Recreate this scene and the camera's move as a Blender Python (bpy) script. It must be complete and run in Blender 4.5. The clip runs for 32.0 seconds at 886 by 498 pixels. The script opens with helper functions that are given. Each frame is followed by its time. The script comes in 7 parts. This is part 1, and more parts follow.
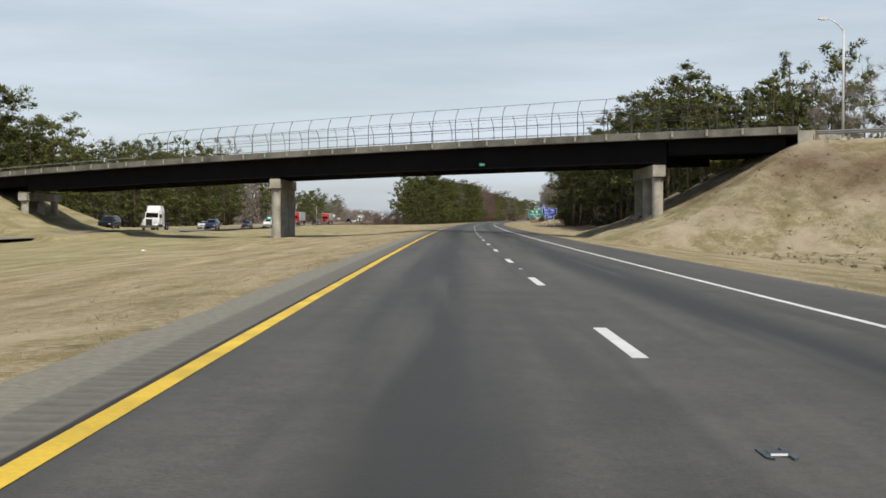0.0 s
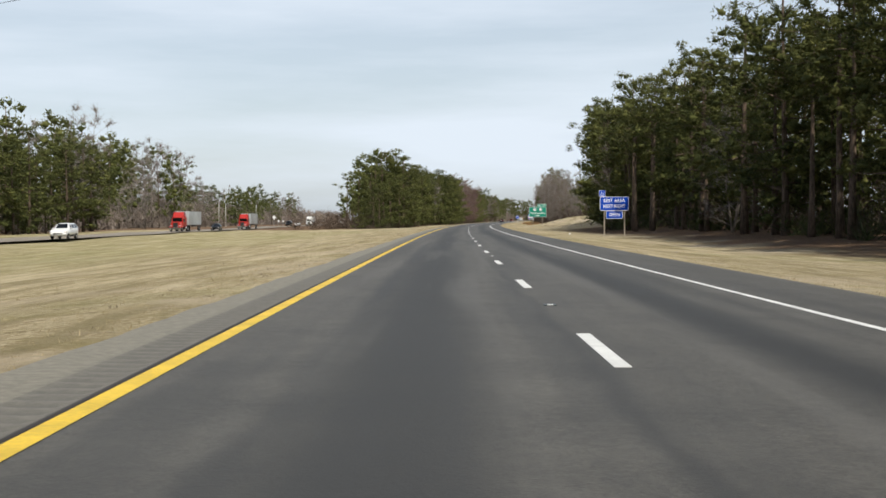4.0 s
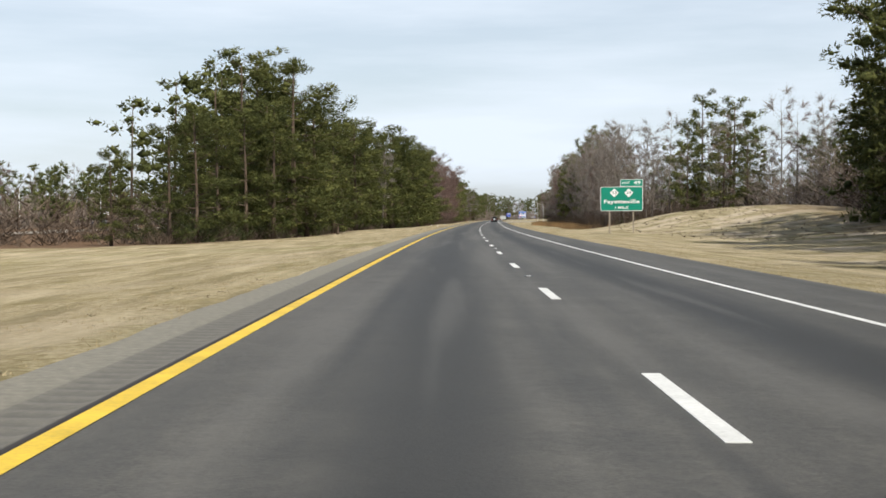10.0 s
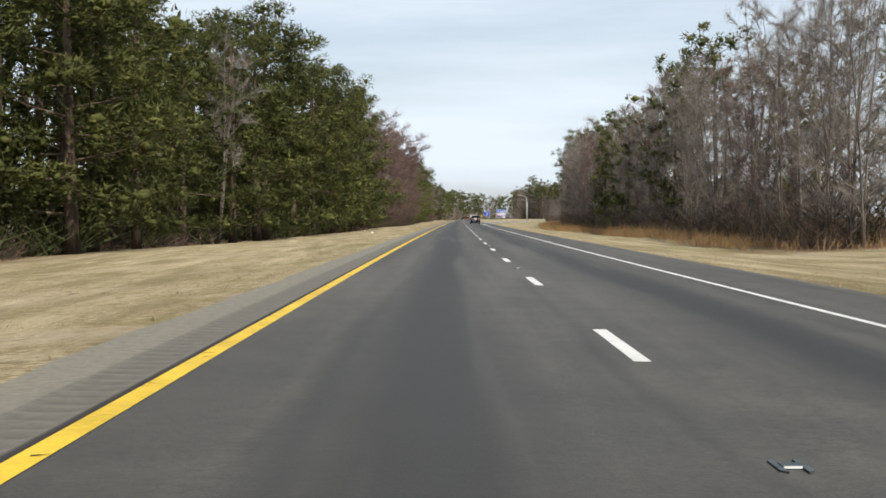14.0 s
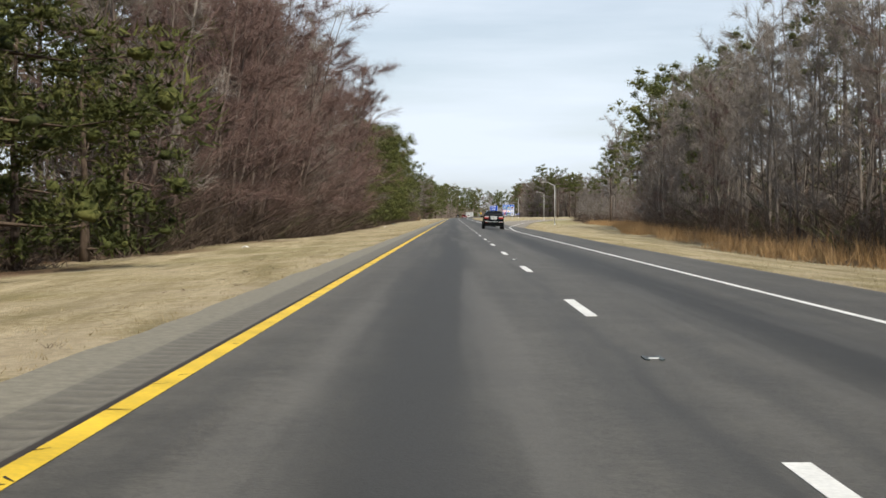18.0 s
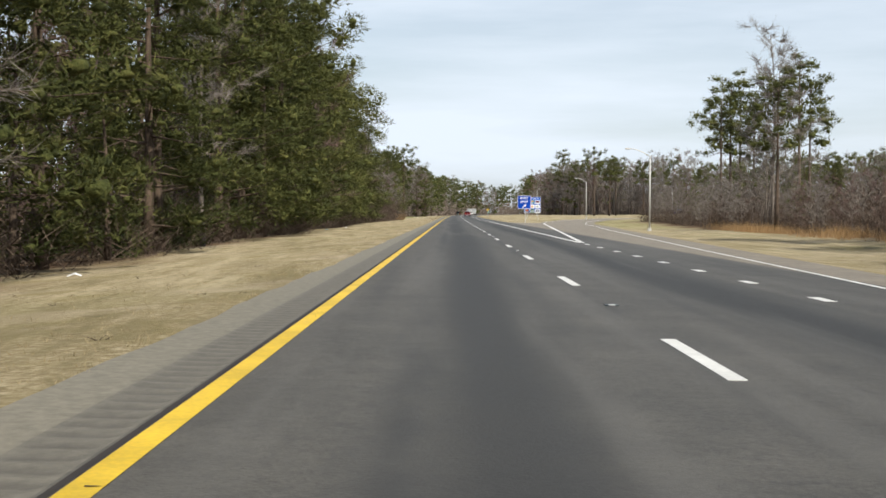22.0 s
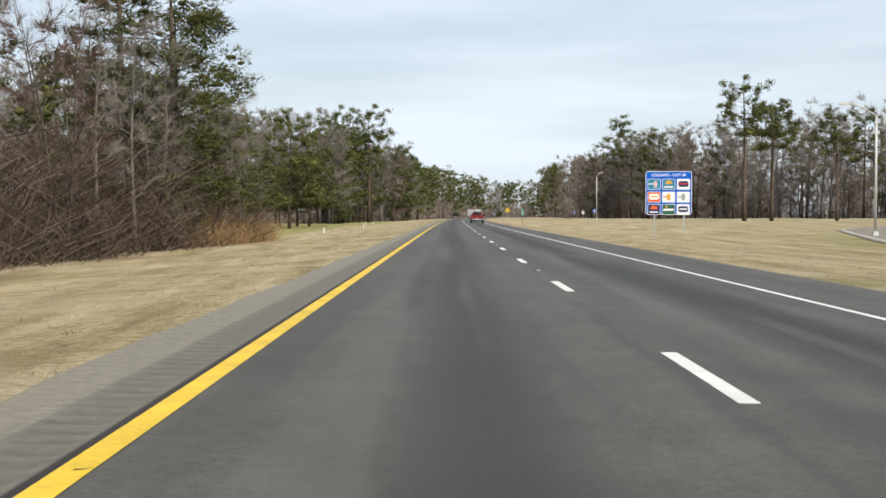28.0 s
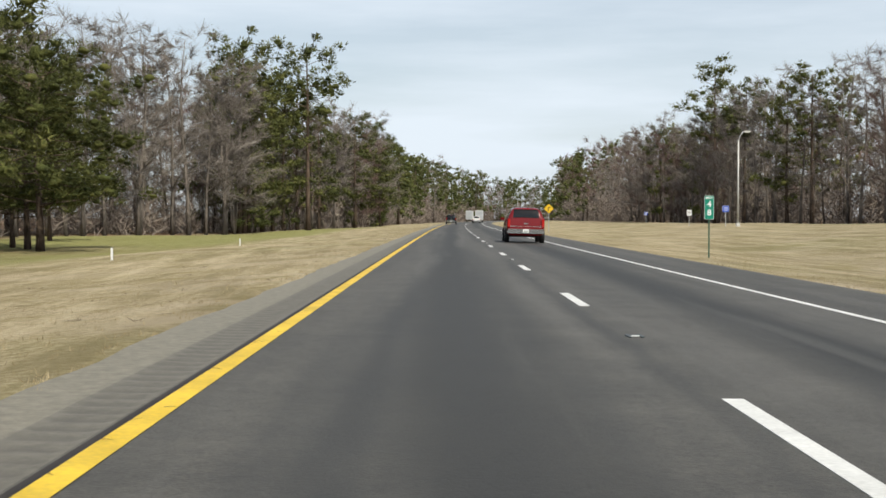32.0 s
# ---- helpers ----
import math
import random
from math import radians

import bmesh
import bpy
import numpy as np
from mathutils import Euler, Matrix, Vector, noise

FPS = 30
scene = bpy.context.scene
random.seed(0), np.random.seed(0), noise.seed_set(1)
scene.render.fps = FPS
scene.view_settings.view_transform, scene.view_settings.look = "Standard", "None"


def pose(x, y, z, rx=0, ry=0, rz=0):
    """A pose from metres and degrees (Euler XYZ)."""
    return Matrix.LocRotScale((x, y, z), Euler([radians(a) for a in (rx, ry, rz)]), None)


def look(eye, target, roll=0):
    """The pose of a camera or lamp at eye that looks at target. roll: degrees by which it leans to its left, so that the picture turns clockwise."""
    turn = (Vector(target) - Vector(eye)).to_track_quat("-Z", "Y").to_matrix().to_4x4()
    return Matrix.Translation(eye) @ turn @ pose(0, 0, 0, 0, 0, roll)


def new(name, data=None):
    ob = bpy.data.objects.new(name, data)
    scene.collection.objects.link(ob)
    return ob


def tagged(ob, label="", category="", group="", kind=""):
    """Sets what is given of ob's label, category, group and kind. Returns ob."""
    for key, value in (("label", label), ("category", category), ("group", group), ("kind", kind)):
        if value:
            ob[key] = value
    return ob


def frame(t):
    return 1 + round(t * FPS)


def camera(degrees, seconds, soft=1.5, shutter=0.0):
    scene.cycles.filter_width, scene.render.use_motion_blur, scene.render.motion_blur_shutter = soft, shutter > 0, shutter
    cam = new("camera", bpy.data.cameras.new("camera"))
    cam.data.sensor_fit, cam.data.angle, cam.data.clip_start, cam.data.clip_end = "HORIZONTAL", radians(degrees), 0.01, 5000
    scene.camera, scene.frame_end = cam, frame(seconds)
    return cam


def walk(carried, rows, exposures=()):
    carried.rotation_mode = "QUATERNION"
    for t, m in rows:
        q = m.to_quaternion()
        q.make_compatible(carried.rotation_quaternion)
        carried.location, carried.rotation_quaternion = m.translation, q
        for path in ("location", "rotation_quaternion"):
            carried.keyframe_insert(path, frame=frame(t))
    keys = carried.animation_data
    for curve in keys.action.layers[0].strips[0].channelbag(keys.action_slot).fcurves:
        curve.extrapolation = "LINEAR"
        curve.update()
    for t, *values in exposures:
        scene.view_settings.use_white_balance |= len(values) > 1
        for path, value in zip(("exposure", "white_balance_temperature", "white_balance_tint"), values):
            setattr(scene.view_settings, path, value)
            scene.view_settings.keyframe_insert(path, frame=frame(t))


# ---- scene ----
# Units are metres. The road is laid out in stations: s runs along the lane line, d is the offset to its right.
cam = camera(39.23, 32.0, soft=1.6)
ROWS = [
    (0.0, -1.706, 1.092, 1.241, -1.378, -0.052, 0.250),
    (1.0, -1.613, 34.531, 1.241, -1.371, 0.140, -0.062),
    (2.0, -1.343, 68.061, 1.240, -1.419, 0.169, -0.380),
    (3.0, -0.866, 101.811, 1.237, -1.329, 0.245, -0.648),
    (6.0, 1.270, 205.586, 1.234, -1.317, 0.678, -1.266),
    (7.0, 2.287, 240.803, 1.233, -1.430, 0.582, -1.472),
    (8.0, 3.353, 276.011, 1.234, -1.481, 0.635, -1.707),
    (9.0, 4.548, 311.287, 1.236, -1.466, 0.426, -1.957),
    (10.0, 5.972, 346.737, 1.238, -1.388, 0.325, -2.181),
    (11.0, 7.491, 382.121, 1.242, -1.519, -0.098, -2.886),
    (12.0, 9.448, 417.694, 1.241, -1.530, -0.115, -3.322),
    (13.0, 11.588, 453.465, 1.241, -1.361, -0.235, -3.450),
    (14.0, 13.912, 488.915, 1.241, -1.428, -0.010, -3.785),
    (17.0, 21.795, 595.009, 1.241, -1.486, 0.046, -4.073),
    (18.0, 24.532, 630.209, 1.242, -1.526, 0.004, -4.099),
    (19.0, 27.241, 665.227, 1.243, -1.537, -0.024, -4.153),
    (20.0, 29.873, 700.272, 1.247, -1.618, -0.276, -4.062),
    (21.0, 32.510, 734.970, 1.250, -1.705, -0.672, -4.065),
    (22.0, 35.251, 769.942, 1.252, -1.667, -0.290, -4.180),
    (23.0, 38.015, 804.658, 1.252, -1.516, -0.012, -4.140),
    (24.0, 40.823, 839.293, 1.252, -1.556, -0.032, -4.297),
    (25.0, 43.648, 874.061, 1.251, -1.625, -0.381, -4.308),
    (26.0, 46.484, 908.560, 1.250, -1.561, -0.091, -4.430),
    (29.0, 54.979, 1011.961, 1.248, -1.553, -0.332, -4.474),
    (30.0, 57.780, 1046.152, 1.248, -1.532, -0.465, -4.607),
    (31.0, 60.634, 1080.313, 1.248, -1.469, -0.205, -4.752),
    (32.0, 63.467, 1114.009, 1.247, -1.412, -0.039, -4.755),
]
walk(cam, [(t, pose(x, y, z, 90 + pitch, roll, yaw)) for t, x, y, z, pitch, roll, yaw in ROWS],
     [(0.0, -0.26, 6680, 7), (2.5, -0.28, 6680, 7), (4.0, -0.09, 6680, 7), (6.0, 0.06, 6680, 7), (12.0, 0.04, 6680, 7), (18.0, 0.04, 6680, 7), (27.0, 0.02, 6680, 7), (30.0, 0.13, 6680, 7), (32.0, -0.05, 6750, 6)])

# ---- light ----
SUN_EL = 46.0
SUN_FROM = (0.42, -0.90)          # towards the sun, in road terms: to the right and behind
world = bpy.data.worlds.new("world")
scene.world = world
world.use_nodes = True
wn = world.node_tree
wn.nodes.clear()
w_out = wn.nodes.new("ShaderNodeOutputWorld")
w_bg = wn.nodes.new("ShaderNodeBackground")
w_sky = wn.nodes.new("ShaderNodeTexSky")
w_sky.sky_type = "NISHITA"
w_sky.sun_disc = False
w_sky.sun_elevation = radians(SUN_EL)
w_sky.sun_rotation = math.atan2(SUN_FROM[0], SUN_FROM[1])
w_sky.air_density, w_sky.dust_density, w_sky.ozone_density = 1.0, 1.6, 1.0
# thin high cloud, streaked, over the clear sky
w_tc = wn.nodes.new("ShaderNodeTexCoord")
w_map = wn.nodes.new("ShaderNodeMapping")
w_map.inputs["Scale"].default_value = (1.2, 1.2, 9.0)
w_map.inputs["Rotation"].default_value = (0.03, 0.12, 0.4)
w_noise = wn.nodes.new("ShaderNodeTexNoise")
w_noise.inputs["Scale"].default_value = 1.6
w_noise.inputs["Detail"].default_value = 6.0
w_noise.inputs["Roughness"].default_value = 0.55
w_ramp = wn.nodes.new("ShaderNodeMapRange")
w_ramp.inputs["From Min"].default_value = 0.40
w_ramp.inputs["From Max"].default_value = 0.66
w_ramp.inputs["To Min"].default_value = 0.52
w_ramp.inputs["To Max"].default_value = 0.92
w_mix = wn.nodes.new("ShaderNodeMix")
w_mix.data_type = "RGBA"
w_mix.inputs[7].default_value = (8.2, 9.05, 10.5, 1.0)
wn.links.new(w_tc.outputs["Generated"], w_map.inputs["Vector"])
wn.links.new(w_map.outputs["Vector"], w_noise.inputs["Vector"])
wn.links.new(w_noise.outputs["Fac"], w_ramp.inputs["Value"])
# the haze thins out towards the zenith
w_sep = wn.nodes.new("ShaderNodeSeparateXYZ")
w_high = wn.nodes.new("ShaderNodeMapRange")
w_high.interpolation_type = "SMOOTHSTEP"
w_high.inputs["From Min"].default_value = 0.16
w_high.inputs["From Max"].default_value = 0.75
w_high.inputs["To Min"].default_value = 1.0
w_high.inputs["To Max"].default_value = 0.22
w_thin = wn.nodes.new("ShaderNodeMath")
w_thin.operation = "MULTIPLY"
wn.links.new(w_tc.outputs["Generated"], w_sep.inputs[0])
wn.links.new(w_sep.outputs["Z"], w_high.inputs["Value"])
wn.links.new(w_ramp.outputs["Result"], w_thin.inputs[0])
wn.links.new(w_high.outputs["Result"], w_thin.inputs[1])
wn.links.new(w_thin.outputs[0], w_mix.inputs[0])
wn.links.new(w_sky.outputs["Color"], w_mix.inputs[6])
wn.links.new(w_mix.outputs[2], w_bg.inputs["Color"])
w_bg.inputs["Strength"].default_value = 0.105
wn.links.new(w_bg.outputs[0], w_out.inputs[0])
sun_data = bpy.data.lights.new("sun", "SUN")
sun_data.energy, sun_data.angle, sun_data.color = 4.6, radians(0.7), (1.0, 0.94, 0.84)
sun = new("sun", sun_data)
sun.matrix_world = look((0, 0, 60), (-SUN_FROM[0], -SUN_FROM[1], 60 - math.tan(radians(SUN_EL))))

# ---- road geometry ----
CROSSFALL = 0.0232
KNOTS = (-100, 0, 100, 200, 300, 400, 500, 600, 800, 1000, 1200, 1500, 1700, 1900, 2100)
BENDS = (1.339, 1.358, 1.187, 1.185, 1.44, 1.763, 1.447, 0.216, 0.005, 0.106, 0.665, 2.0, 7.0, 11.0, 11.0)
SS = np.arange(-100.0, 3501.0, 5.0)
_k = np.interp(SS, KNOTS, BENDS) * 1e-4
TH = np.concatenate([[0], np.cumsum((_k[1:] + _k[:-1]) / 2 * 5)])
TH -= np.interp(0, SS, TH)
_sx, _cy = np.sin(TH), np.cos(TH)
XX = np.concatenate([[0], np.cumsum((_sx[1:] + _sx[:-1]) / 2 * 5)])
YY = np.concatenate([[0], np.cumsum((_cy[1:] + _cy[:-1]) / 2 * 5)])
XX -= np.interp(0, SS, XX)
YY -= np.interp(0, SS, YY)
XX = np.concatenate([[XX[0] - 700 * math.sin(TH[0])], XX])
YY = np.concatenate([[YY[0] - 700 * math.cos(TH[0])], YY])
TH = np.concatenate([[TH[0]], TH])
SS = np.concatenate([[-800.0], SS])


def xy(s, d):
    """Plan place of station s, offset d (numbers or arrays)."""
    th = np.interp(s, SS, TH)
    return np.interp(s, SS, XX) + d * np.cos(th), np.interp(s, SS, YY) - d * np.sin(th)


def smooth(a, b, x):
    u = np.clip((np.asarray(x, float) - a) / (b - a), 0, 1)
    return u * u * (3 - 2 * u)


def bump(s, d, s0, d0, rs, rd, h):
    return h * np.exp(-((s - s0) / rs) ** 2 - ((d - d0) / rd) ** 2)


SKEW = 0.664                       # the bridge runs back to the left by this much per metre
BR_S0, BR_D0 = 113.0, -2.7         # a point of its near edge
BR_W = 10.6                         # width across
BR_COS = 1 / math.hypot(1, SKEW)


def bridge_u(s, d):
    """Distance across the bridge from its middle line."""
    return (s - (BR_S0 - SKEW * (d - BR_D0))) * BR_COS - BR_W / 2


def far_road(s):
    return np.interp(s, (-200, 180, 380, 630, 1000, 1400, 1900), (-46, -48, -58, -77, -110, -120, -100))


def ramp_left(s):
    return np.interp(s, (828, 867, 904, 950, 1000, 1050, 1100, 1140, 1170), (3.7, 6.0, 8.2, 10.9, 15.2, 23, 36, 53, 75))


def ramp_right(s):
    return np.interp(s, (738, 778, 822, 890, 927, 969, 1020, 1060, 1100, 1140, 1170), (3.75, 5.0, 8.0, 12.8, 15.9, 19.0, 24.8, 32, 44, 62, 86))


def ramp_height(s, d):
    """Surface of the exit ramp."""
    s, d = np.asarray(s, float), np.asarray(d, float)
    return -0.149 - 0.022 * np.clip(d - 6.4, 0, 25) + 0.7 * smooth(990, 1120, s)


def gz(s, d):
    """Height of the ground."""
    s, d = np.asarray(s, float), np.asarray(d, float)
    z = np.interp(d, (-600, -120, -60, -30, -20, -10, -5.2, -4.9, 5.8, 6.4, 6.8, 9, 14, 20, 40, 80, 600),
                  (0.4, -0.4, -0.75, -0.95, -0.72, -0.26, 0.08, 0.092, -0.165, -0.185, -0.23, -0.36, -0.66, -0.75, -0.6, -0.3, 0.5))
    und = 0.10 * np.sin(s * 0.041 + d * 0.13) + 0.07 * np.sin(s * 0.093 - d * 0.31 + 1.0)
    z = z + und * smooth(7, 16, np.abs(d))
    z = z + bump(s, d, 508, 38, 40, 13, 3.3) + bump(s, d, 522, 25, 20, 7, 1.3) + bump(s, d, 420, 44, 60, 12, 1.3)
    z = z + 1.05 * smooth(1080, 1230, s) * smooth(9, 30, d) + 0.5 * smooth(960, 1080, s) * smooth(14, 30, d) * smooth(1300, 1100, s)
    z = z + 0.9 * smooth(180, 330, s) * smooth(20, 30, d) * smooth(420, 330, s)
    # earthwork of the exit ramp
    over = np.maximum(d - ramp_right(s) - 1.7, 0) + np.maximum(ramp_left(s) - 1.0 - d, 0) * smooth(945, 960, s)
    island = (d < ramp_left(s) - 1.0) & (s > 945)
    zr = ramp_height(s, d) - 0.04 - np.where(island, np.minimum(over * 0.02, 0.06), over * 0.12)
    inside = smooth(715, 735, s) * smooth(1178, 1168, s) * (d > 6.4) * np.where(island & (s < 1060), np.clip((d - 6.4) / 1.2, 0, 1), np.clip(1 - over / 6.0, 0, 1))
    z = z + (zr - z) * inside
    # embankments of the overpass
    u = np.abs(bridge_u(s, d))
    top_r = 7.15 * np.clip((d - 9.8) / 14.2, 0, 1) ** 1.45
    beyond = bridge_u(s, d) > 0
    z_r = np.where(d > 9.8, np.minimum(top_r, 7.15 - np.maximum(u - np.where(beyond, 5.4, 6.2), 0) * np.where(beyond, 1.0, 0.43)), -9)
    top_l = np.clip((-49.0 - d) * 0.5, 0, 5.4) - 0.3
    z_l = np.where(d < -40, np.minimum(top_l, 5.4 - np.maximum(u - 6.2, 0) * 0.42), -9)
    lump = 0.22 * np.sin(s * 0.55 + d * 0.4) + 0.18 * np.sin(s * 0.21 - d * 0.62)
    # the approaches sink back into the woods
    z_r = np.where(d > 95, np.minimum(z_r, 7.15 - (d - 95) * 0.12), z_r)
    z_l = np.where(d < -105, np.minimum(z_l, 5.4 + (d + 105) * 0.12), z_l)
    z = np.maximum(z, np.where(z_r > 0.4, z_r + lump * smooth(0.4, 2.0, z_r) * smooth(6.4, 9, u), z_r))
    z = np.maximum(z, z_l)
    return z


def place(s, d, z=None, turn=0.0):
    """Pose on the ground at station s, offset d: y ahead along the road, x to the right."""
    x, y = xy(s, d)
    if z is None:
        z = float(gz(s, d))
    return pose(float(x), float(y), float(z), 0, 0, -math.degrees(np.interp(s, SS, TH)) + turn)


def on(s, d, z):
    x, y = xy(s, d)
    return Vector((float(x), float(y), float(z)))


# ---- mesh tools ----
class Geo:
    """Collects vertices and faces of one mesh."""

    def __init__(self):
        self.v, self.f = [], []

    def quad(self, *pts):
        n = len(self.v)
        self.v += [tuple(p) for p in pts]
        self.f.append(tuple(range(n, n + len(pts))))
        return self

    def box(self, c, size, m=None, taper=1.0):
        x, y, z = (a / 2 for a in size)
        n = len(self.v)
        for k, (sx, sy, sz) in enumerate(((-1, -1, -1), (1, -1, -1), (1, 1, -1), (-1, 1, -1), (-1, -1, 1), (1, -1, 1), (1, 1, 1), (-1, 1, 1))):
            q = taper if sz > 0 else 1.0
            p = Vector((sx * x * q, sy * y * q, sz * z))
            if m is not None:
                p = m @ p
            self.v.append((p[0] + c[0], p[1] + c[1], p[2] + c[2]))
        self.f += [(n, n + 3, n + 2, n + 1), (n + 4, n + 5, n + 6, n + 7), (n, n + 1, n + 5, n + 4), (n + 1, n + 2, n + 6, n + 5), (n + 2, n + 3, n + 7, n + 6), (n + 3, n, n + 4, n + 7)]
        return self

    def tube(self, pts, radii, n=8, cap=True):
        pts = [Vector(p) for p in pts]
        base = len(self.v)
        for i, p in enumerate(pts):
            t = (pts[min(i + 1, len(pts) - 1)] - pts[max(i - 1, 0)]).normalized()
            a = t.cross(Vector((0, 0, 1)) if abs(t.z) < 0.9 else Vector((1, 0, 0))).normalized()
            b = t.cross(a)
            for k in range(n):
                w = 2 * math.pi * k / n
                q = p + (a * math.cos(w) + b * math.sin(w)) * radii[i]
                self.v.append(tuple(q))
        for i in range(len(pts) - 1):
            for k in range(n):
                a0, a1 = base + i * n + k, base + i * n + (k + 1) % n
                self.f.append((a0, a1, a1 + n, a0 + n))
        if cap:
            self.f.append(tuple(base + k for k in range(n))[::-1])
            self.f.append(tuple(base + (len(pts) - 1) * n + k for k in range(n)))
        return self

    def prism(self, outline, depth, axis="y", at=0.0):
        """Extrudes an outline: (x, z) along y, (x, y) along z, or (y, z) along x."""
        def p3(a, b, c):
            return {"y": (a, c, b), "z": (a, b, c), "x": (c, a, b)}[axis]
        n, k = len(self.v), len(outline)
        self.v += [p3(a, b, at) for a, b in outline] + [p3(a, b, at + depth) for a, b in outline]
        self.f.append(tuple(range(n, n + k)))
        self.f.append(tuple(range(n + k, n + 2 * k))[::-1])
        for i in range(k):
            j = (i + 1) % k
            self.f.append((n + i, n + k + i, n + k + j, n + j))
        return self

    def grid(self, rows):
        n, k = len(self.v), len(rows[0])
        for r in rows:
            self.v += [tuple(p) for p in r]
        for i in range(len(rows) - 1):
            for j in range(k - 1):
                a = n + i * k + j
                self.f.append((a, a + 1, a + k + 1, a + k))
        return self

    def moved(self, m):
        self.v = [tuple(m @ Vector(p)) for p in self.v]
        return self

    def mesh(self, name, mat, shade=False):
        me = bpy.data.meshes.new(name)
        me.from_pydata(self.v, [], self.f)
        if mat is not None:
            me.materials.append(mat)
        if shade:
            me.shade_smooth()
        me.update()
        return me


def fixed(me):
    """Makes the normals of a closed mesh agree."""
    bm = bmesh.new()
    bm.from_mesh(me)
    bmesh.ops.recalc_face_normals(bm, faces=bm.faces)
    bm.to_mesh(me)
    bm.free()
    return me


def part(name, geo, mat, parent=None, label="", shade=False, bevel=0.0, m=None):
    me = geo if isinstance(geo, bpy.types.Mesh) else geo.mesh(name, mat, shade)
    if not isinstance(geo, bpy.types.Mesh):
        if bevel:
            bm = bmesh.new()
            bm.from_mesh(me)
            bmesh.ops.recalc_face_normals(bm, faces=bm.faces)
            bmesh.ops.bevel(bm, geom=list(bm.edges), offset=bevel, segments=2, affect="EDGES", clamp_overlap=True)
            bm.to_mesh(me)
            bm.free()
        else:
            fixed(me)
        if shade:
            me.shade_smooth()
    ob = new(name, me)
    if parent is not None:
        ob.parent = parent
    if m is not None:
        ob.matrix_basis = m
    if label:
        ob["label"] = label
    return ob


def thing(name, label, category, m=None, group="", kind=""):
    ob = new(name)
    ob.empty_display_size = 0.2
    if m is not None:
        ob.matrix_basis = m
    return tagged(ob, label, category, group, kind)


def sheet(name, mat, verts, faces, label="", category="", kind="", smooth_it=False):
    """A mesh object from arrays: verts (n, 3), faces (m, 3 or 4)."""
    me = sheet_mesh(name, mat, verts, faces, smooth_it)
    ob = new(name, me)
    return tagged(ob, label, category, "", kind)


def sheet_mesh(name, mat, verts, faces, smooth_it=False, normals=None):
    me = bpy.data.meshes.new(name)
    verts, faces = np.asarray(verts, np.float32), np.asarray(faces, np.int32)
    k = faces.shape[1]
    me.vertices.add(len(verts))
    me.vertices.foreach_set("co", verts.ravel())
    me.loops.add(faces.size)
    me.loops.foreach_set("vertex_index", faces.ravel())
    me.polygons.add(len(faces))
    me.polygons.foreach_set("loop_start", np.arange(0, faces.size, k, dtype=np.int32))
    me.polygons.foreach_set("loop_total", np.full(len(faces), k, np.int32))
    me.update(calc_edges=True)
    me.materials.append(mat)
    if smooth_it:
        me.shade_smooth()
    if normals is not None:
        me.normals_split_custom_set_from_vertices(np.asarray(normals, np.float32))
    return me


def strip(name, mat, s_list, d_lo, d_hi, lift, n=1, label="", category="", kind="", parent=None, height=None):
    """A ribbon of pavement or paint between two offsets (numbers or functions of s)."""
    s = np.asarray(s_list, float)
    lo = d_lo(s) if callable(d_lo) else np.full(len(s), d_lo)
    hi = d_hi(s) if callable(d_hi) else np.full(len(s), d_hi)
    rows = []
    for k in range(n + 1):
        d = lo + (hi - lo) * k / n
        x, y = xy(s, d)
        z = (-CROSSFALL * d if height is None else height(s, d)) + lift
        rows.append(np.stack([x, y, z], 1))
    v = np.stack(rows, 1).reshape(-1, 3)
    i, j = np.meshgrid(np.arange(len(s) - 1), np.arange(n), indexing="ij")
    a = (i * (n + 1) + j).ravel()
    f = np.stack([a, a + 1, a + n + 2, a + n + 1], 1)
    ob = sheet(name, mat, v, f, label, category, kind)
    if parent is not None:
        ob.parent = parent
    return ob


# ---- materials ----
def material(name, rough=0.6, metal=0.0, spec=0.5):
    m = bpy.data.materials.new(name)
    m.use_nodes = True
    b = m.node_tree.nodes["Principled BSDF"]
    b.inputs["Roughness"].default_value = rough
    b.inputs["Metallic"].default_value = metal
    b.inputs["Specular IOR Level"].default_value = spec
    return m, m.node_tree, b


def noise_node(nt, scale, detail=4.0, rough=0.55, stretch=None, coords="Object"):
    tc = nt.nodes.new("ShaderNodeTexCoord")
    mp = nt.nodes.new("ShaderNodeMapping")
    if stretch:
        mp.inputs["Scale"].default_value = stretch
    nz = nt.nodes.new("ShaderNodeTexNoise")
    nz.inputs["Scale"].default_value = scale
    nz.inputs["Detail"].default_value = detail
    nz.inputs["Roughness"].default_value = rough
    nt.links.new(tc.outputs[coords], mp.inputs["Vector"])
    nt.links.new(mp.outputs["Vector"], nz.inputs["Vector"])
    return nz.outputs["Fac"]


def ramp_node(nt, fac, stops):
    r = nt.nodes.new("ShaderNodeValToRGB")
    while len(r.color_ramp.elements) < len(stops):
        r.color_ramp.elements.new(0.5)
    for e, (p, c) in zip(r.color_ramp.elements, stops):
        e.position, e.color = p, (*c, 1)
    nt.links.new(fac, r.inputs["Fac"])
    return r.outputs["Color"]


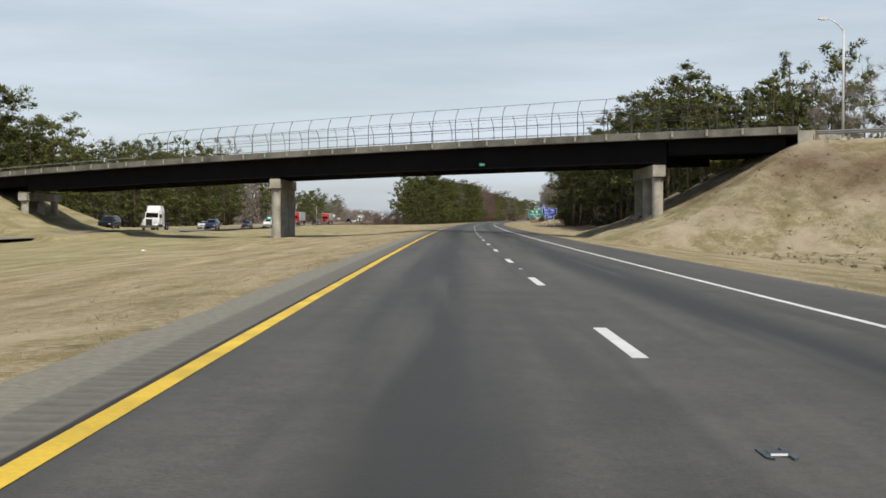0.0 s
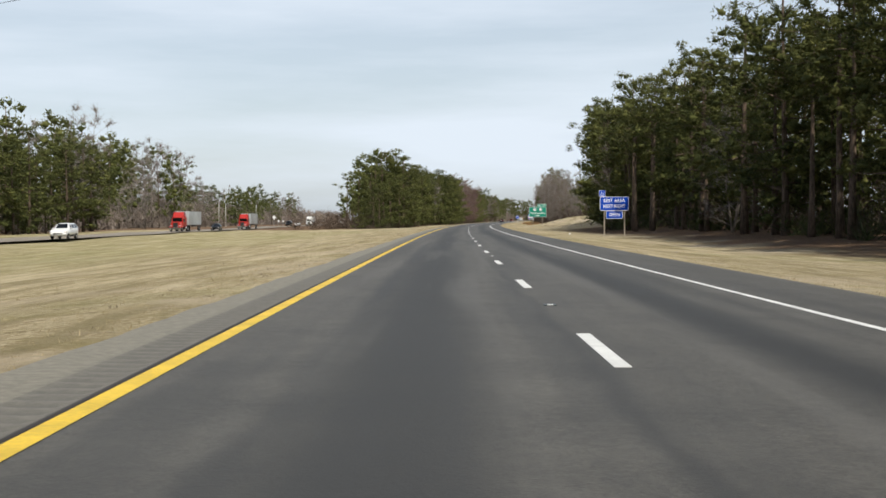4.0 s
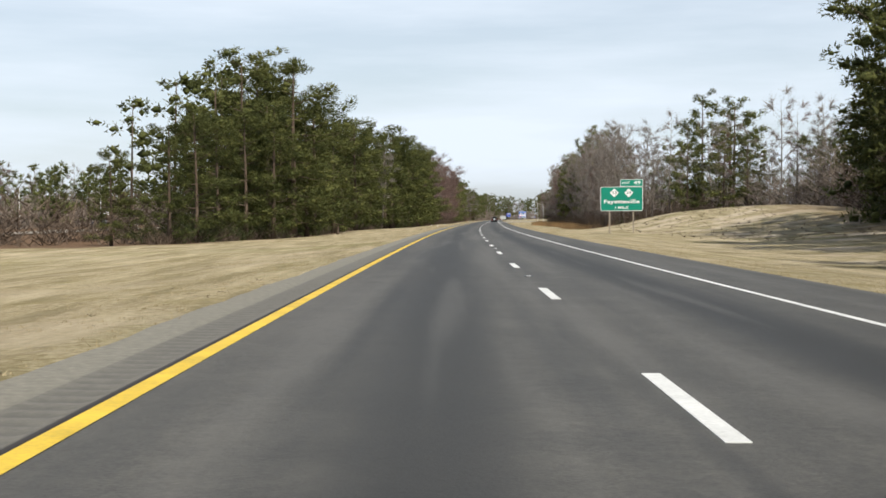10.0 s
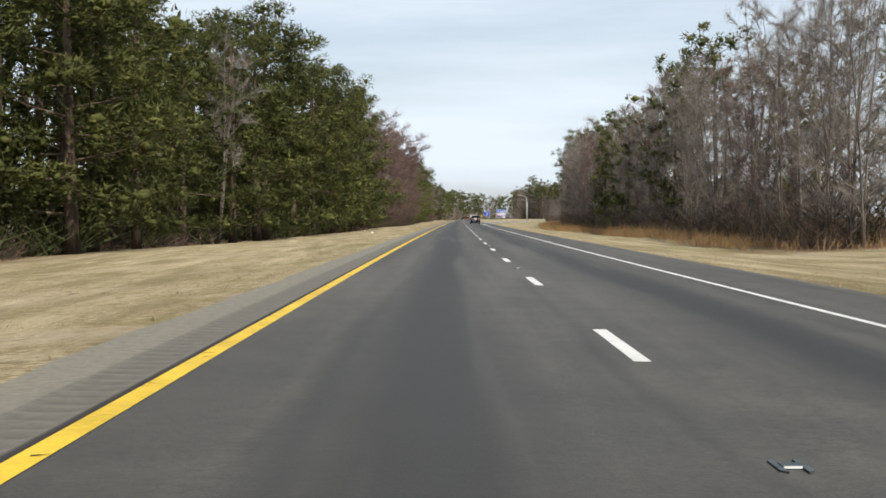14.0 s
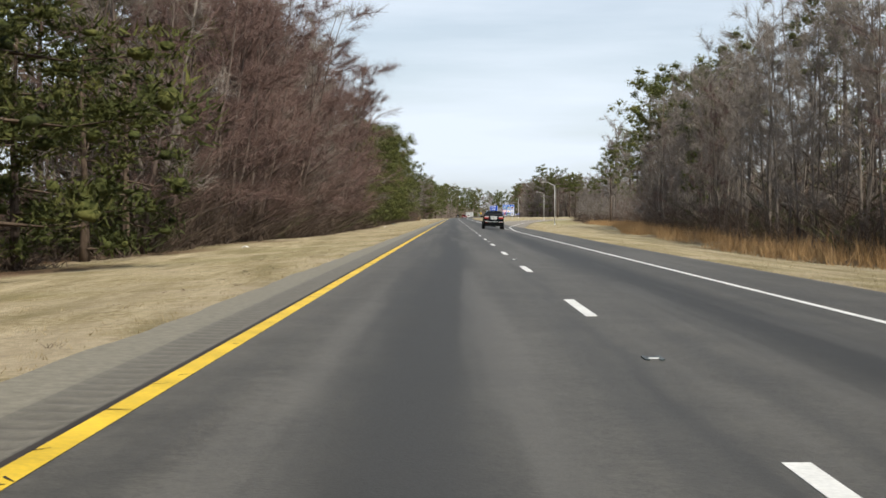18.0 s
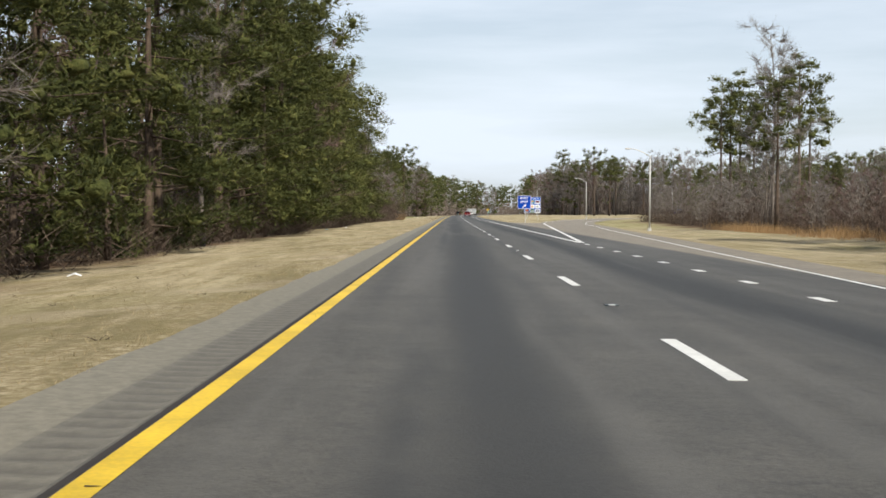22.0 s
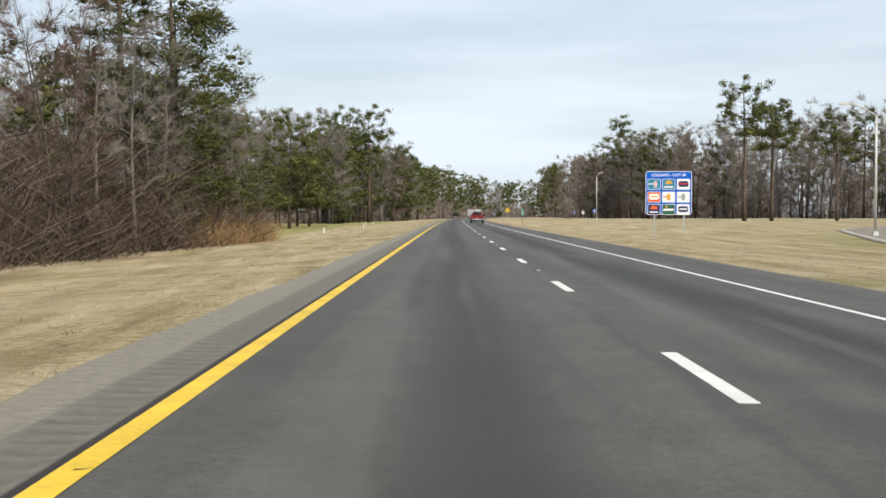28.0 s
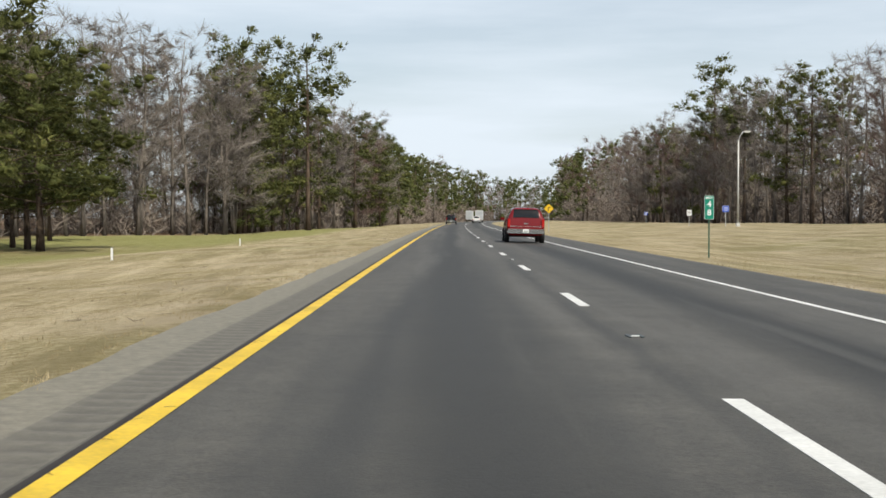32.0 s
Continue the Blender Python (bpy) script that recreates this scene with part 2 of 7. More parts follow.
def mix_node(nt, fac, a, b, how="MIX"):
    m = nt.nodes.new("ShaderNodeMix")
    m.data_type, m.blend_type = "RGBA", how
    for sock, val in ((m.inputs[0], fac), (m.inputs[6], a), (m.inputs[7], b)):
        if isinstance(val, (int, float)):
            sock.default_value = val
        elif isinstance(val, tuple):
            sock.default_value = (*val, 1)
        else:
            nt.links.new(val, sock)
    return m.outputs[2]


def math_node(nt, op, a, b=0.0, c=None):
    m = nt.nodes.new("ShaderNodeMath")
    m.operation = op
    for sock, val in zip(m.inputs, (a, b, c)):
        if val is None:
            continue
        if isinstance(val, (int, float)):
            sock.default_value = val
        else:
            nt.links.new(val, sock)
    return m.outputs[0]


def bump_node(nt, b, height, strength, distance):
    n = nt.nodes.new("ShaderNodeBump")
    n.inputs["Strength"].default_value, n.inputs["Distance"].default_value = strength, distance
    nt.links.new(height, n.inputs["Height"])
    nt.links.new(n.outputs["Normal"], b.inputs["Normal"])


def simple(name, color, rough=0.5, metal=0.0, wear=0.12, scale=6.0, bump=0.0, spec=0.5):
    """Paint, metal, plastic: a base colour with two scales of wear."""
    m, nt, b = material(name, rough, metal, spec)
    big = noise_node(nt, scale * 0.25, 3)
    small = noise_node(nt, scale * 5, 3)
    f = math_node(nt, "ADD", math_node(nt, "MULTIPLY", big, 0.65), math_node(nt, "MULTIPLY", small, 0.35))
    lo = tuple(max(c * (1 - wear * 1.6), 0) for c in color)
    hi = tuple(min(c * (1 + wear), 1) for c in color)
    nt.links.new(ramp_node(nt, f, ((0.3, lo), (0.7, hi))), b.inputs["Base Color"])
    rr = math_node(nt, "MULTIPLY_ADD", small, 0.2 * rough, rough * 0.9)
    nt.links.new(rr, b.inputs["Roughness"])
    if bump:
        bump_node(nt, b, small, 0.5, bump)
    return m


def attr_node(nt, name):
    a = nt.nodes.new("ShaderNodeAttribute")
    a.attribute_name = name
    return a.outputs["Fac"]


# asphalt: aggregate, long polished wheel tracks, old seal patches; "lane" runs across the road in metres
def asphalt_material(name, light=1.0, tracks=True, warm=0.0):
    m, nt, b = material(name, 0.66, 0, 0.4)
    b.inputs["Diffuse Roughness"].default_value = 1.0
    fine = noise_node(nt, 38.0, 3, 0.75)
    grit = noise_node(nt, 9.0, 4, 0.7)
    mid = noise_node(nt, 0.9, 5)
    f = math_node(nt, "ADD", math_node(nt, "MULTIPLY", fine, 0.45), math_node(nt, "ADD", math_node(nt, "MULTIPLY", mid, 0.25), math_node(nt, "MULTIPLY", grit, 0.3)))
    col = ramp_node(nt, f, ((0.39, ((0.034 + 0.003 * warm) * light, 0.0325 * light, (0.0298 - 0.003 * warm) * light)), (0.61, ((0.086 + 0.008 * warm) * light, 0.0812 * light, (0.0725 - 0.008 * warm) * light))))
    if tracks:
        d = attr_node(nt, "lane")
        # noise drawn out along the road
        cx = nt.nodes.new("ShaderNodeCombineXYZ")
        nt.links.new(d, cx.inputs[0])
        nt.links.new(math_node(nt, "MULTIPLY", attr_node(nt, "along"), 0.035), cx.inputs[1])
        ln = nt.nodes.new("ShaderNodeTexNoise")
        ln.inputs["Scale"].default_value, ln.inputs["Detail"].default_value = 1.3, 5
        nt.links.new(cx.outputs[0], ln.inputs["Vector"])
        streak = ln.outputs["Fac"]
        wav = nt.nodes.new("ShaderNodeTexNoise")
        wav.inputs["Scale"].default_value, wav.inputs["Detail"].default_value = 0.6, 4
        nt.links.new(cx.outputs[0], wav.inputs["Vector"])
        dd = math_node(nt, "ADD", d, math_node(nt, "MULTIPLY_ADD", wav.outputs["Fac"], 1.3, -0.65))
        # dark, oil-stained middle of each lane
        c1 = math_node(nt, "ABSOLUTE", math_node(nt, "ADD", dd, 1.80))
        c2 = math_node(nt, "ABSOLUTE", math_node(nt, "ADD", dd, -1.95))
        for c, w, k in ((c1, 0.92, 0.82), (c2, 1.0, 0.90)):
            mr = nt.nodes.new("ShaderNodeMapRange")
            mr.interpolation_type = "SMOOTHSTEP"
            nt.links.new(c, mr.inputs["Value"])
            mr.inputs["From Min"].default_value, mr.inputs["From Max"].default_value = 0.12, w
            mr.inputs["To Min"].default_value, mr.inputs["To Max"].default_value = k, 0.0
            col = mix_node(nt, mr.outputs["Result"], col, (0.0200, 0.0193, 0.0180))
        col = mix_node(nt, ramp_node(nt, streak, ((0.50, (0, 0, 0)), (0.62, (0.42, 0.42, 0.42)))), col, (0.029, 0.0285, 0.028))
        col = mix_node(nt, ramp_node(nt, streak, ((0.36, (0.3, 0.3, 0.3)), (0.46, (0, 0, 0)))), col, (0.105, 0.101, 0.095))
        # wandering dark seams beside the wheel tracks and the lane line
        cz = nt.nodes.new("ShaderNodeCombineXYZ")
        nt.links.new(math_node(nt, "MULTIPLY", d, 0.8), cz.inputs[0])
        nt.links.new(math_node(nt, "MULTIPLY", attr_node(nt, "along"), 0.22), cz.inputs[1])
        sn = nt.nodes.new("ShaderNodeTexNoise")
        sn.inputs["Scale"].default_value, sn.inputs["Detail"].default_value, sn.inputs["Roughness"].default_value = 1.0, 6, 0.68
        nt.links.new(cz.outputs[0], sn.inputs["Vector"])
        ds = math_node(nt, "ADD", d, math_node(nt, "MULTIPLY_ADD", sn.outputs["Fac"], 0.8, -0.4))
        for at, w, k in ((2.55, 0.24, 0.62), (0.22, 0.16, 0.5), (-3.05, 0.20, 0.35)):
            mr = nt.nodes.new("ShaderNodeMapRange")
            mr.interpolation_type = "SMOOTHSTEP"
            nt.links.new(math_node(nt, "ABSOLUTE", math_node(nt, "ADD", ds, at)), mr.inputs["Value"])
            mr.inputs["From Min"].default_value, mr.inputs["From Max"].default_value = 0.02, w
            mr.inputs["To Min"].default_value, mr.inputs["To Max"].default_value = k, 0.0
            col = mix_node(nt, math_node(nt, "MULTIPLY", mr.outputs["Result"], ramp_node(nt, streak, ((0.38, (0.25, 0.25, 0.25)), (0.56, (1, 1, 1))))), col, (0.026, 0.0255, 0.025))
        # paler shoulders
        sh = nt.nodes.new("ShaderNodeMapRange")
        nt.links.new(math_node(nt, "MAXIMUM", math_node(nt, "MULTIPLY", d, -1.0), math_node(nt, "MULTIPLY_ADD", d, 0.65, 0.0)), sh.inputs["Value"])
        sh.inputs["From Min"].default_value, sh.inputs["From Max"].default_value = 3.72, 4.35
        sh.inputs["To Min"].default_value, sh.inputs["To Max"].default_value = 0.0, 0.85
        pale = ramp_node(nt, grit, ((0.3, (0.112, 0.104, 0.084)), (0.7, (0.215, 0.200, 0.162))))
        col = mix_node(nt, sh.outputs["Result"], col, pale)
        # rumble grooves: dirt and the shade of the hollows, both put into the colour
        col = mix_node(nt, attr_node(nt, "groove_dirt_shade"), col, (0.060, 0.055, 0.049))
    nt.links.new(col, b.inputs["Base Color"])
    bump_node(nt, b, fine, 0.5, 0.008)
    return m


M_ASPHALT = asphalt_material("asphalt")
M_ASPHALT_OLD = asphalt_material("old_asphalt", 2.6, False, 1.0)
M_YELLOW = simple("yellow_paint", (0.74, 0.50, 0.035), 0.6, 0, 0.22, 5.0)
M_SEAM = simple("tar_seam", (0.030, 0.024, 0.020), 0.8, 0, 0.3, 4.0)
M_WHITE = simple("white_paint", (0.72, 0.72, 0.70), 0.6, 0, 0.2, 5.0)


def grass_material():
    """Dormant grass, with green patches, bare sand and leaf litter under trees."""
    m, nt, b = material("dormant_grass", 0.95, 0, 0.1)
    b.inputs["Diffuse Roughness"].default_value = 1.0
    fine = noise_node(nt, 9.0, 6, 0.75)
    mid = noise_node(nt, 0.55, 5, 0.6)
    big = noise_node(nt, 0.06, 4, 0.55)
    col = ramp_node(nt, fine, ((0.36, (0.168, 0.135, 0.074)), (0.52, (0.307, 0.259, 0.166)), (0.66, (0.437, 0.383, 0.274))))
    col = mix_node(nt, ramp_node(nt, mid, ((0.50, (0, 0, 0)), (0.68, (0.75, 0.75, 0.75)))), col, (0.202, 0.170, 0.079))
    col = mix_node(nt, ramp_node(nt, big, ((0.52, (0, 0, 0)), (0.66, (0.5, 0.5, 0.5)))), col, (0.155, 0.152, 0.060))
    mow = noise_node(nt, 0.9, 5, 0.65, (1.0, 0.10, 1.0))
    col = mix_node(nt, ramp_node(nt, mow, ((0.50, (0, 0, 0)), (0.62, (0.7, 0.7, 0.7)))), col, (0.164, 0.137, 0.074))
    col = mix_node(nt, ramp_node(nt, mow, ((0.34, (0.6, 0.6, 0.6)), (0.46, (0, 0, 0)))), col, (0.445, 0.383, 0.265))
    dirt = noise_node(nt, 1.7, 6, 0.7)
    col = mix_node(nt, ramp_node(nt, dirt, ((0.57, (0, 0, 0)), (0.67, (0.7, 0.7, 0.7)))), col, (0.113, 0.094, 0.056))
    sand = noise_node(nt, 0.17, 6, 0.65)
    sandy = math_node(nt, "MULTIPLY", ramp_node(nt, sand, ((0.50, (0, 0, 0)), (0.60, (1, 1, 1)))), attr_node(nt, "sand"))
    col = mix_node(nt, sandy, col, (0.420, 0.357, 0.279))
    lit = ramp_node(nt, noise_node(nt, 3.0, 5, 0.7), ((0.3, (0.071, 0.044, 0.028)), (0.7, (0.168, 0.109, 0.070))))
    col = mix_node(nt, attr_node(nt, "litter"), col, lit)
    green = ramp_node(nt, noise_node(nt, 2.2, 5, 0.7), ((0.3, (0.097, 0.109, 0.028)), (0.7, (0.223, 0.226, 0.079))))
    col = mix_node(nt, attr_node(nt, "lawn"), col, green)
    nt.links.new(col, b.inputs["Base Color"])
    bump_node(nt, b, fine, 0.9, 0.08)
    return m


M_GRASS = grass_material()


def leaf_material(name, c0, c1, c2, thin=0.25, mottle=0.0):
    """Needles, twigs or blades: each small piece keeps its own shade of the colour."""
    m, nt, b = material(name, 0.75, 0, 0.2)
    g = nt.nodes.new("ShaderNodeNewGeometry")
    o = nt.nodes.new("ShaderNodeObjectInfo")
    f = math_node(nt, "ADD", math_node(nt, "MULTIPLY", g.outputs["Random Per Island"], 0.24), math_node(nt, "MULTIPLY", o.outputs["Random"], 0.2))
    f = math_node(nt, "ADD", f, math_node(nt, "MULTIPLY_ADD", noise_node(nt, 0.6, 3), 1.35, -0.33))
    if mottle:
        needle = noise_node(nt, 7.0, 5, 0.75)
        f = math_node(nt, "ADD", f, math_node(nt, "MULTIPLY_ADD", needle, mottle, -0.5 * mottle))
        bump_node(nt, b, needle, 1.0, 0.12)
    col = ramp_node(nt, f, ((0.1, c0), (0.5, c1), (0.95, c2)))
    nt.links.new(col, b.inputs["Base Color"])
    if thin:
        out = nt.nodes["Material Output"]
        tr = nt.nodes.new("ShaderNodeBsdfTranslucent")
        nt.links.new(col, tr.inputs["Color"])
        mx = nt.nodes.new("ShaderNodeMixShader")
        mx.inputs[0].default_value = thin
        nt.links.new(b.outputs[0], mx.inputs[1])
        nt.links.new(tr.outputs[0], mx.inputs[2])
        nt.links.new(mx.outputs[0], out.inputs["Surface"])
    return m


def bark_material(name, c0, c1):
    m, nt, b = material(name, 0.95, 0, 0.15)
    f = noise_node(nt, 7.0, 5, 0.65, (1, 1, 0.2))
    nt.links.new(ramp_node(nt, f, ((0.32, c0), (0.68, c1))), b.inputs["Base Color"])
    bump_node(nt, b, f, 0.8, 0.04)
    return m


M_NEEDLE = leaf_material("pine_needles", (0.026, 0.034, 0.012), (0.090, 0.104, 0.031), (0.205, 0.203, 0.063), 0.18, 0.9)
M_PINEBARK = bark_material("pine_bark", (0.055, 0.040, 0.030), (0.17, 0.125, 0.095))
M_BARK = bark_material("grey_bark", (0.085, 0.070, 0.060), (0.26, 0.225, 0.195))
M_BARK_DARK = bark_material("dark_bark", (0.055, 0.042, 0.036), (0.19, 0.15, 0.13))
M_TWIG = leaf_material("bare_twigs", (0.115, 0.098, 0.086), (0.205, 0.178, 0.157), (0.32, 0.288, 0.258), 0.0)
M_TWIG_RED = leaf_material("budding_twigs", (0.085, 0.056, 0.050), (0.150, 0.096, 0.084), (0.24, 0.165, 0.142), 0.0)
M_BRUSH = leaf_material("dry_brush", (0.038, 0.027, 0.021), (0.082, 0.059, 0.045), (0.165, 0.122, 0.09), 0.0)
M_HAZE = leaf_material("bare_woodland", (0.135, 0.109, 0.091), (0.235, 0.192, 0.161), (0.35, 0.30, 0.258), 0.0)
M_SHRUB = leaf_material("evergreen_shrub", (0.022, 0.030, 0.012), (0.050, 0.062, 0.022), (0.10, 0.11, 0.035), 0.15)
M_RUSSET = leaf_material("russet_grass", (0.20, 0.115, 0.05), (0.33, 0.20, 0.09), (0.47, 0.32, 0.17), 0.1)
M_STRAW = leaf_material("dry_grass_blades", (0.22, 0.165, 0.085), (0.34, 0.27, 0.155), (0.46, 0.385, 0.245), 0.15)
M_PARAPET = simple("stained_concrete", (0.215, 0.20, 0.165), 0.9, 0, 0.5, 1.6, 0.01)
M_CONCRETE = simple("weathered_concrete", (0.40, 0.37, 0.31), 0.85, 0, 0.38, 3.0, 0.01)
M_FENCE = simple("dull_fence_steel", (0.085, 0.085, 0.085), 0.6, 0.3, 0.2, 3.0)
# weathering steel, its colour lowered to near black for the deck overhang's shade
M_GIRDER = simple("girder_steel_with_shade", (0.010, 0.008, 0.0085), 0.8, 0, 0.3, 2.0, 0, 0.15)
M_GALV = simple("galvanised_steel", (0.42, 0.42, 0.41), 0.45, 0.7, 0.15, 3.0)

# ---- ground and pavements ----
def tree_edge_left(s):
    return np.interp(s, (430, 450, 475, 550, 600, 640, 735, 800, 850, 900, 960, 1000, 1040, 1062), (-34, -25, -21.5, -20.5, -17.5, -15.5, -13.3, -13.4, -13.6, -17, -17.3, -16, -14.5, -14.5))


def tree_edge_back(s):
    return np.interp(s, (1062, 1150, 1246, 1290, 1400, 1900, 2600), (-60, -58, -47, -33, -24, -20, -20))


def tree_edge_right(s):
    return np.interp(s, (150, 200, 240, 270, 300, 340, 380, 440, 470, 545, 560, 650, 690, 720, 760, 800, 850, 930, 1020), (28, 27, 26.5, 26, 23.5, 22, 26, 33, 38, 40, 20, 20, 18, 19.5, 21.5, 26.5, 32, 35, 36))


def tree_edge_rest(s):
    return np.interp(s, (1020, 1120, 1230, 1300, 1450, 1600, 2600), (108, 98, 70, 47, 37, 32, 28))


def build_ground():
    s = np.unique(np.concatenate([np.arange(-600, 0, 30), np.arange(0, 190, 2.0), np.arange(190, 1300, 5.0), np.arange(1300, 2000, 20), np.arange(2000, 3200, 80)]))
    d = np.unique(np.concatenate([[-1800, -1100, -700, -450, -300, -220, -160, -130], np.arange(-115, -45, 4), np.arange(-45, -10, 1.5), np.arange(-10, 10.1, 0.7), np.arange(11, 48, 1.5), np.arange(48, 130, 5), [150, 180, 230, 300, 450, 700, 1100, 1800]]))
    S, D = np.meshgrid(s, d, indexing="ij")
    x, y = xy(S, D)
    z = gz(S, D)
    v = np.stack([x, y, z], -1).reshape(-1, 3)
    n = len(d)
    i, j = np.meshgrid(np.arange(len(s) - 1), np.arange(n - 1), indexing="ij")
    a = (i * n + j).ravel()
    ob = sheet("ground", M_GRASS, v, np.stack([a, a + 1, a + n + 1, a + n], 1), "tan dormant grass ground with sandy patches and leaf litter", "ground", "structure", True)
    wob = 1.6 * np.sin(S * 0.35) + 1.1 * np.sin(S * 0.83 + D)
    lit = np.zeros_like(S)
    dep = tree_edge_left(S) - D + wob
    lit = np.maximum(lit, np.where((S > 436) & (S < 1066), smooth(-1.5, 2.0, dep), 0))
    dep = tree_edge_back(S) - D + wob
    lit = np.maximum(lit, np.where(S > 1062, smooth(-1.5, 3.0, dep), 0))
    dep = D - tree_edge_right(S) + wob
    lit = np.maximum(lit, np.where((S > 135) & (S < 1030), np.where((S > 190) & (S < 400), smooth(-10.5, -3.0, dep), smooth(-6.0, 0.0, dep)) * np.where((S > 400) & (S < 545), 0.5, 1), 0))
    dep = D - tree_edge_rest(S) + wob
    lit = np.maximum(lit, np.where(S > 1000, smooth(-4, 2.0, dep), 0))
    lit = np.maximum(lit, smooth(0, 3, far_road(S) - 22 - D + wob))
    sand = 0.25 + 0.6 * smooth(15, 24, D) * smooth(380, 430, S) * smooth(560, 530, S) + 0.42 * smooth(8, 14, D) * smooth(190, 30, S) + 0.5 * smooth(8, 18, D) * smooth(190, 240, S) * smooth(480, 400, S) + 0.25 * smooth(-8, -4, D) * smooth(9, 6, D)
    lawn = 0.78 * smooth(-16, -20, D) * smooth(1060, 1075, S) * smooth(1500, 1300, S) * (1 - lit) + 0.35 * smooth(14, 22, D) * smooth(930, 960, S) * smooth(1100, 1060, S) * (1 - lit)
    lawn += 0.22 * smooth(-14, -22, D) * smooth(420, 380, S)
    bank = smooth(1.2, 3.0, gz(S, D)) * smooth(190, 160, S) * smooth(5, 9, D)
    lit = np.maximum(lit, bank * (0.30 + 0.32 * np.sin(S * 0.31 + D * 0.5) + 0.2 * np.sin(S * 0.9 - D * 0.7)))
    for cs, cd, cr in ((1160.6, -33.9, 7), (1169, -26.7, 6), (1190, -26.2, 7), (1196, -29, 6), (1126, -31, 6), (1142, -38, 6)):
        r = np.hypot((S - cs) / 1.6, D - cd) / cr
        lit = np.maximum(lit, 0.75 * np.clip(1.3 - r, 0, 1) * (0.75 + 0.25 * np.sin(S * 0.7 + D)))
    reach = np.interp(S, (880, 960, 1180, 1300), (62, 110, 110, 62))
    lit = np.maximum(lit, smooth(0, 26, D - reach))
    lawn = lawn * (1 - np.clip(lit, 0, 1))
    for name, a in (("litter", lit), ("sand", sand), ("lawn", lawn)):
        at = ob.data.attributes.new(name, "FLOAT", "POINT")
        at.data.foreach_set("value", np.clip(a, 0, 1).astype(np.float32).ravel())
    return ob


ground = build_ground()


def lane_attribute(ob, n, lo, hi, s):
    at = ob.data.attributes.new("lane", "FLOAT", "POINT")
    at.data.foreach_set("value", np.tile(np.linspace(lo, hi, n + 1), len(s)).astype(np.float32))
    at = ob.data.attributes.new("along", "FLOAT", "POINT")
    at.data.foreach_set("value", np.repeat(s, n + 1).astype(np.float32))


S_ROAD = np.concatenate([np.arange(-200, 0, 40), np.arange(0, 1500, 10), np.arange(1500, 2500, 25)]).astype(float)
road = strip("road", M_ASPHALT, S_ROAD, -3.86, lambda s: 6.1 + 0.3 * smooth(690, 720, s) * smooth(975, 955, s), 0.0, 24, "grey asphalt carriageway with two lanes and worn wheel tracks", "road", "structure")
lane_attribute(road, 24, -3.86, 6.1, S_ROAD)


def ragged(s, base, deep):
    """A crumbling pavement edge."""
    n = np.random.default_rng(5).normal(size=len(s))
    w = np.sin(s * 0.9) + np.sin(s * 0.37 + 1.3) + 0.7 * np.sin(s * 2.3 + 0.4) + 0.22 * n
    return base + deep * np.clip(w / 2.5, -1, 1)


S_EDGE = np.concatenate([np.arange(-200, 0, 40), np.arange(0, 1250, 0.4), np.arange(1260, 2500, 25)]).astype(float)
edge = strip("pavement", M_ASPHALT, S_EDGE, lambda s: ragged(s, -4.77, 0.06), -4.28, 0.0, 2, "weathered grey asphalt shoulder with a crumbling edge", "shoulder", "structure")
lane_attribute(edge, 2, -4.77, -4.28, S_EDGE)


def build_rumble():
    """Ground-in grooves along the shoulder."""
    s = np.arange(-10, 1240, 0.075)
    ph = (np.arange(len(s)) % 4)
    dz = np.where(ph == 0, -0.001, np.where(ph == 2, -0.013, -0.006))
    rows = []
    for d, k in ((-4.28, 0.0), (-4.21, 1.0), (-3.93, 1.0), (-3.86, 0.0)):
        x, y = xy(s, d)
        rows.append(np.stack([x, y, -CROSSFALL * d + dz * k], 1))
    v = np.stack(rows, 1).reshape(-1, 3)
    i, j = np.meshgrid(np.arange(len(s) - 1), np.arange(3), indexing="ij")
    a = (i * 4 + j).ravel()
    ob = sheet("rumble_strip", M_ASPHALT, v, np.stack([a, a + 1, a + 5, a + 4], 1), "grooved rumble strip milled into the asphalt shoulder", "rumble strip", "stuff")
    at = ob.data.attributes.new("lane", "FLOAT", "POINT")
    at.data.foreach_set("value", np.full(len(v), -4.05, np.float32))
    # colour darkens towards each groove's bottom, for its dirt and its shade
    at = ob.data.attributes.new("groove_dirt_shade", "FLOAT", "POINT")
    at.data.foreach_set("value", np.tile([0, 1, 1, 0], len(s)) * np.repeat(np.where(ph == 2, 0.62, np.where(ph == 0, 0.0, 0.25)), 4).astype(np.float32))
    rest = np.arange(1239.9, 2450, 20.0)
    far = strip("pavement", M_ASPHALT, rest, -4.28, -3.86, 0.0, 1, "weathered grey asphalt shoulder beside the grass", "shoulder", "structure")
    lane_attribute(far, 1, -4.28, -3.86, rest)


build_rumble()


S_RAMP = np.arange(720, 960.1, 5.0)
strip("road", M_ASPHALT_OLD, S_RAMP, 6.4, lambda s: np.maximum(ramp_right(s) + 1.7, 6.41), 0.0, 6, "pale old asphalt gore and exit ramp", "road", "structure", height=ramp_height)
S_RAMP2 = np.arange(960, 1172, 4.0)
strip("road", M_ASPHALT_OLD, S_RAMP2, lambda s: ramp_left(s) - 0.6, lambda s: ramp_right(s) + 1.5, 0.0, 5, "pale old asphalt ramp curving to the rest area", "road", "structure", height=ramp_height)
S_FAR = np.concatenate([np.arange(-200, 1400, 20)]).astype(float)
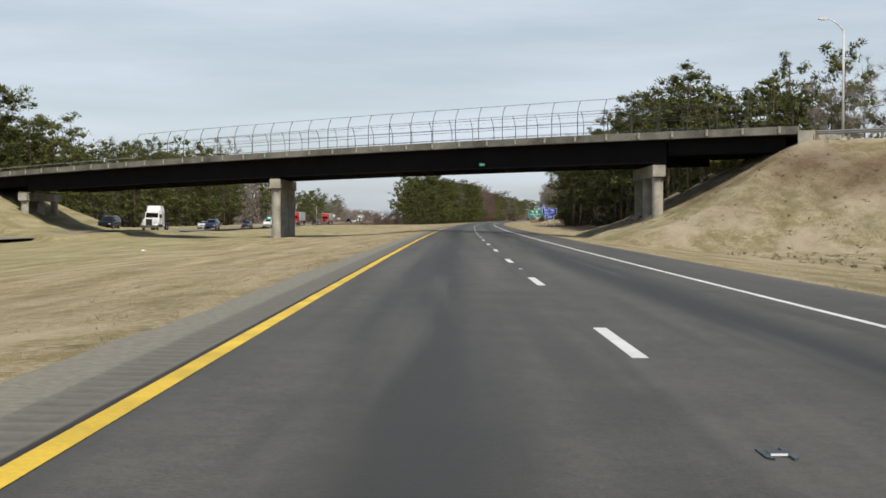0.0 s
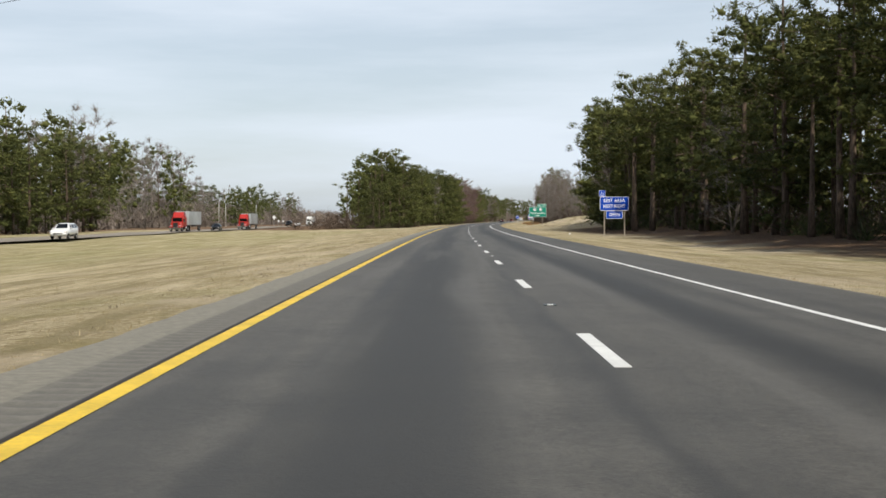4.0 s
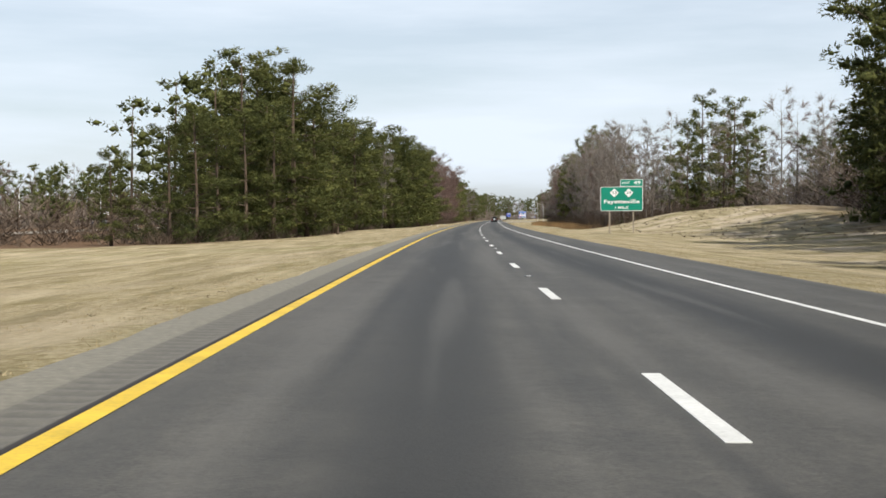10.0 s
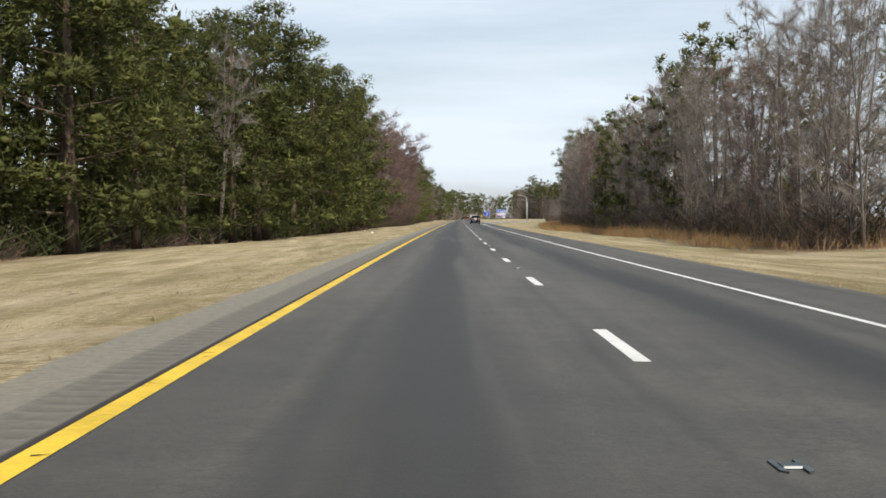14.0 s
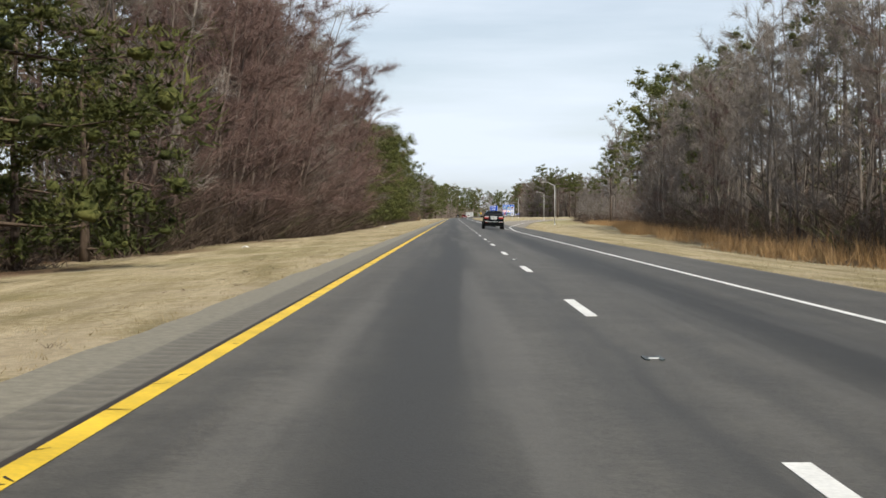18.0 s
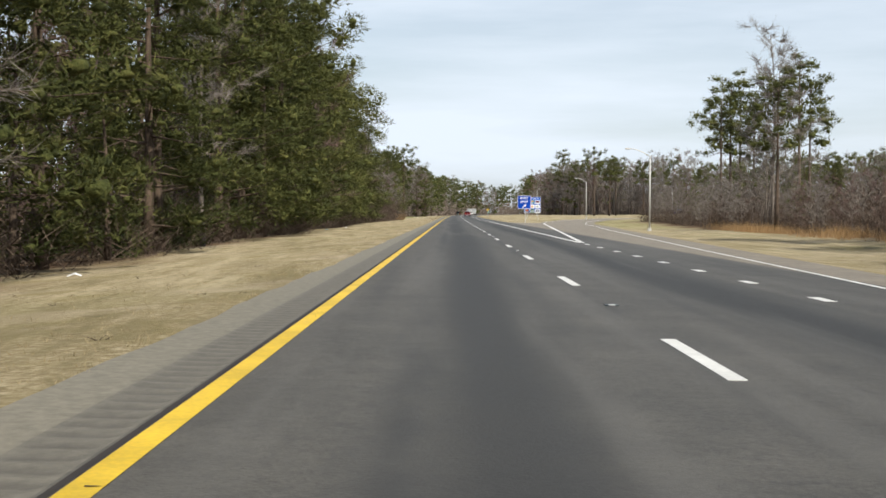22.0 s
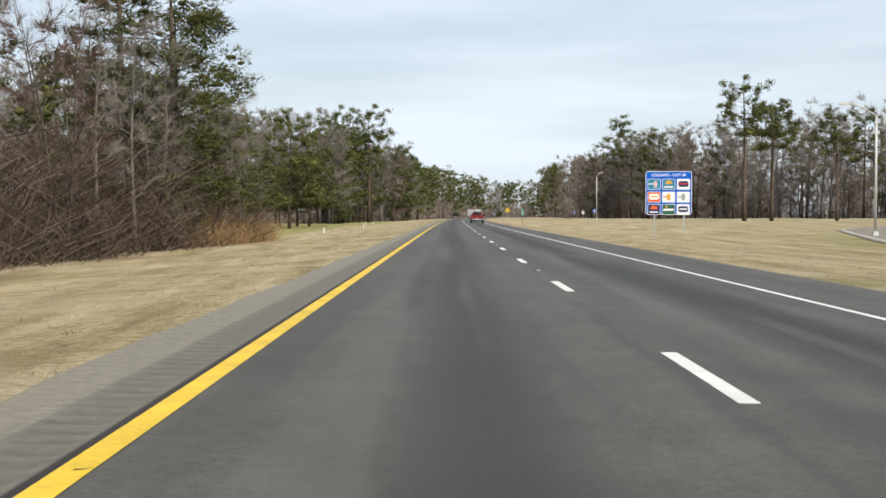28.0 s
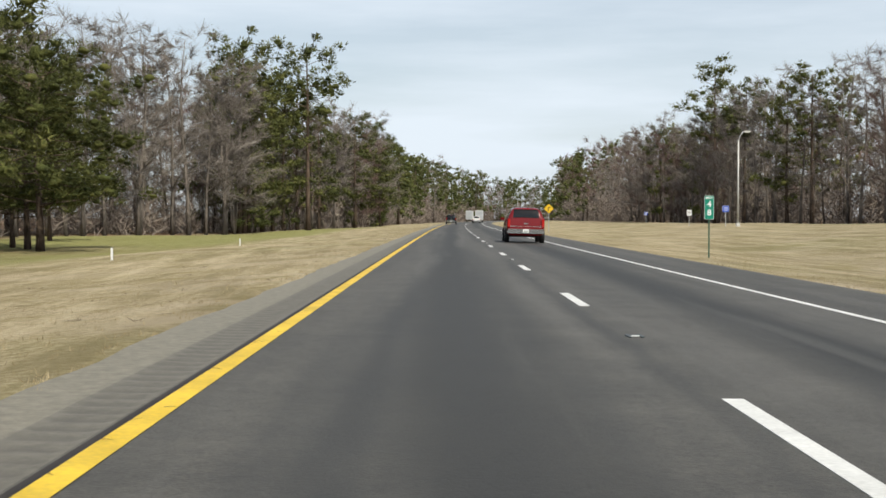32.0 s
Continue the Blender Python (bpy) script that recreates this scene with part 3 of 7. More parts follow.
strip("road", M_ASPHALT_OLD, S_FAR, lambda s: far_road(s) - 6.5, lambda s: far_road(s) + 5.0, 0.05, 10, "distant asphalt carriageway for oncoming traffic", "road", "structure", height=lambda s, d: np.maximum(gz(s, far_road(s)), -0.75) + 0.08)

# paint
S_LINE = np.concatenate([np.arange(-100, 1500, 8), np.arange(1500, 2450, 25)]).astype(float)
strip("lane_line", M_YELLOW, S_LINE, -3.78, -3.62, 0.005, 1, "thick yellow edge line", "", "", road)
strip("lane_line", M_WHITE, S_LINE[S_LINE < 741], 3.59, 3.73, 0.005, 1, "white edge line", "", "", road)
strip("lane_line", M_WHITE, np.arange(828, 961, 6.0), 3.58, 3.80, 0.005, 1, "white gore line", "", "", road)
strip("lane_line", M_WHITE, np.concatenate([np.arange(960, 1500, 8), np.arange(1500, 2450, 25)]).astype(float), 3.59, 3.73, 0.005, 1, "white edge line", "", "", road)
strip("lane_line", M_WHITE, np.arange(828, 1168, 4.0), lambda s: ramp_left(s), lambda s: ramp_left(s) + np.where(s < 960, 0.24, 0.14), 0.012, 1, "white gore line", "", "", road, height=lambda s, d: np.where(d < 6.4, -CROSSFALL * d, ramp_height(s, d)) - 0.004)
strip("lane_line", M_WHITE, np.arange(734, 1168, 4.0), lambda s: ramp_right(s) - 0.16, lambda s: ramp_right(s) - 0.02, 0.012, 1, "white ramp edge line", "", "", road, height=lambda s, d: np.where(d < 6.4, -CROSSFALL * d, ramp_height(s, d)) - 0.004)


strip("tar_seam", M_SEAM, S_LINE, -3.835, -3.792, 0.004, 1, "dark tar seam", "", "", road)


def build_cracks():
    """Short cracks across the yellow line."""
    rng = np.random.default_rng(11)
    s = rng.uniform(4, 1270, 1500)
    s = s[(np.sin(s * 0.031) + np.sin(s * 0.011 + 1) + rng.normal(size=len(s)) * 0.5) > np.interp(s, (0, 250, 330, 600), (1.9, 1.6, 0.2, -0.3))]
    n = len(s)
    a = np.where(rng.uniform(size=n) < 0.6, -3.778, -3.70)
    b = np.minimum(a + rng.uniform(0.04, 0.16, n), -3.622)
    w = rng.uniform(0.006, 0.018, n)
    k = rng.normal(size=n) * 0.05
    rows = []
    for d, ds in ((a, -w), (b, -w * 0.3 + k), (b, w * 0.3 + k), (a, w)):
        x, y = xy(s + ds, d)
        rows.append(np.stack([x, y, -CROSSFALL * d + 0.009], 1))
    ob = sheet("paint_cracks", M_SEAM, np.stack(rows, 1).reshape(-1, 3), np.arange(n)[:, None] * 4 + np.array([[0, 1, 2, 3]]), "short dark cracks", "", "")
    ob.parent = road


build_cracks()


def build_dashes():
    g = Geo()
    g.prism([(-0.075, 0.0), (0.075, 0.0), (0.075, 3.05), (-0.075, 3.05)], 0.006, "z")
    me = fixed(g.mesh("lane_dash", M_WHITE))
    for k in range(-1, 128):
        s = k * 12.192
        ob = new("lane_dash", me)
        ob.parent = road
        ob.matrix_basis = place(s, 0.0, 0.0)
        if k == -1:
            ob["label"] = "white lane dash"
    g = Geo()
    g.prism([(-0.1, 0.0), (0.1, 0.0), (0.1, 0.95), (-0.1, 0.95)], 0.006, "z")
    me = fixed(g.mesh("short_dash", M_WHITE))
    for k in range(17):
        ob = new("short_dash", me)
        ob.parent = road
        ob.matrix_basis = place(746 + k * 4.9, 3.68, -CROSSFALL * 3.68)


build_dashes()

# ---- trees ----
RNG = np.random.default_rng(7)


OCT = np.array([(1.0, 0, 0), (0, 1, 0), (-1, 0, 0), (0, -1, 0), (0, 0, 1), (0, 0, -1)])
OCT_F = np.array([(0, 1, 4), (1, 2, 4), (2, 3, 4), (3, 0, 4), (1, 0, 5), (2, 1, 5), (3, 2, 5), (0, 3, 5)])


_g = (1 + 5 ** 0.5) / 2
ICO = np.array([(-1, _g, 0), (1, _g, 0), (-1, -_g, 0), (1, -_g, 0), (0, -1, _g), (0, 1, _g), (0, -1, -_g), (0, 1, -_g), (_g, 0, -1), (_g, 0, 1), (-_g, 0, -1), (-_g, 0, 1)]) / math.hypot(1, _g)
ICO_F = np.array([(0, 11, 5), (0, 5, 1), (0, 1, 7), (0, 7, 10), (0, 10, 11), (1, 5, 9), (5, 11, 4), (11, 10, 2), (10, 7, 6), (7, 1, 8), (3, 9, 4), (3, 4, 2), (3, 2, 6), (3, 6, 8), (3, 8, 9), (4, 9, 5), (2, 4, 11), (6, 2, 10), (8, 6, 7), (9, 8, 1)])


def unit(a):
    return a / (np.linalg.norm(a, axis=-1, keepdims=True) + 1e-9)


def bunches(rng, centres, sizes, per, length, width, core, flat=0.5):
    """Soft bunches of needles: a lumpy inner mass clothed in overlapping needle sprays. Gives vertices, faces, normals."""
    ball, ball_f = (ICO, ICO_F) if per > 20 else (OCT, OCT_F)
    n, m = len(centres), len(ball)
    squash = np.stack([rng.uniform(0.72, 1.25, n), rng.uniform(0.72, 1.25, n), flat * rng.uniform(0.8, 1.45, n)], 1)
    each = np.repeat(squash, per, 0)
    r = sizes[:, None, None] * rng.uniform(*core, (n, m, 1))
    v1 = (centres[:, None] + ball[None] * r * squash[:, None]).reshape(-1, 3)
    n1 = unit(ball[None] / squash[:, None]).reshape(-1, 3)
    f1 = (np.arange(n)[:, None, None] * m + ball_f[None]).reshape(-1, 3)
    k = n * per
    u = unit(rng.normal(size=(k, 3)) + np.array([0, 0, 0.18]))
    sz = np.repeat(sizes, per)[:, None]
    b0 = np.repeat(centres, per, 0) + u * each * sz * rng.uniform(0.50, 1.02, (k, 1))
    along = unit(np.cross(u, rng.normal(size=(k, 3))))
    ax = along * rng.uniform(0.3, 1.0, (k, 1)) + u * rng.uniform(0.25, 0.95, (k, 1)) + np.array([0, 0, 0.22])
    ax = unit(ax) * length * rng.uniform(0.5, 1.25, (k, 1))
    side = unit(np.cross(u, ax) + rng.normal(size=(k, 3)) * 0.25 * length) * width * rng.uniform(0.6, 1.4, (k, 1))
    turn = (np.cross(side, ax) * u).sum(1, keepdims=True)
    side = np.where(turn < 0, -side, side)
    v2 = np.stack([b0 - side, b0 + side, b0 + ax], 1).reshape(-1, 3)
    n2 = np.repeat(unit(unit(u / each) + rng.normal(size=(k, 3)) * 0.28 + np.array([0, 0, 0.12])), 3, 0)
    f2 = np.arange(k)[:, None] * 3 + np.array([[0, 1, 2]]) + len(v1)
    return np.concatenate([v1, v2]), np.concatenate([f1, f2]), np.concatenate([n1, n2])


def pine_geometry(rng, h, bare, rad, n_limb, puffs, per, length, width, lean=0.015, flat=0.68, ragged=0.35, puff=1.0, fine=True, outer=0.28, wander=0.14, low=0.30, lift=0.45, core=(0.27, 0.50)):
    """A pine: bent trunk, limbs, and boughs of rounded needle bunches along them."""
    g = Geo()
    top = np.array([rng.normal() * lean * h, rng.normal() * lean * h, h])
    ph = rng.uniform(0, 6)

    def trunk_at(u):
        return top * u + np.array([math.sin(u * 4 + ph), math.cos(u * 3.1 + ph), 0]) * wander * u

    us = np.linspace(0, 0.96, 7 if fine else 3)
    r0 = 0.0105 * h + 0.05
    g.tube([trunk_at(u) - np.array([0, 0, 0.3 if u == 0 else 0]) for u in us], [r0 * (1.3 if u == 0 else 1) * (1 - 0.9 * u) + 0.02 for u in us], 8 if fine else 4)
    cs, zs = [], []
    for i in range(n_limb):
        u = bare + (0.985 - bare) * (i + rng.uniform(0, 1)) / n_limb
        t = (u - bare) / (1 - bare)
        r = rad * min(1.0, (t + low) * 2.1) * max(1 - t ** 4, 0.10) ** 0.5 * rng.uniform(1 - ragged * 1.3, 1 + ragged * 0.6)
        az = i * 2.399 + rng.uniform(-0.6, 0.6)
        p0 = trunk_at(u)
        rise = rng.uniform(-0.28, 0.36) + lift * t
        e = np.array([math.cos(az), math.sin(az), rise])
        p1 = p0 + e * r
        pm = (p0 + p1) / 2 - np.array([0, 0, 0.07 * r])
        if fine:
            g.tube([p0, pm, p1], [0.006 * h * (1 - u) + 0.03, 0.030, 0.012], 3, False)
        k = max(1, int(round(puffs * (0.3 + r / rad * 0.9))))
        for q in range(k):
            f = 1.0 - (1 - outer) * q / max(k, 1) * rng.uniform(0.8, 1.1)
            cs.append(p0 + (p1 - p0) * f + rng.normal(size=3) * np.array([0.44, 0.44, 0.26]) * (0.4 + 0.22 * r))
            zs.append(puff * rng.uniform(0.55, 1.4) * (1.0 - 0.15 * t))
    v, f, nn = bunches(rng, np.array(cs), np.array(zs), per, length, width, core, flat)
    return g, v, f, nn


def bare_geometry(rng, h, rad, n_limb, n_twig, clear=0.30, n_stems=1, subs=3, lean=0.03, twig=1.0, wide=1.0):
    """A leafless tree: stems, limbs and fine twigs."""
    g = Geo()
    tw0, tw1 = [], []
    for st in range(n_stems):
        az0 = rng.uniform(0, 6.28)
        spread = 0 if n_stems == 1 else rng.uniform(0.06, 0.16)
        top = np.array([math.cos(az0) * spread * h + rng.normal() * lean * h, math.sin(az0) * spread * h + rng.normal() * lean * h, h * rng.uniform(0.85, 1.0)])

        def stem(u):
            return top * u + np.array([math.sin(u * 5 + az0), math.cos(u * 4 + az0), 0]) * 0.02 * h * u

        us = np.linspace(0, 1, 7 if subs > 2 else 4)
        r0 = (0.0075 * h + 0.03) / math.sqrt(n_stems)
        g.tube([stem(u) - np.array([0, 0, 0.3 if u == 0 else 0]) for u in us], [r0 * (1.2 if u == 0 else 1) * (1 - 0.93 * u) + 0.008 for u in us], 7 if subs > 2 else 4)
        for i in range(n_limb):
            u = clear + (0.97 - clear) * (i + rng.uniform(0, 1)) / n_limb
            t = (u - clear) / (1 - clear)
            L = rad * (1.0 - 0.58 * t) * rng.uniform(0.6, 1.2) * min(1, t * 3 + 0.6)
            az = i * 2.399 + rng.uniform(-0.6, 0.6) + az0
            p0 = stem(u)
            e = np.array([math.cos(az), math.sin(az), rng.uniform(0.3, 1.2)])
            e /= np.linalg.norm(e)
            p2 = p0 + e * L + np.array([rng.normal() * 0.12 * L, rng.normal() * 0.12 * L, 0.12 * L])
            rl = r0 * (1 - u) * 0.5 + 0.012
            g.tube([p0, p0 + e * L * 0.55, p2] if subs > 2 else [p0, p2], [rl, rl * 0.6, 0.006] if subs > 2 else [rl, 0.01], 3, False)
            for q in range(subs):
                b0 = p0 + (p2 - p0) * rng.uniform(0.2, 0.95)
                e2 = e + rng.normal(size=3) * 0.6
                e2[2] = abs(e2[2]) * 0.8 + 0.1
                e2 /= np.linalg.norm(e2)
                b1 = b0 + e2 * L * rng.uniform(0.3, 0.6)
                if subs > 2 and q == 0:
                    g.tube([b0, b1], [rl * 0.4, 0.005], 3, False)
                ff = rng.uniform(0.05, 1.0, (n_twig, 1))
                a0 = b0 + (b1 - b0) * ff
                e3 = e2 + rng.normal(size=(n_twig, 3)) * 0.65
                e3 /= np.linalg.norm(e3, axis=1, keepdims=True)
                tw0.append(a0)
                tw1.append(a0 + e3 * rng.uniform(0.4, 1.3, (n_twig, 1)) * twig)
    a, b = np.concatenate(tw0), np.concatenate(tw1)
    ax = b - a
    side = np.cross(ax, rng.normal(size=ax.shape))
    side /= np.linalg.norm(side, axis=1, keepdims=True) + 1e-9
    w = rng.uniform(0.009, 0.018, (len(a), 1)) * (0.6 + h / 22) * wide
    v = np.stack([a - side * w, a + side * w, b], 1).reshape(-1, 3)
    f = np.arange(len(a))[:, None] * 3 + np.array([[0, 1, 2]])
    return g, v, f


def arrays(g):
    """A tube mesh as arrays of quads."""
    return np.array(g.v, float), np.array([f for f in g.f if len(f) == 4], np.int64)


# (height, bare share of the trunk, crown radius, limbs, puffs a limb)
PINES, PINE_RAW, BARES, BARE_RAW = [], [], [], []


def add_pine(h, *rest, **more):
    g, v, f, nn = pine_geometry(RNG, h, *rest, **more)
    PINES.append((fixed(g.mesh("trunk", M_PINEBARK, True)), sheet_mesh("crown", M_NEEDLE, v, f, False, nn), h))


for h, bare, rad, nl, pu in ((21, 0.08, 4.6, 30, 2.8), (23, 0.14, 4.9, 30, 2.8), (18, 0.05, 4.4, 27, 2.8), (25, 0.52, 4.7, 23, 2.8), (22, 0.60, 4.2, 19, 2.8)):
    add_pine(h, bare, rad, nl, pu * 1.45, 44, 0.42, 0.085, puff=0.98, flat=0.66)
add_pine(9, 0.05, 2.6, 20, 2.6, 40, 0.36, 0.055, puff=0.62, flat=0.7)
# a broad park pine with open limbs
add_pine(14, 0.20, 6.0, 40, 5.0, 84, 0.32, 0.044, puff=0.80, outer=0.36, wander=0.5, low=0.42, lift=0.55, flat=0.74)
# finer needles for the trees nearest the road
for h, bare, rad, nl, pu in ((20, 0.05, 4.6, 30, 3.0), (18, 0.07, 4.5, 28, 3.0)):
    add_pine(h, bare, rad, nl, pu * 1.4, 104, 0.36, 0.048, puff=0.98, flat=0.66, core=(0.16, 0.36))
for h, bare, rad, nl, pu in ((21, 0.10, 4.8, 22, 2.2), (24, 0.20, 4.9, 22, 2.2), (22, 0.48, 4.7, 16, 2.2), (18, 0.07, 4.4, 20, 2.2)):
    g, v, f, nn = pine_geometry(RNG, h, bare, rad, nl, pu * 1.3, 16, 0.7, 0.19, puff=1.4, fine=False, core=(0.38, 0.68))
    PINE_RAW.append((arrays(g), (v, f), h))
for k, (h, rad, nl, tw, cl, ns) in enumerate(((20, 4.4, 24, 64, 0.20, 1), (23, 4.2, 24, 64, 0.30, 1), (17, 4.4, 16, 64, 0.06, 2), (14, 4.2, 12, 70, 0.03, 3), (21, 3.8, 16, 60, 0.34, 2))):
    g, v, f = bare_geometry(RNG, h, rad, nl, tw, cl, ns, wide=0.46)
    BARES.append((fixed(g.mesh("trunk", M_BARK, True)), sheet_mesh("crown", M_TWIG, v, f), h))
    if k in (2, 3):
        BARES.append((fixed(g.mesh("trunk", M_BARK_DARK, True)), sheet_mesh("crown", M_TWIG_RED, v, f), h))
for h, rad, nl, tw, cl, ns in ((20, 4.6, 16, 36, 0.2, 1), (22, 4.6, 16, 36, 0.25, 1), (17, 4.6, 10, 30, 0.12, 2)):
    g, v, f = bare_geometry(RNG, h, rad, nl, tw, cl, ns, 2, 0.03, 1.5, 1.5)
    BARE_RAW.append((arrays(g), (v, f), h))
# coarser twigs for trees that stay far off
for h, rad, nl, tw, cl, ns in ((21, 4.8, 24, 44, 0.22, 1), (19, 4.6, 15, 44, 0.12, 2)):
    g, v, f = bare_geometry(RNG, h, rad, nl, tw, cl, ns, twig=1.2, wide=0.85)
    BARES.append((fixed(g.mesh("trunk", M_BARK, True)), sheet_mesh("crown", M_TWIG, v, f), h))
B_RED, B_GREY, B_FAR = (3, 5), (0, 1, 2, 4, 6), (7, 8)


def plant(kind, s, d, height, label, category, group="", turn=None, fat=1.0):
    trunk, crown, h = kind
    t = thing("pine_tree" if category == "pine tree" else "bare_tree", label, category, None, group)
    k = height / h
    t.matrix_basis = place(s, d, None, RNG.uniform(0, 360) if turn is None else turn)
    t.scale = (k * fat * RNG.uniform(0.92, 1.12), k * fat * RNG.uniform(0.92, 1.12), k)
    part("trunk", trunk, None, t)
    part("crown", crown, None, t)
    return t


class Woods:
    """Joined far or inner trees."""

    def __init__(self):
        self.bits = {}

    def add(self, raw, s, d, height, wood, leaf):
        (tv, tf), (cv, cf), h = raw
        k = height / h
        a = RNG.uniform(0, 6.28)
        x, y = xy(s, d)
        o = np.array([float(x), float(y), float(gz(s, d))])
        r = np.array([[math.cos(a), -math.sin(a), 0], [math.sin(a), math.cos(a), 0], [0, 0, 1]]) * k
        for key, v, f in ((wood, tv, tf), (leaf, cv, cf)):
            self.bits.setdefault((key, f.shape[1]), []).append((v @ r.T + o, f))

    def finish(self, name, label, category):
        root = thing(name, label, category, None, "", "stuff")
        for (key, _), lst in self.bits.items():
            n, vs, fs = 0, [], []
            for v, f in lst:
                vs.append(v)
                fs.append(f + n)
                n += len(v)
            ob = new("trunks" if key in (M_PINEBARK, M_BARK) else "crowns", sheet_mesh("woods", key, np.concatenate(vs), np.concatenate(fs), key is M_NEEDLE))
            ob.parent = root
        return root


PINE_LABELS = ("tall dark green pine with a dense crown", "tall pine with a long bare trunk", "small bushy green pine at the wood's edge")
BARE_LABELS = ("tall leafless grey-brown hardwood tree", "leafless tree with reddish budding twigs")


def young(s, d):
    """How tall the trees grow along the road, against the usual height."""
    if d < 0:
        return float(np.interp(s, (445, 463, 486, 520, 560, 620, 690, 700, 760, 800, 840, 870, 955, 978, 1000, 1040, 1062, 1070), (0.45, 0.62, 1.02, 1.06, 0.98, 0.93, 0.93, 1.0, 1.0, 0.75, 0.78, 1.0, 1.08, 0.80, 0.66, 0.56, 0.50, 1.0))) if s > 440 else 1.0
    if 470 < s < 660:
        return 0.88 if d < 30 else 0.80
    if s < 800:
        return float(np.interp(s, (470, 480, 660, 780, 800), (1.0, 0.88, 0.80, 0.88, 0.88)))
    return float(np.interp(s, (800, 808, 832, 848, 858, 868, 914, 915), (0.88, 0.86, 0.68, 0.56, 0.42, 0.25, 0.25, 1.0)))


def mixed_row(s0, s1, edge, side, step, p_pine, heights, red=0.0, depth=1.5, tall=False, group="roadside trees", fat=1.0, near=False, kinds=None):
    s = s0
    while s < s1:
        ss = s + RNG.uniform(-0.4, 0.4) * step
        d = float(edge(ss)) + side * RNG.uniform(0.2, depth)
        h = RNG.uniform(*heights) * float(young(ss, d))
        if RNG.uniform() < p_pine:
            k = int(RNG.choice(kinds)) if kinds else int(RNG.choice((3, 4, 1))) if tall else int(RNG.choice((7, 8, 7, 8, 5) if near else (0, 1, 2, 0, 5)))
            plant(PINES[k], ss, d, h * (0.45 if k == 5 else 1), PINE_LABELS[1 if k in (3, 4) else (2 if k == 5 else 0)], "pine tree", group, None, fat)
        elif RNG.uniform() < red:
            plant(BARES[int(RNG.choice(B_RED))], ss, d, h * 0.92, BARE_LABELS[1], "bare tree", group, None, fat)
        else:
            plant(BARES[int(RNG.choice(B_FAR if s0 > 1100 or (side > 0 and s0 > 860) else B_GREY))], ss, d, h, BARE_LABELS[0], "bare tree", group, None, min(fat, 1.0) * (1.2 if s > 1100 else 1.0))
        s += step


def woods_block(name, s0, s1, edge, side, near, far, step, p_pine, heights, red=0.0):
    w = Woods()
    s = s0
    while s < s1:
        d = near
        lim = far(s) if callable(far) else far
        while d < lim:
            ss, dd = s + RNG.uniform(-0.5, 0.5) * step, float(edge(s)) + side * (d + RNG.uniform(-0.3, 0.3) * step)
            h = RNG.uniform(*heights) * float(young(ss, dd))
            if RNG.uniform() < p_pine:
                w.add(PINE_RAW[int(RNG.integers(0, 4))], ss, dd, h, M_PINEBARK, M_NEEDLE)
            else:
                w.add(BARE_RAW[int(RNG.integers(0, 3))], ss, dd, h, M_BARK, M_TWIG_RED if RNG.uniform() < red else M_TWIG)
            d += step
        s += step
    return w.finish(name, "dense mixed wood of pines and leafless trees", "woods")


def brush(name, mat, s0, s1, edge, side, near, far, step, heights, stems, width, label, category="undergrowth", splay=0.55, keep=1.0, haze=False):
    """Undergrowth: each bush is a fan of thin stems."""
    n = int((s1 - s0) / step * max((far - near) / step, 1))
    s = RNG.uniform(s0, s1, n)
    d = np.array([float(edge(a)) for a in s]) + side * RNG.uniform(near, far, n)
    if keep < 1:
        ok = (np.sin(s * 0.21) + np.sin(s * 0.083 + 1) + RNG.normal(size=n) * 0.5) > (1 - 2 * keep)
        s, d = s[ok], d[ok]
        n = len(s)
    h = RNG.uniform(heights[0], heights[1], n)
    x, y = xy(s, d)
    base = np.stack([x, y, gz(s, d) - 0.05], 1)
    b = np.repeat(base, stems, 0)
    hh = np.repeat(h, stems)[:, None]
    m = len(b)
    b = b + RNG.normal(size=(m, 3)) * np.array([0.22, 0.22, 0]) * np.minimum(hh, 2.5)
    ax = RNG.normal(size=(m, 3)) * np.array([splay, splay, 0.15]) + np.array([0, 0, 1.0])
    ax *= (np.minimum(hh, 4.5) * RNG.uniform(0.15, 0.45, (m, 1)) if haze else hh * RNG.uniform(0.35, 1.0, (m, 1)))
    up = RNG.uniform(0, 0.75 if haze else 0.45, (m, 1)) * hh * np.array([[0, 0, 1.0]])
    b = b + up * (RNG.uniform(size=(m, 1)) < (0.9 if haze else 0.6))
    side_v = np.cross(ax, RNG.normal(size=(m, 3)))
    side_v /= np.linalg.norm(side_v, axis=1, keepdims=True) + 1e-9
    w = width * RNG.uniform(0.6, 1.4, (m, 1))
    v = np.stack([b - side_v * w, b + side_v * w, b + ax], 1).reshape(-1, 3)
    return sheet(name, mat, v, np.arange(m)[:, None] * 3 + np.array([[0, 1, 2]]), label, category, "stuff")


def median_depth(s):
    return float(np.interp(s, (446, 470, 500, 560, 620), (7, 12, 17, 24, 30)))


# median wood, from the pines at its near end to the rest area lawn
mixed_row(447, 600, tree_edge_left, -1, 6.4, 0.95, (14, 20.5), fat=1.25, depth=3.0, near=True)
mixed_row(600, 683, tree_edge_left, -1, 5.4, 0.97, (18, 22), fat=1.2, near=True)
mixed_row(468, 683, lambda s: tree_edge_left(s) - 6, -1, 8.5, 0.97, (15, 22.5), fat=1.2, depth=3.0)
mixed_row(684, 752, tree_edge_left, -1, 3.6, 0.0, (15, 20), 0.72, fat=1.1, near=True)
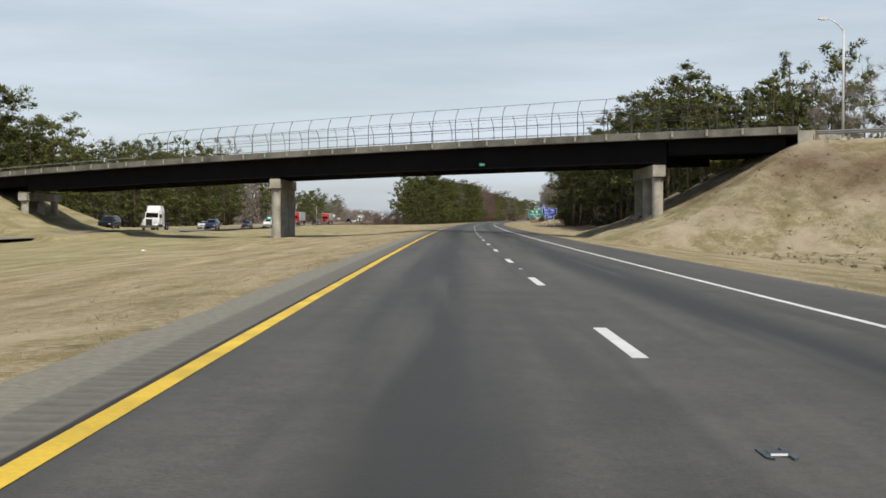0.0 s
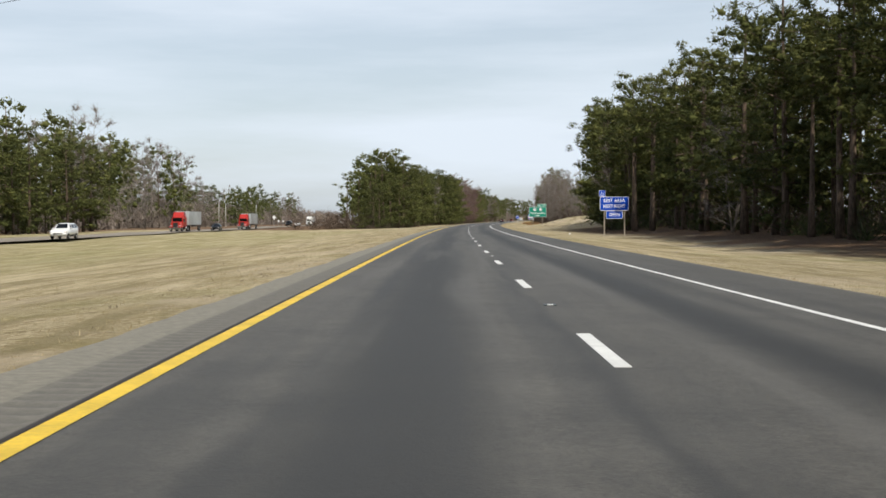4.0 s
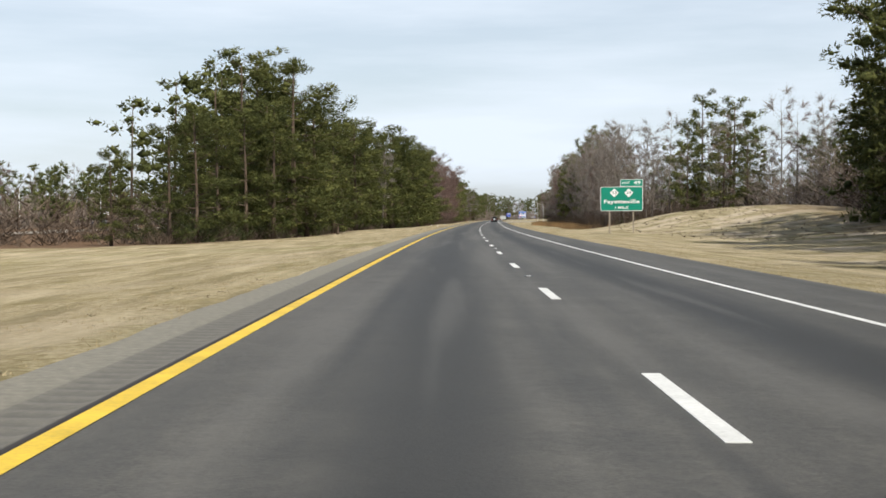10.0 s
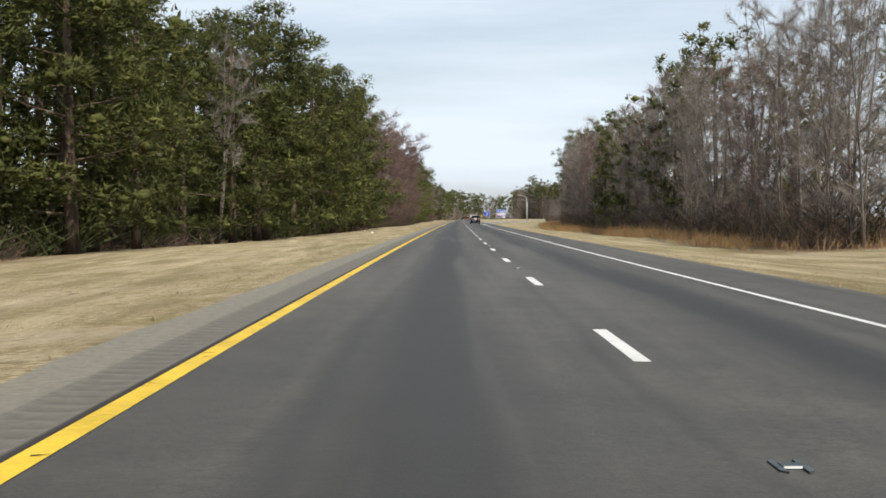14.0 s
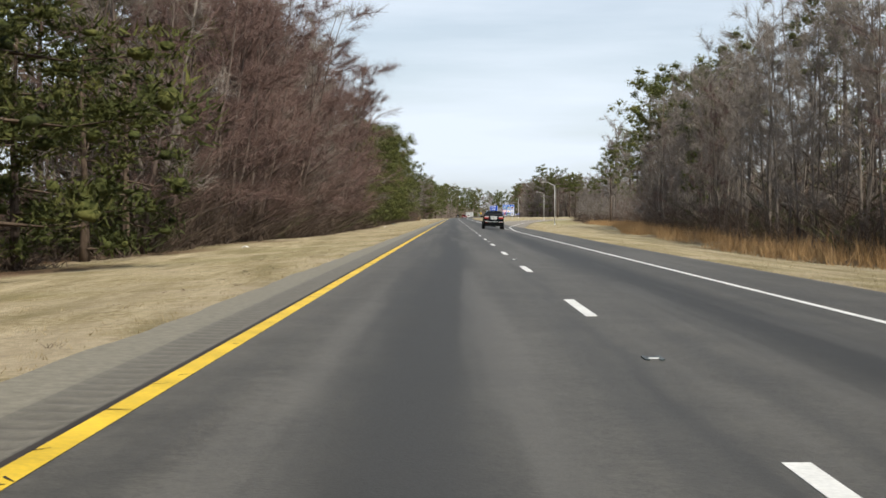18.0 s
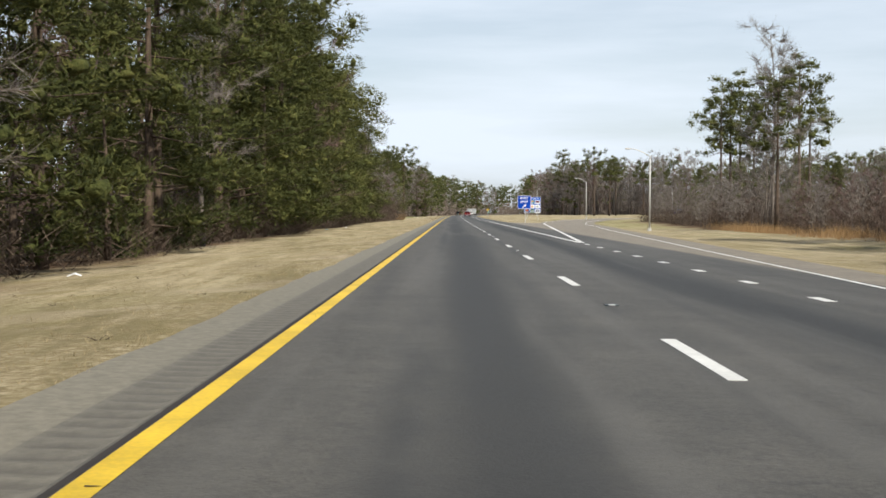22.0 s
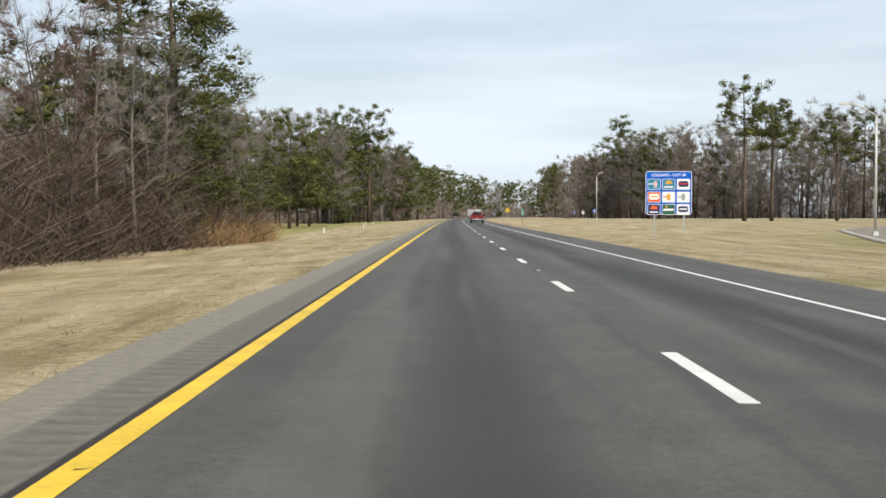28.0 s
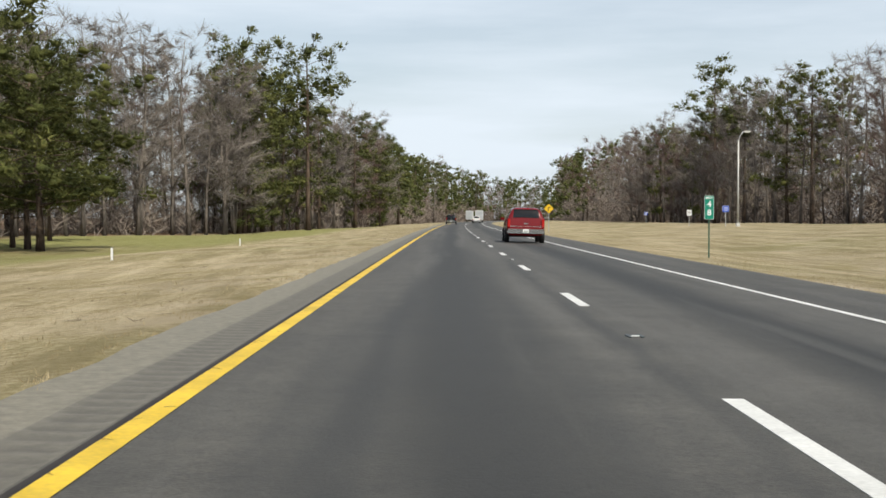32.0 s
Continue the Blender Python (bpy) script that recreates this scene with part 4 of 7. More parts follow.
mixed_row(686, 786, lambda s: tree_edge_left(s) - 4, -1, 4.4, 0.05, (18, 24), 0.6, near=True)
mixed_row(753, 784, tree_edge_left, -1, 3.8, 0.0, (16, 21), 0.7, fat=1.1, near=True)
mixed_row(785, 900, tree_edge_left, -1, 5.0, 0.9, (16, 21), 0.4, fat=1.15, near=True)
mixed_row(900, 988, tree_edge_left, -1, 4.8, 0.82, (16, 21), 0.4, fat=1.15, near=True)
mixed_row(990, 1062, tree_edge_left, -1, 4.5, 0.15, (15, 20), 0.25)
mixed_row(792, 1062, lambda s: tree_edge_left(s) - 6, -1, 10.0, 0.7, (18, 23), 0.3)
woods_block("median_wood", 476, 684, tree_edge_left, -1, 12, median_depth, 11.0, 0.96, (17, 21))
woods_block("median_wood", 690, 1062, tree_edge_left, -1, 12, median_depth, 12, 0.5, (17, 23), 0.3)
# beyond the lawn
mixed_row(1130, 1200, tree_edge_back, -1, 4.2, 0.06, (19, 24), 0.0)
mixed_row(1200, 1300, tree_edge_back, -1, 4.2, 0.04, (22, 27), 0.0)
mixed_row(1290, 1480, tree_edge_back, -1, 6.0, 0.45, (20, 28), 0.2)
woods_block("lawn_wood", 1070, 1500, tree_edge_back, -1, 6, 24, 8.0, 0.10, (20, 26), 0.05)
woods_block("distant_wood", 1500, 2350, tree_edge_back, -1, 3, 24, 13, 0.6, (22, 29), 0.2)
# right-hand side
mixed_row(160, 345, tree_edge_right, 1, 5.6, 0.97, (15.5, 22.5), fat=1.1, depth=2.5, kinds=(3, 4, 1, 3, 0))
mixed_row(165, 345, lambda s: tree_edge_right(s) + 5.5, 1, 6.2, 0.95, (13, 19), fat=1.15, kinds=(0, 2, 1))
mixed_row(345, 475, tree_edge_right, 1, 6.5, 0.9, (17, 25), fat=1.1)
mixed_row(455, 556, lambda s: np.interp(s, (455, 530, 556), (44, 46, 34)), 1, 3.4, 0.5, (12, 17), 0.1, 4.0, kinds=(0, 1, 2))
mixed_row(548, 800, lambda s: tree_edge_right(s) + 1.2, 1, 3.8, 0.10, (16, 22), 0.15, fat=0.78)
mixed_row(550, 800, lambda s: tree_edge_right(s) + 5, 1, 8.0, 0.2, (18, 24), 0.1, tall=True)
mixed_row(800, 862, tree_edge_right, 1, 3.4, 0.15, (18, 24), 0.1, tall=True)
mixed_row(790, 850, lambda s: tree_edge_right(s) + 6, 1, 4.6, 0.55, (19, 25), 0.1, 4.0, kinds=(1, 0, 3))
mixed_row(862, 925, tree_edge_right, 1, 4.0, 0.0, (19, 26), 0.1)
mixed_row(925, 1020, tree_edge_right, 1, 4.0, 0.0, (5, 9), 0.1)
woods_block("roadside_wood", 150, 480, tree_edge_right, 1, 7, 27, 10.5, 0.88, (16, 21))
woods_block("roadside_wood", 480, 915, tree_edge_right, 1, 9, 29, 11, 0.25, (17, 24), 0.1)
woods_block("roadside_wood", 915, 1020, tree_edge_right, 1, 6, 30, 8.0, 0.1, (6, 10), 0.1)
# behind the rest area and on to the bend
mixed_row(1030, 1210, tree_edge_rest, 1, 5.0, 0.7, (13, 19), 0.1, 6.0, kinds=(1, 0, 3))
mixed_row(1210, 1420, tree_edge_rest, 1, 4.6, 0.12, (18, 24), 0.2, tall=True)
woods_block("rest_area_wood", 1010, 1210, tree_edge_rest, 1, 7, 36, 8.5, 0.7, (14, 20), 0.1)
woods_block("rest_area_wood", 1210, 1500, tree_edge_rest, 1, 5, 32, 7.5, 0.14, (17, 23), 0.25)
woods_block("distant_wood", 1500, 2350, tree_edge_rest, 1, 3, 24, 13, 0.5, (22, 29), 0.45)
# across the far carriageway, and round the overpass
woods_block("far_wood", -60, 400, lambda s: far_road(s) - 28, -1, 0, 24, 8.5, 0.9, (14, 21), 0.1)
woods_block("far_wood", 400, 560, lambda s: far_road(s) - 30, -1, 0, 26, 9.5, 0.3, (20, 28), 0.1)
woods_block("far_wood", 560, 1000, lambda s: far_road(s) - 30, -1, 0, 26, 12, 0.42, (13, 19), 0.1)
woods_block("overpass_wood", 100, 165, lambda s: np.interp(s, (96, 165), (66, 48)), 1, 0, 45, 9.0, 0.8, (11, 17))
mixed_row(98, 168, lambda s: np.interp(s, (96, 165), (46, 30)), 1, 6.0, 0.75, (13, 20), 0.2, 4.0)
mixed_row(104, 168, lambda s: np.interp(s, (96, 165), (56, 38)), 1, 7.0, 0.75, (17, 24), 0.2, 4.0)
mixed_row(180, 410, lambda s: far_road(s) - 21, -1, 5.4, 0.92, (14, 20), 0.1, 4.0, group="far roadside trees", fat=1.15)

# undergrowth along the edges, and deeper in
DARK = "tangled brown undergrowth along the wood's edge"
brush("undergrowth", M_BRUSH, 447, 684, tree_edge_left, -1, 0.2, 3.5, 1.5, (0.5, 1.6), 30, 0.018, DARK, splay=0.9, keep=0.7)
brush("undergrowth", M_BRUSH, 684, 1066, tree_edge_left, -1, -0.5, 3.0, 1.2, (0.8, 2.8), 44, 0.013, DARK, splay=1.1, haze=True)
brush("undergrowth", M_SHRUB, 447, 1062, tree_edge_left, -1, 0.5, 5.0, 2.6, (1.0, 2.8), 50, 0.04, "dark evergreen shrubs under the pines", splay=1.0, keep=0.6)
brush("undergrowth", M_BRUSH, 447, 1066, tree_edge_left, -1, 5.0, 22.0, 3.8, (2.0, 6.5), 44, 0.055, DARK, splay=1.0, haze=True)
brush("undergrowth", M_BRUSH, 684, 790, tree_edge_left, -1, -0.3, 4.5, 1.3, (2.5, 7.0), 110, 0.013, "tangled reddish-brown thicket along the wood's edge", splay=1.2, haze=True)
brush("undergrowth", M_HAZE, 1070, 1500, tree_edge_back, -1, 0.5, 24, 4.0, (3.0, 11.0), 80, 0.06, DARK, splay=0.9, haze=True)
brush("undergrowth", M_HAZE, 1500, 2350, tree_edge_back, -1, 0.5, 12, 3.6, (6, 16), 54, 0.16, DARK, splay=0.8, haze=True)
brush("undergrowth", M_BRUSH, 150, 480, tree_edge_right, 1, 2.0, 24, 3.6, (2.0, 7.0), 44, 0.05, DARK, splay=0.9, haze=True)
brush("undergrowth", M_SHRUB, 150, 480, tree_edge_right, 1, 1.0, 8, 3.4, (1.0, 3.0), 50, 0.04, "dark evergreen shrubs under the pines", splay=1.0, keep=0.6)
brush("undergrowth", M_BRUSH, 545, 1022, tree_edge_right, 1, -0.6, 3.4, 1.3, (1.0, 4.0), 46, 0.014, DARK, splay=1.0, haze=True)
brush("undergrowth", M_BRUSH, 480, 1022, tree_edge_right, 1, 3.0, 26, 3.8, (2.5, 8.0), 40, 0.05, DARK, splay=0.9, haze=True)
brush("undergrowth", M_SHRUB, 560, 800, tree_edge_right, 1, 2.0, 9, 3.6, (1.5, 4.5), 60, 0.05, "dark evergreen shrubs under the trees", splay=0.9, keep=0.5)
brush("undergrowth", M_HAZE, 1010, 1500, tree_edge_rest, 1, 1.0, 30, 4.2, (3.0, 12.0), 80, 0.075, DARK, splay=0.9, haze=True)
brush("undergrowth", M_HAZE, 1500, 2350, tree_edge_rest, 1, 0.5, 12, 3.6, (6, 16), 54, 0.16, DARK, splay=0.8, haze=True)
brush("undergrowth", M_BRUSH, 860, 1064, tree_edge_left, -1, -0.5, 3.5, 1.4, (2.0, 6.0), 80, 0.014, "tangled reddish-brown thicket along the wood's edge", splay=1.2, haze=True)
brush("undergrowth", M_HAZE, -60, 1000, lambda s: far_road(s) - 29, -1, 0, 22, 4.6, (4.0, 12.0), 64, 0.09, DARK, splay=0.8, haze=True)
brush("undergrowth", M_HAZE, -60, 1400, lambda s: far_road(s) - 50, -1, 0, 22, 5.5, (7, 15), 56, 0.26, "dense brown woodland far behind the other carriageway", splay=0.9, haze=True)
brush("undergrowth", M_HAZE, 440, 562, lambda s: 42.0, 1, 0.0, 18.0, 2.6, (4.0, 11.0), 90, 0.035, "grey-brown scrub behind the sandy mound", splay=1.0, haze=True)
brush("tall_grass", M_RUSSET, 545, 930, tree_edge_right, 1, -5.5, -0.6, 0.75, (0.5, 1.25), 16, 0.012, "russet tall dry grass before the trees", "grass", 0.35, 0.85)
brush("undergrowth", M_RUSSET, 1040, 1066, tree_edge_left, -1, -0.6, 4.0, 0.6, (0.9, 2.2), 30, 0.010, "russet leafless bush at the wood's end", "bush")
# ---- overpass ----
def bridge_point(d, u, z):
    """Point at offset d of its near edge line, u across it (0 near edge, BR_W far edge)."""
    s = BR_S0 - SKEW * (d - BR_D0)
    # across the bridge: perpendicular to its line in plan
    return on(s + u * BR_COS, d + u * SKEW * BR_COS, z)


def bent_point(d0, u, z):
    """Point of a pier's line, which runs with the road below; u as across the bridge."""
    return on(BR_S0 - SKEW * (d0 - BR_D0) + u / BR_COS, d0, z)


def deck_z(d):
    """Height of the underside of the slab along the bridge: a gentle crest."""
    return 7.56 + 0.011 * (d + 2.7) - 0.00024 * (d + 2.7) ** 2


GIRDERS = (0.9, 3.1, 5.3, 7.5, 9.7)


def build_bridge():
    br = thing("overpass", "dark steel girder overpass with concrete parapets and a curved mesh fence", "bridge", None, "", "")
    dl, dr = -66.0, 24.0

    def run(name, mat, u0, u1, z0, z1, label="", a=dl, b=dr):
        g = Geo()
        rows = []
        for d in np.linspace(a, b, 31):
            z = deck_z(d)
            rows.append([bridge_point(d, u0, z + z0), bridge_point(d, u1, z + z0), bridge_point(d, u1, z + z1), bridge_point(d, u0, z + z1), bridge_point(d, u0, z + z0)])
        g.grid(rows)
        n = len(g.v)
        g.v += [tuple(p) for p in rows[0][:4]] + [tuple(p) for p in rows[-1][:4]]
        g.f += [(n, n + 1, n + 2, n + 3), (n + 7, n + 6, n + 5, n + 4)]
        return part(name, g, mat, br, label)

    run("deck", M_PARAPET, 0.0, BR_W, 0.0, 0.24, "concrete deck slab")
    run("parapet", M_PARAPET, 0.03, 0.30, 0.245, 0.60, "weathered concrete parapet")
    run("parapet", M_PARAPET, BR_W - 0.30, BR_W - 0.03, 0.245, 0.60)
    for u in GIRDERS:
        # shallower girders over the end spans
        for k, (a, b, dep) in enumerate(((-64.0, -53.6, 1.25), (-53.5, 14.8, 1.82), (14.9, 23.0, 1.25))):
            run("girder", M_GIRDER, u - 0.02, u + 0.02, -dep, -0.002, "dark steel girder with the deck shade in its colour" if u < 1 and k == 1 else "", a, b)
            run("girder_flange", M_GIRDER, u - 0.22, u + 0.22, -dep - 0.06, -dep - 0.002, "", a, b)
    # joints of the parapet: small uprights
    g = Geo().box((0, 0, 0), (0.14, 0.10, 0.50))
    me = fixed(g.mesh("parapet_post", M_CONCRETE))
    ang = math.atan2(-SKEW, 1)
    for k in range(37):
        d = dl + 1 + k * 2.44
        if d < dr:
            p = bridge_point(d, -0.052, deck_z(d) + 0.36)
            part("parapet_post", me, None, br, m=Matrix.Translation(p) @ Matrix.Rotation(ang, 4, "Z"))
    # piers: cap and three columns each
    for d0, zt, zb in ((-20.0, None, -0.9), (14.6, None, 0.3), (-53.4, None, 0.0)):
        cap = Geo()
        zt = deck_z(d0) - 2.06
        rows = [bent_point(d0, 0.1, zt), bent_point(d0, BR_W - 0.6, zt)]
        ax = (rows[1] - rows[0]).normalized()
        sd = Vector((-ax.y, ax.x, 0))
        q = []
        for zz in (zt - 0.95, zt):
            q += [rows[0] - sd * 0.52 + Vector((0, 0, zz - zt)), rows[1] - sd * 0.52 + Vector((0, 0, zz - zt)), rows[1] + sd * 0.52 + Vector((0, 0, zz - zt)), rows[0] + sd * 0.52 + Vector((0, 0, zz - zt))]
        cap.v += [tuple(p) for p in q]
        cap.f += [(0, 3, 2, 1), (4, 5, 6, 7), (0, 1, 5, 4), (1, 2, 6, 5), (2, 3, 7, 6), (3, 0, 4, 7)]
        part("pier_cap", cap, M_CONCRETE, br, "", False, 0.03)
        for u in (0.75, BR_W / 2, BR_W - 1.2):
            p = bent_point(d0, u, 0)
            col = Geo().tube([(p.x, p.y, zb - 1.2), (p.x, p.y, zt - 0.94)], [0.45, 0.45], 16)
            part("column", col, M_CONCRETE, br, "", False)
        for u in GIRDERS:
            p = bent_point(d0, u * 0.96, zt + 0.08)
            part("bearing", Geo().box(p, (0.4, 0.4, 0.18)), M_GIRDER, br)
    # abutment walls at both ends
    for d0, sgn in ((dr, 1), (dl, -1)):
        g = Geo()
        rows = [bridge_point(d0 + sgn * k, -0.02, 0) for k in (0.02, 0.9)] + [bridge_point(d0 + sgn * k, BR_W + 0.02, 0) for k in (0.9, 0.02)]
        zt = deck_z(d0)
        g.prism([(p.x, p.y) for p in rows], 2.75, "z", zt - 2.5)
        part("abutment", g, M_CONCRETE, br)
    # fence: bowed posts, three rails and a fine wire net on each side
    post = Geo()
    prof = [(0, 0), (0, 1.5), (0.05, 2.0), (0.24, 2.5), (0.55, 2.95)]
    post.tube([(0, y, z) for y, z in prof], [0.032] * 5, 6)
    me = fixed(post.mesh("fence_post", M_FENCE))
    for u, flip in ((0.13, 1), (BR_W - 0.13, -1)):
        for k in range(29):
            d = -37 + k * 2.06
            p = bridge_point(d, u, deck_z(d) + 0.60)
            part("fence_post", me, None, br, m=Matrix.Translation(p) @ Matrix.Rotation(ang + (0 if flip > 0 else math.pi), 4, "Z"))
        for y, z in ((0, 0.12), (0, 1.05), (0.02, 1.75), (0.55, 2.95)):
            pts = [bridge_point(d, u + flip * y, deck_z(d) + 0.60 + z) for d in np.linspace(-37, 20.7, 20)]
            part("fence_rail", Geo().tube(pts, [0.02] * 20, 5), M_FENCE, br)
    # handrails towards the ends, without the net
    for u in (0.13, BR_W - 0.13):
        pts = [bridge_point(d, u, deck_z(d) + 1.0) for d in np.linspace(-65, -37, 12)]
        part("handrail", Geo().tube(pts, [0.04] * 12, 6), M_GALV, br)
    return br


bridge = build_bridge()

# ---- signs, lamps, wires ----
M_CASTING = simple("dull_steel_casting", (0.11, 0.135, 0.14), 0.6, 0.6, 0.4, 20.0)
M_SIGN_GREEN = simple("green_sign_sheeting", (0.0, 0.225, 0.150), 0.4, 0, 0.10, 1.5)
M_SIGN_BLUE = simple("blue_sign_sheeting", (0.001, 0.058, 0.46), 0.5, 0, 0.10, 1.5, 0, 0.2)
M_SIGN_AZURE = simple("azure_sign_sheeting", (0.001, 0.105, 0.55), 0.5, 0, 0.10, 1.5, 0, 0.2)
M_SIGN_WHITE = simple("white_sign_sheeting", (0.80, 0.80, 0.80), 0.45, 0, 0.05, 2.0)
M_SIGN_YELLOW = simple("yellow_sign_sheeting", (0.80, 0.50, 0.02), 0.45, 0, 0.08, 2.0)
M_BLACK = simple("black_paint", (0.012, 0.012, 0.013), 0.5, 0, 0.2, 4.0)
M_ALU = simple("sign_aluminium", (0.50, 0.50, 0.50), 0.5, 0.6, 0.1, 3.0)
M_WOODPOST = simple("weathered_timber", (0.30, 0.25, 0.20), 0.9, 0, 0.3, 5.0, 0.004)
M_POLE = simple("painted_pole", (0.62, 0.61, 0.58), 0.5, 0.2, 0.12, 2.0)
M_GREENPOST = simple("green_post", (0.03, 0.09, 0.06), 0.6, 0.3, 0.2, 4.0)
M_LENS = simple("lamp_lens", (0.75, 0.77, 0.78), 0.25, 0, 0.05, 4.0)
LOGO = {"red": simple("logo_red", (0.55, 0.03, 0.03), 0.45), "orange": simple("logo_orange", (0.75, 0.13, 0.02), 0.45), "gold": simple("logo_gold", (0.72, 0.36, 0.04), 0.45),
        "navy": simple("logo_navy", (0.012, 0.02, 0.09), 0.45), "teal": simple("logo_teal", (0.01, 0.20, 0.33), 0.45), "green": simple("logo_green", (0.012, 0.10, 0.05), 0.45), "grey": simple("logo_grey", (0.30, 0.32, 0.30), 0.45)}


def rounded(w, h, r, n=4):
    pts = []
    for cx, cz, a0 in ((w / 2 - r, h / 2 - r, 0), (-w / 2 + r, h / 2 - r, 90), (-w / 2 + r, -h / 2 + r, 180), (w / 2 - r, -h / 2 + r, 270)):
        for k in range(n + 1):
            a = radians(a0 + 90 * k / n)
            pts.append((cx + r * math.cos(a), cz + r * math.sin(a)))
    return pts


def word_mesh(word, size, mat, weight, spread):
    cu = bpy.data.curves.new("lettering", "FONT")
    cu.body, cu.size, cu.align_x, cu.align_y = word, size, "LEFT", "CENTER"
    cu.extrude, cu.offset, cu.space_character = 0.003, weight * size, spread
    tmp = new("lettering_source", cu)
    bpy.context.view_layer.update()
    me = bpy.data.meshes.new_from_object(tmp.evaluated_get(bpy.context.evaluated_depsgraph_get()))
    bpy.data.objects.remove(tmp)
    bpy.data.curves.remove(cu)
    me.materials.clear()
    me.materials.append(mat)
    xs = [v.co.x for v in me.vertices]
    return me, min(xs), max(xs)


def lettering(words, size, mat, parent, x, y, z, weight=0.012, spread=1.0, width=None):
    """Words as thin solids on a sign's face, together centred at (x, z)."""
    made = [word_mesh(w, size, mat, weight, spread) for w in words.split()]
    gap = size * 0.42
    total = sum(b - a for _, a, b in made) + gap * (len(made) - 1)
    k = width / total if width else 1.0
    at = x - total * k / 2
    for me, a, b in made:
        ob = new("lettering", me)
        ob.parent = parent
        ob.matrix_basis = pose(at - a * k, y - 0.004, z, 90) @ Matrix.Diagonal((k, 1, 1, 1))
        at += (b - a + gap) * k


def plate(name, w, h, r, mat, parent, x, y, z, depth=0.012, label=""):
    """A flat panel facing back along the road (towards -y)."""
    g = Geo().prism([(x + a, z + b) for a, b in rounded(w, h, r)], depth, "y", y)
    return part(name, g, mat, parent, label)


def panel(parent, w, h, x, z, mat, r=0.12, border=0.035, y=0.0):
    plate("panel", w, h, r, M_SIGN_WHITE, parent, x, y, z)
    plate("panel_face", w - 2 * border, h - 2 * border, max(r - border, 0.02), mat, parent, x, y - 0.004, z, 0.004)
    plate("panel_back", w - 0.02, h - 0.02, r, M_ALU, parent, x, y + 0.0125, z, 0.02)
    return y - 0.004


def posts(parent, xs, top, s, d, mat=M_WOODPOST, size=(0.11, 0.11), y=0.035):
    for x in xs:
        base = float(gz(s, d + x)) - float(gz(s, d))
        part("post", Geo().box((x, y + size[1] / 2, (top + base - 0.3) / 2), (size[0], size[1], top - base + 0.3)), mat, parent)


def sign_root(name, label, s, d, turn=-2.0):
    return thing(name, label, "sign", place(s, d, None, turn))


def build_rest_sign():
    s, d = 268.5, 15.5
    g0 = float(gz(s, d))
    r = sign_root("rest_area_sign", "blue rest area sign on two timber posts", s, d)
    posts(r, (-1.05, 1.08), 2.2 - g0, s, d, M_WOODPOST, (0.13, 0.13))
    y = panel(r, 3.05, 1.48, 0, 2.88 - g0, M_SIGN_BLUE, 0.16, 0.045)
    lettering("REST  AREA", 0.50, M_SIGN_WHITE, r, 0, y, 3.19 - g0, 0.02, 1.1, 2.25)
    lettering("NEXT  RIGHT", 0.50, M_SIGN_WHITE, r, 0, y, 2.60 - g0, 0.02, 1.1, 2.3)
    y = panel(r, 1.75, 0.82, 0.0, 1.70 - g0, M_SIGN_BLUE, 0.1, 0.035)
    lettering("OPEN", 0.48, M_SIGN_WHITE, r, 0.0, y, 1.70 - g0, 0.02, 1.08, 1.1)
    y = panel(r, 0.68, 0.68, -1.28, 3.98 - g0, M_SIGN_BLUE, 0.05, 0.03)
    part("post", Geo().box((-1.28, 0.05, 3.3 - g0), (0.05, 0.03, 1.3)), M_ALU, r)
    # access symbol: wheel, seat and rest, as plain shapes
    ring = Geo()
    n = 14
    for k in range(n):
        a0, a1 = radians(150 + 270 * k / n), radians(150 + 270 * (k + 1) / n)
        ring.quad(*[(-1.29 + q * math.cos(a), y - 0.003, 3.90 - g0 + q * math.sin(a)) for a, q in ((a0, 0.13), (a1, 0.13), (a1, 0.175), (a0, 0.175))])
    part("symbol_wheel", ring, M_SIGN_WHITE, r)
    part("symbol_bar", Geo().box((-1.33, y - 0.002, 4.05 - g0), (0.05, 0.003, 0.26)).box((-1.24, y - 0.002, 4.0 - g0), (0.16, 0.003, 0.045)).box((-1.14, y - 0.002, 3.86 - g0), (0.045, 0.003, 0.2)), M_SIGN_WHITE, r)


build_rest_sign()


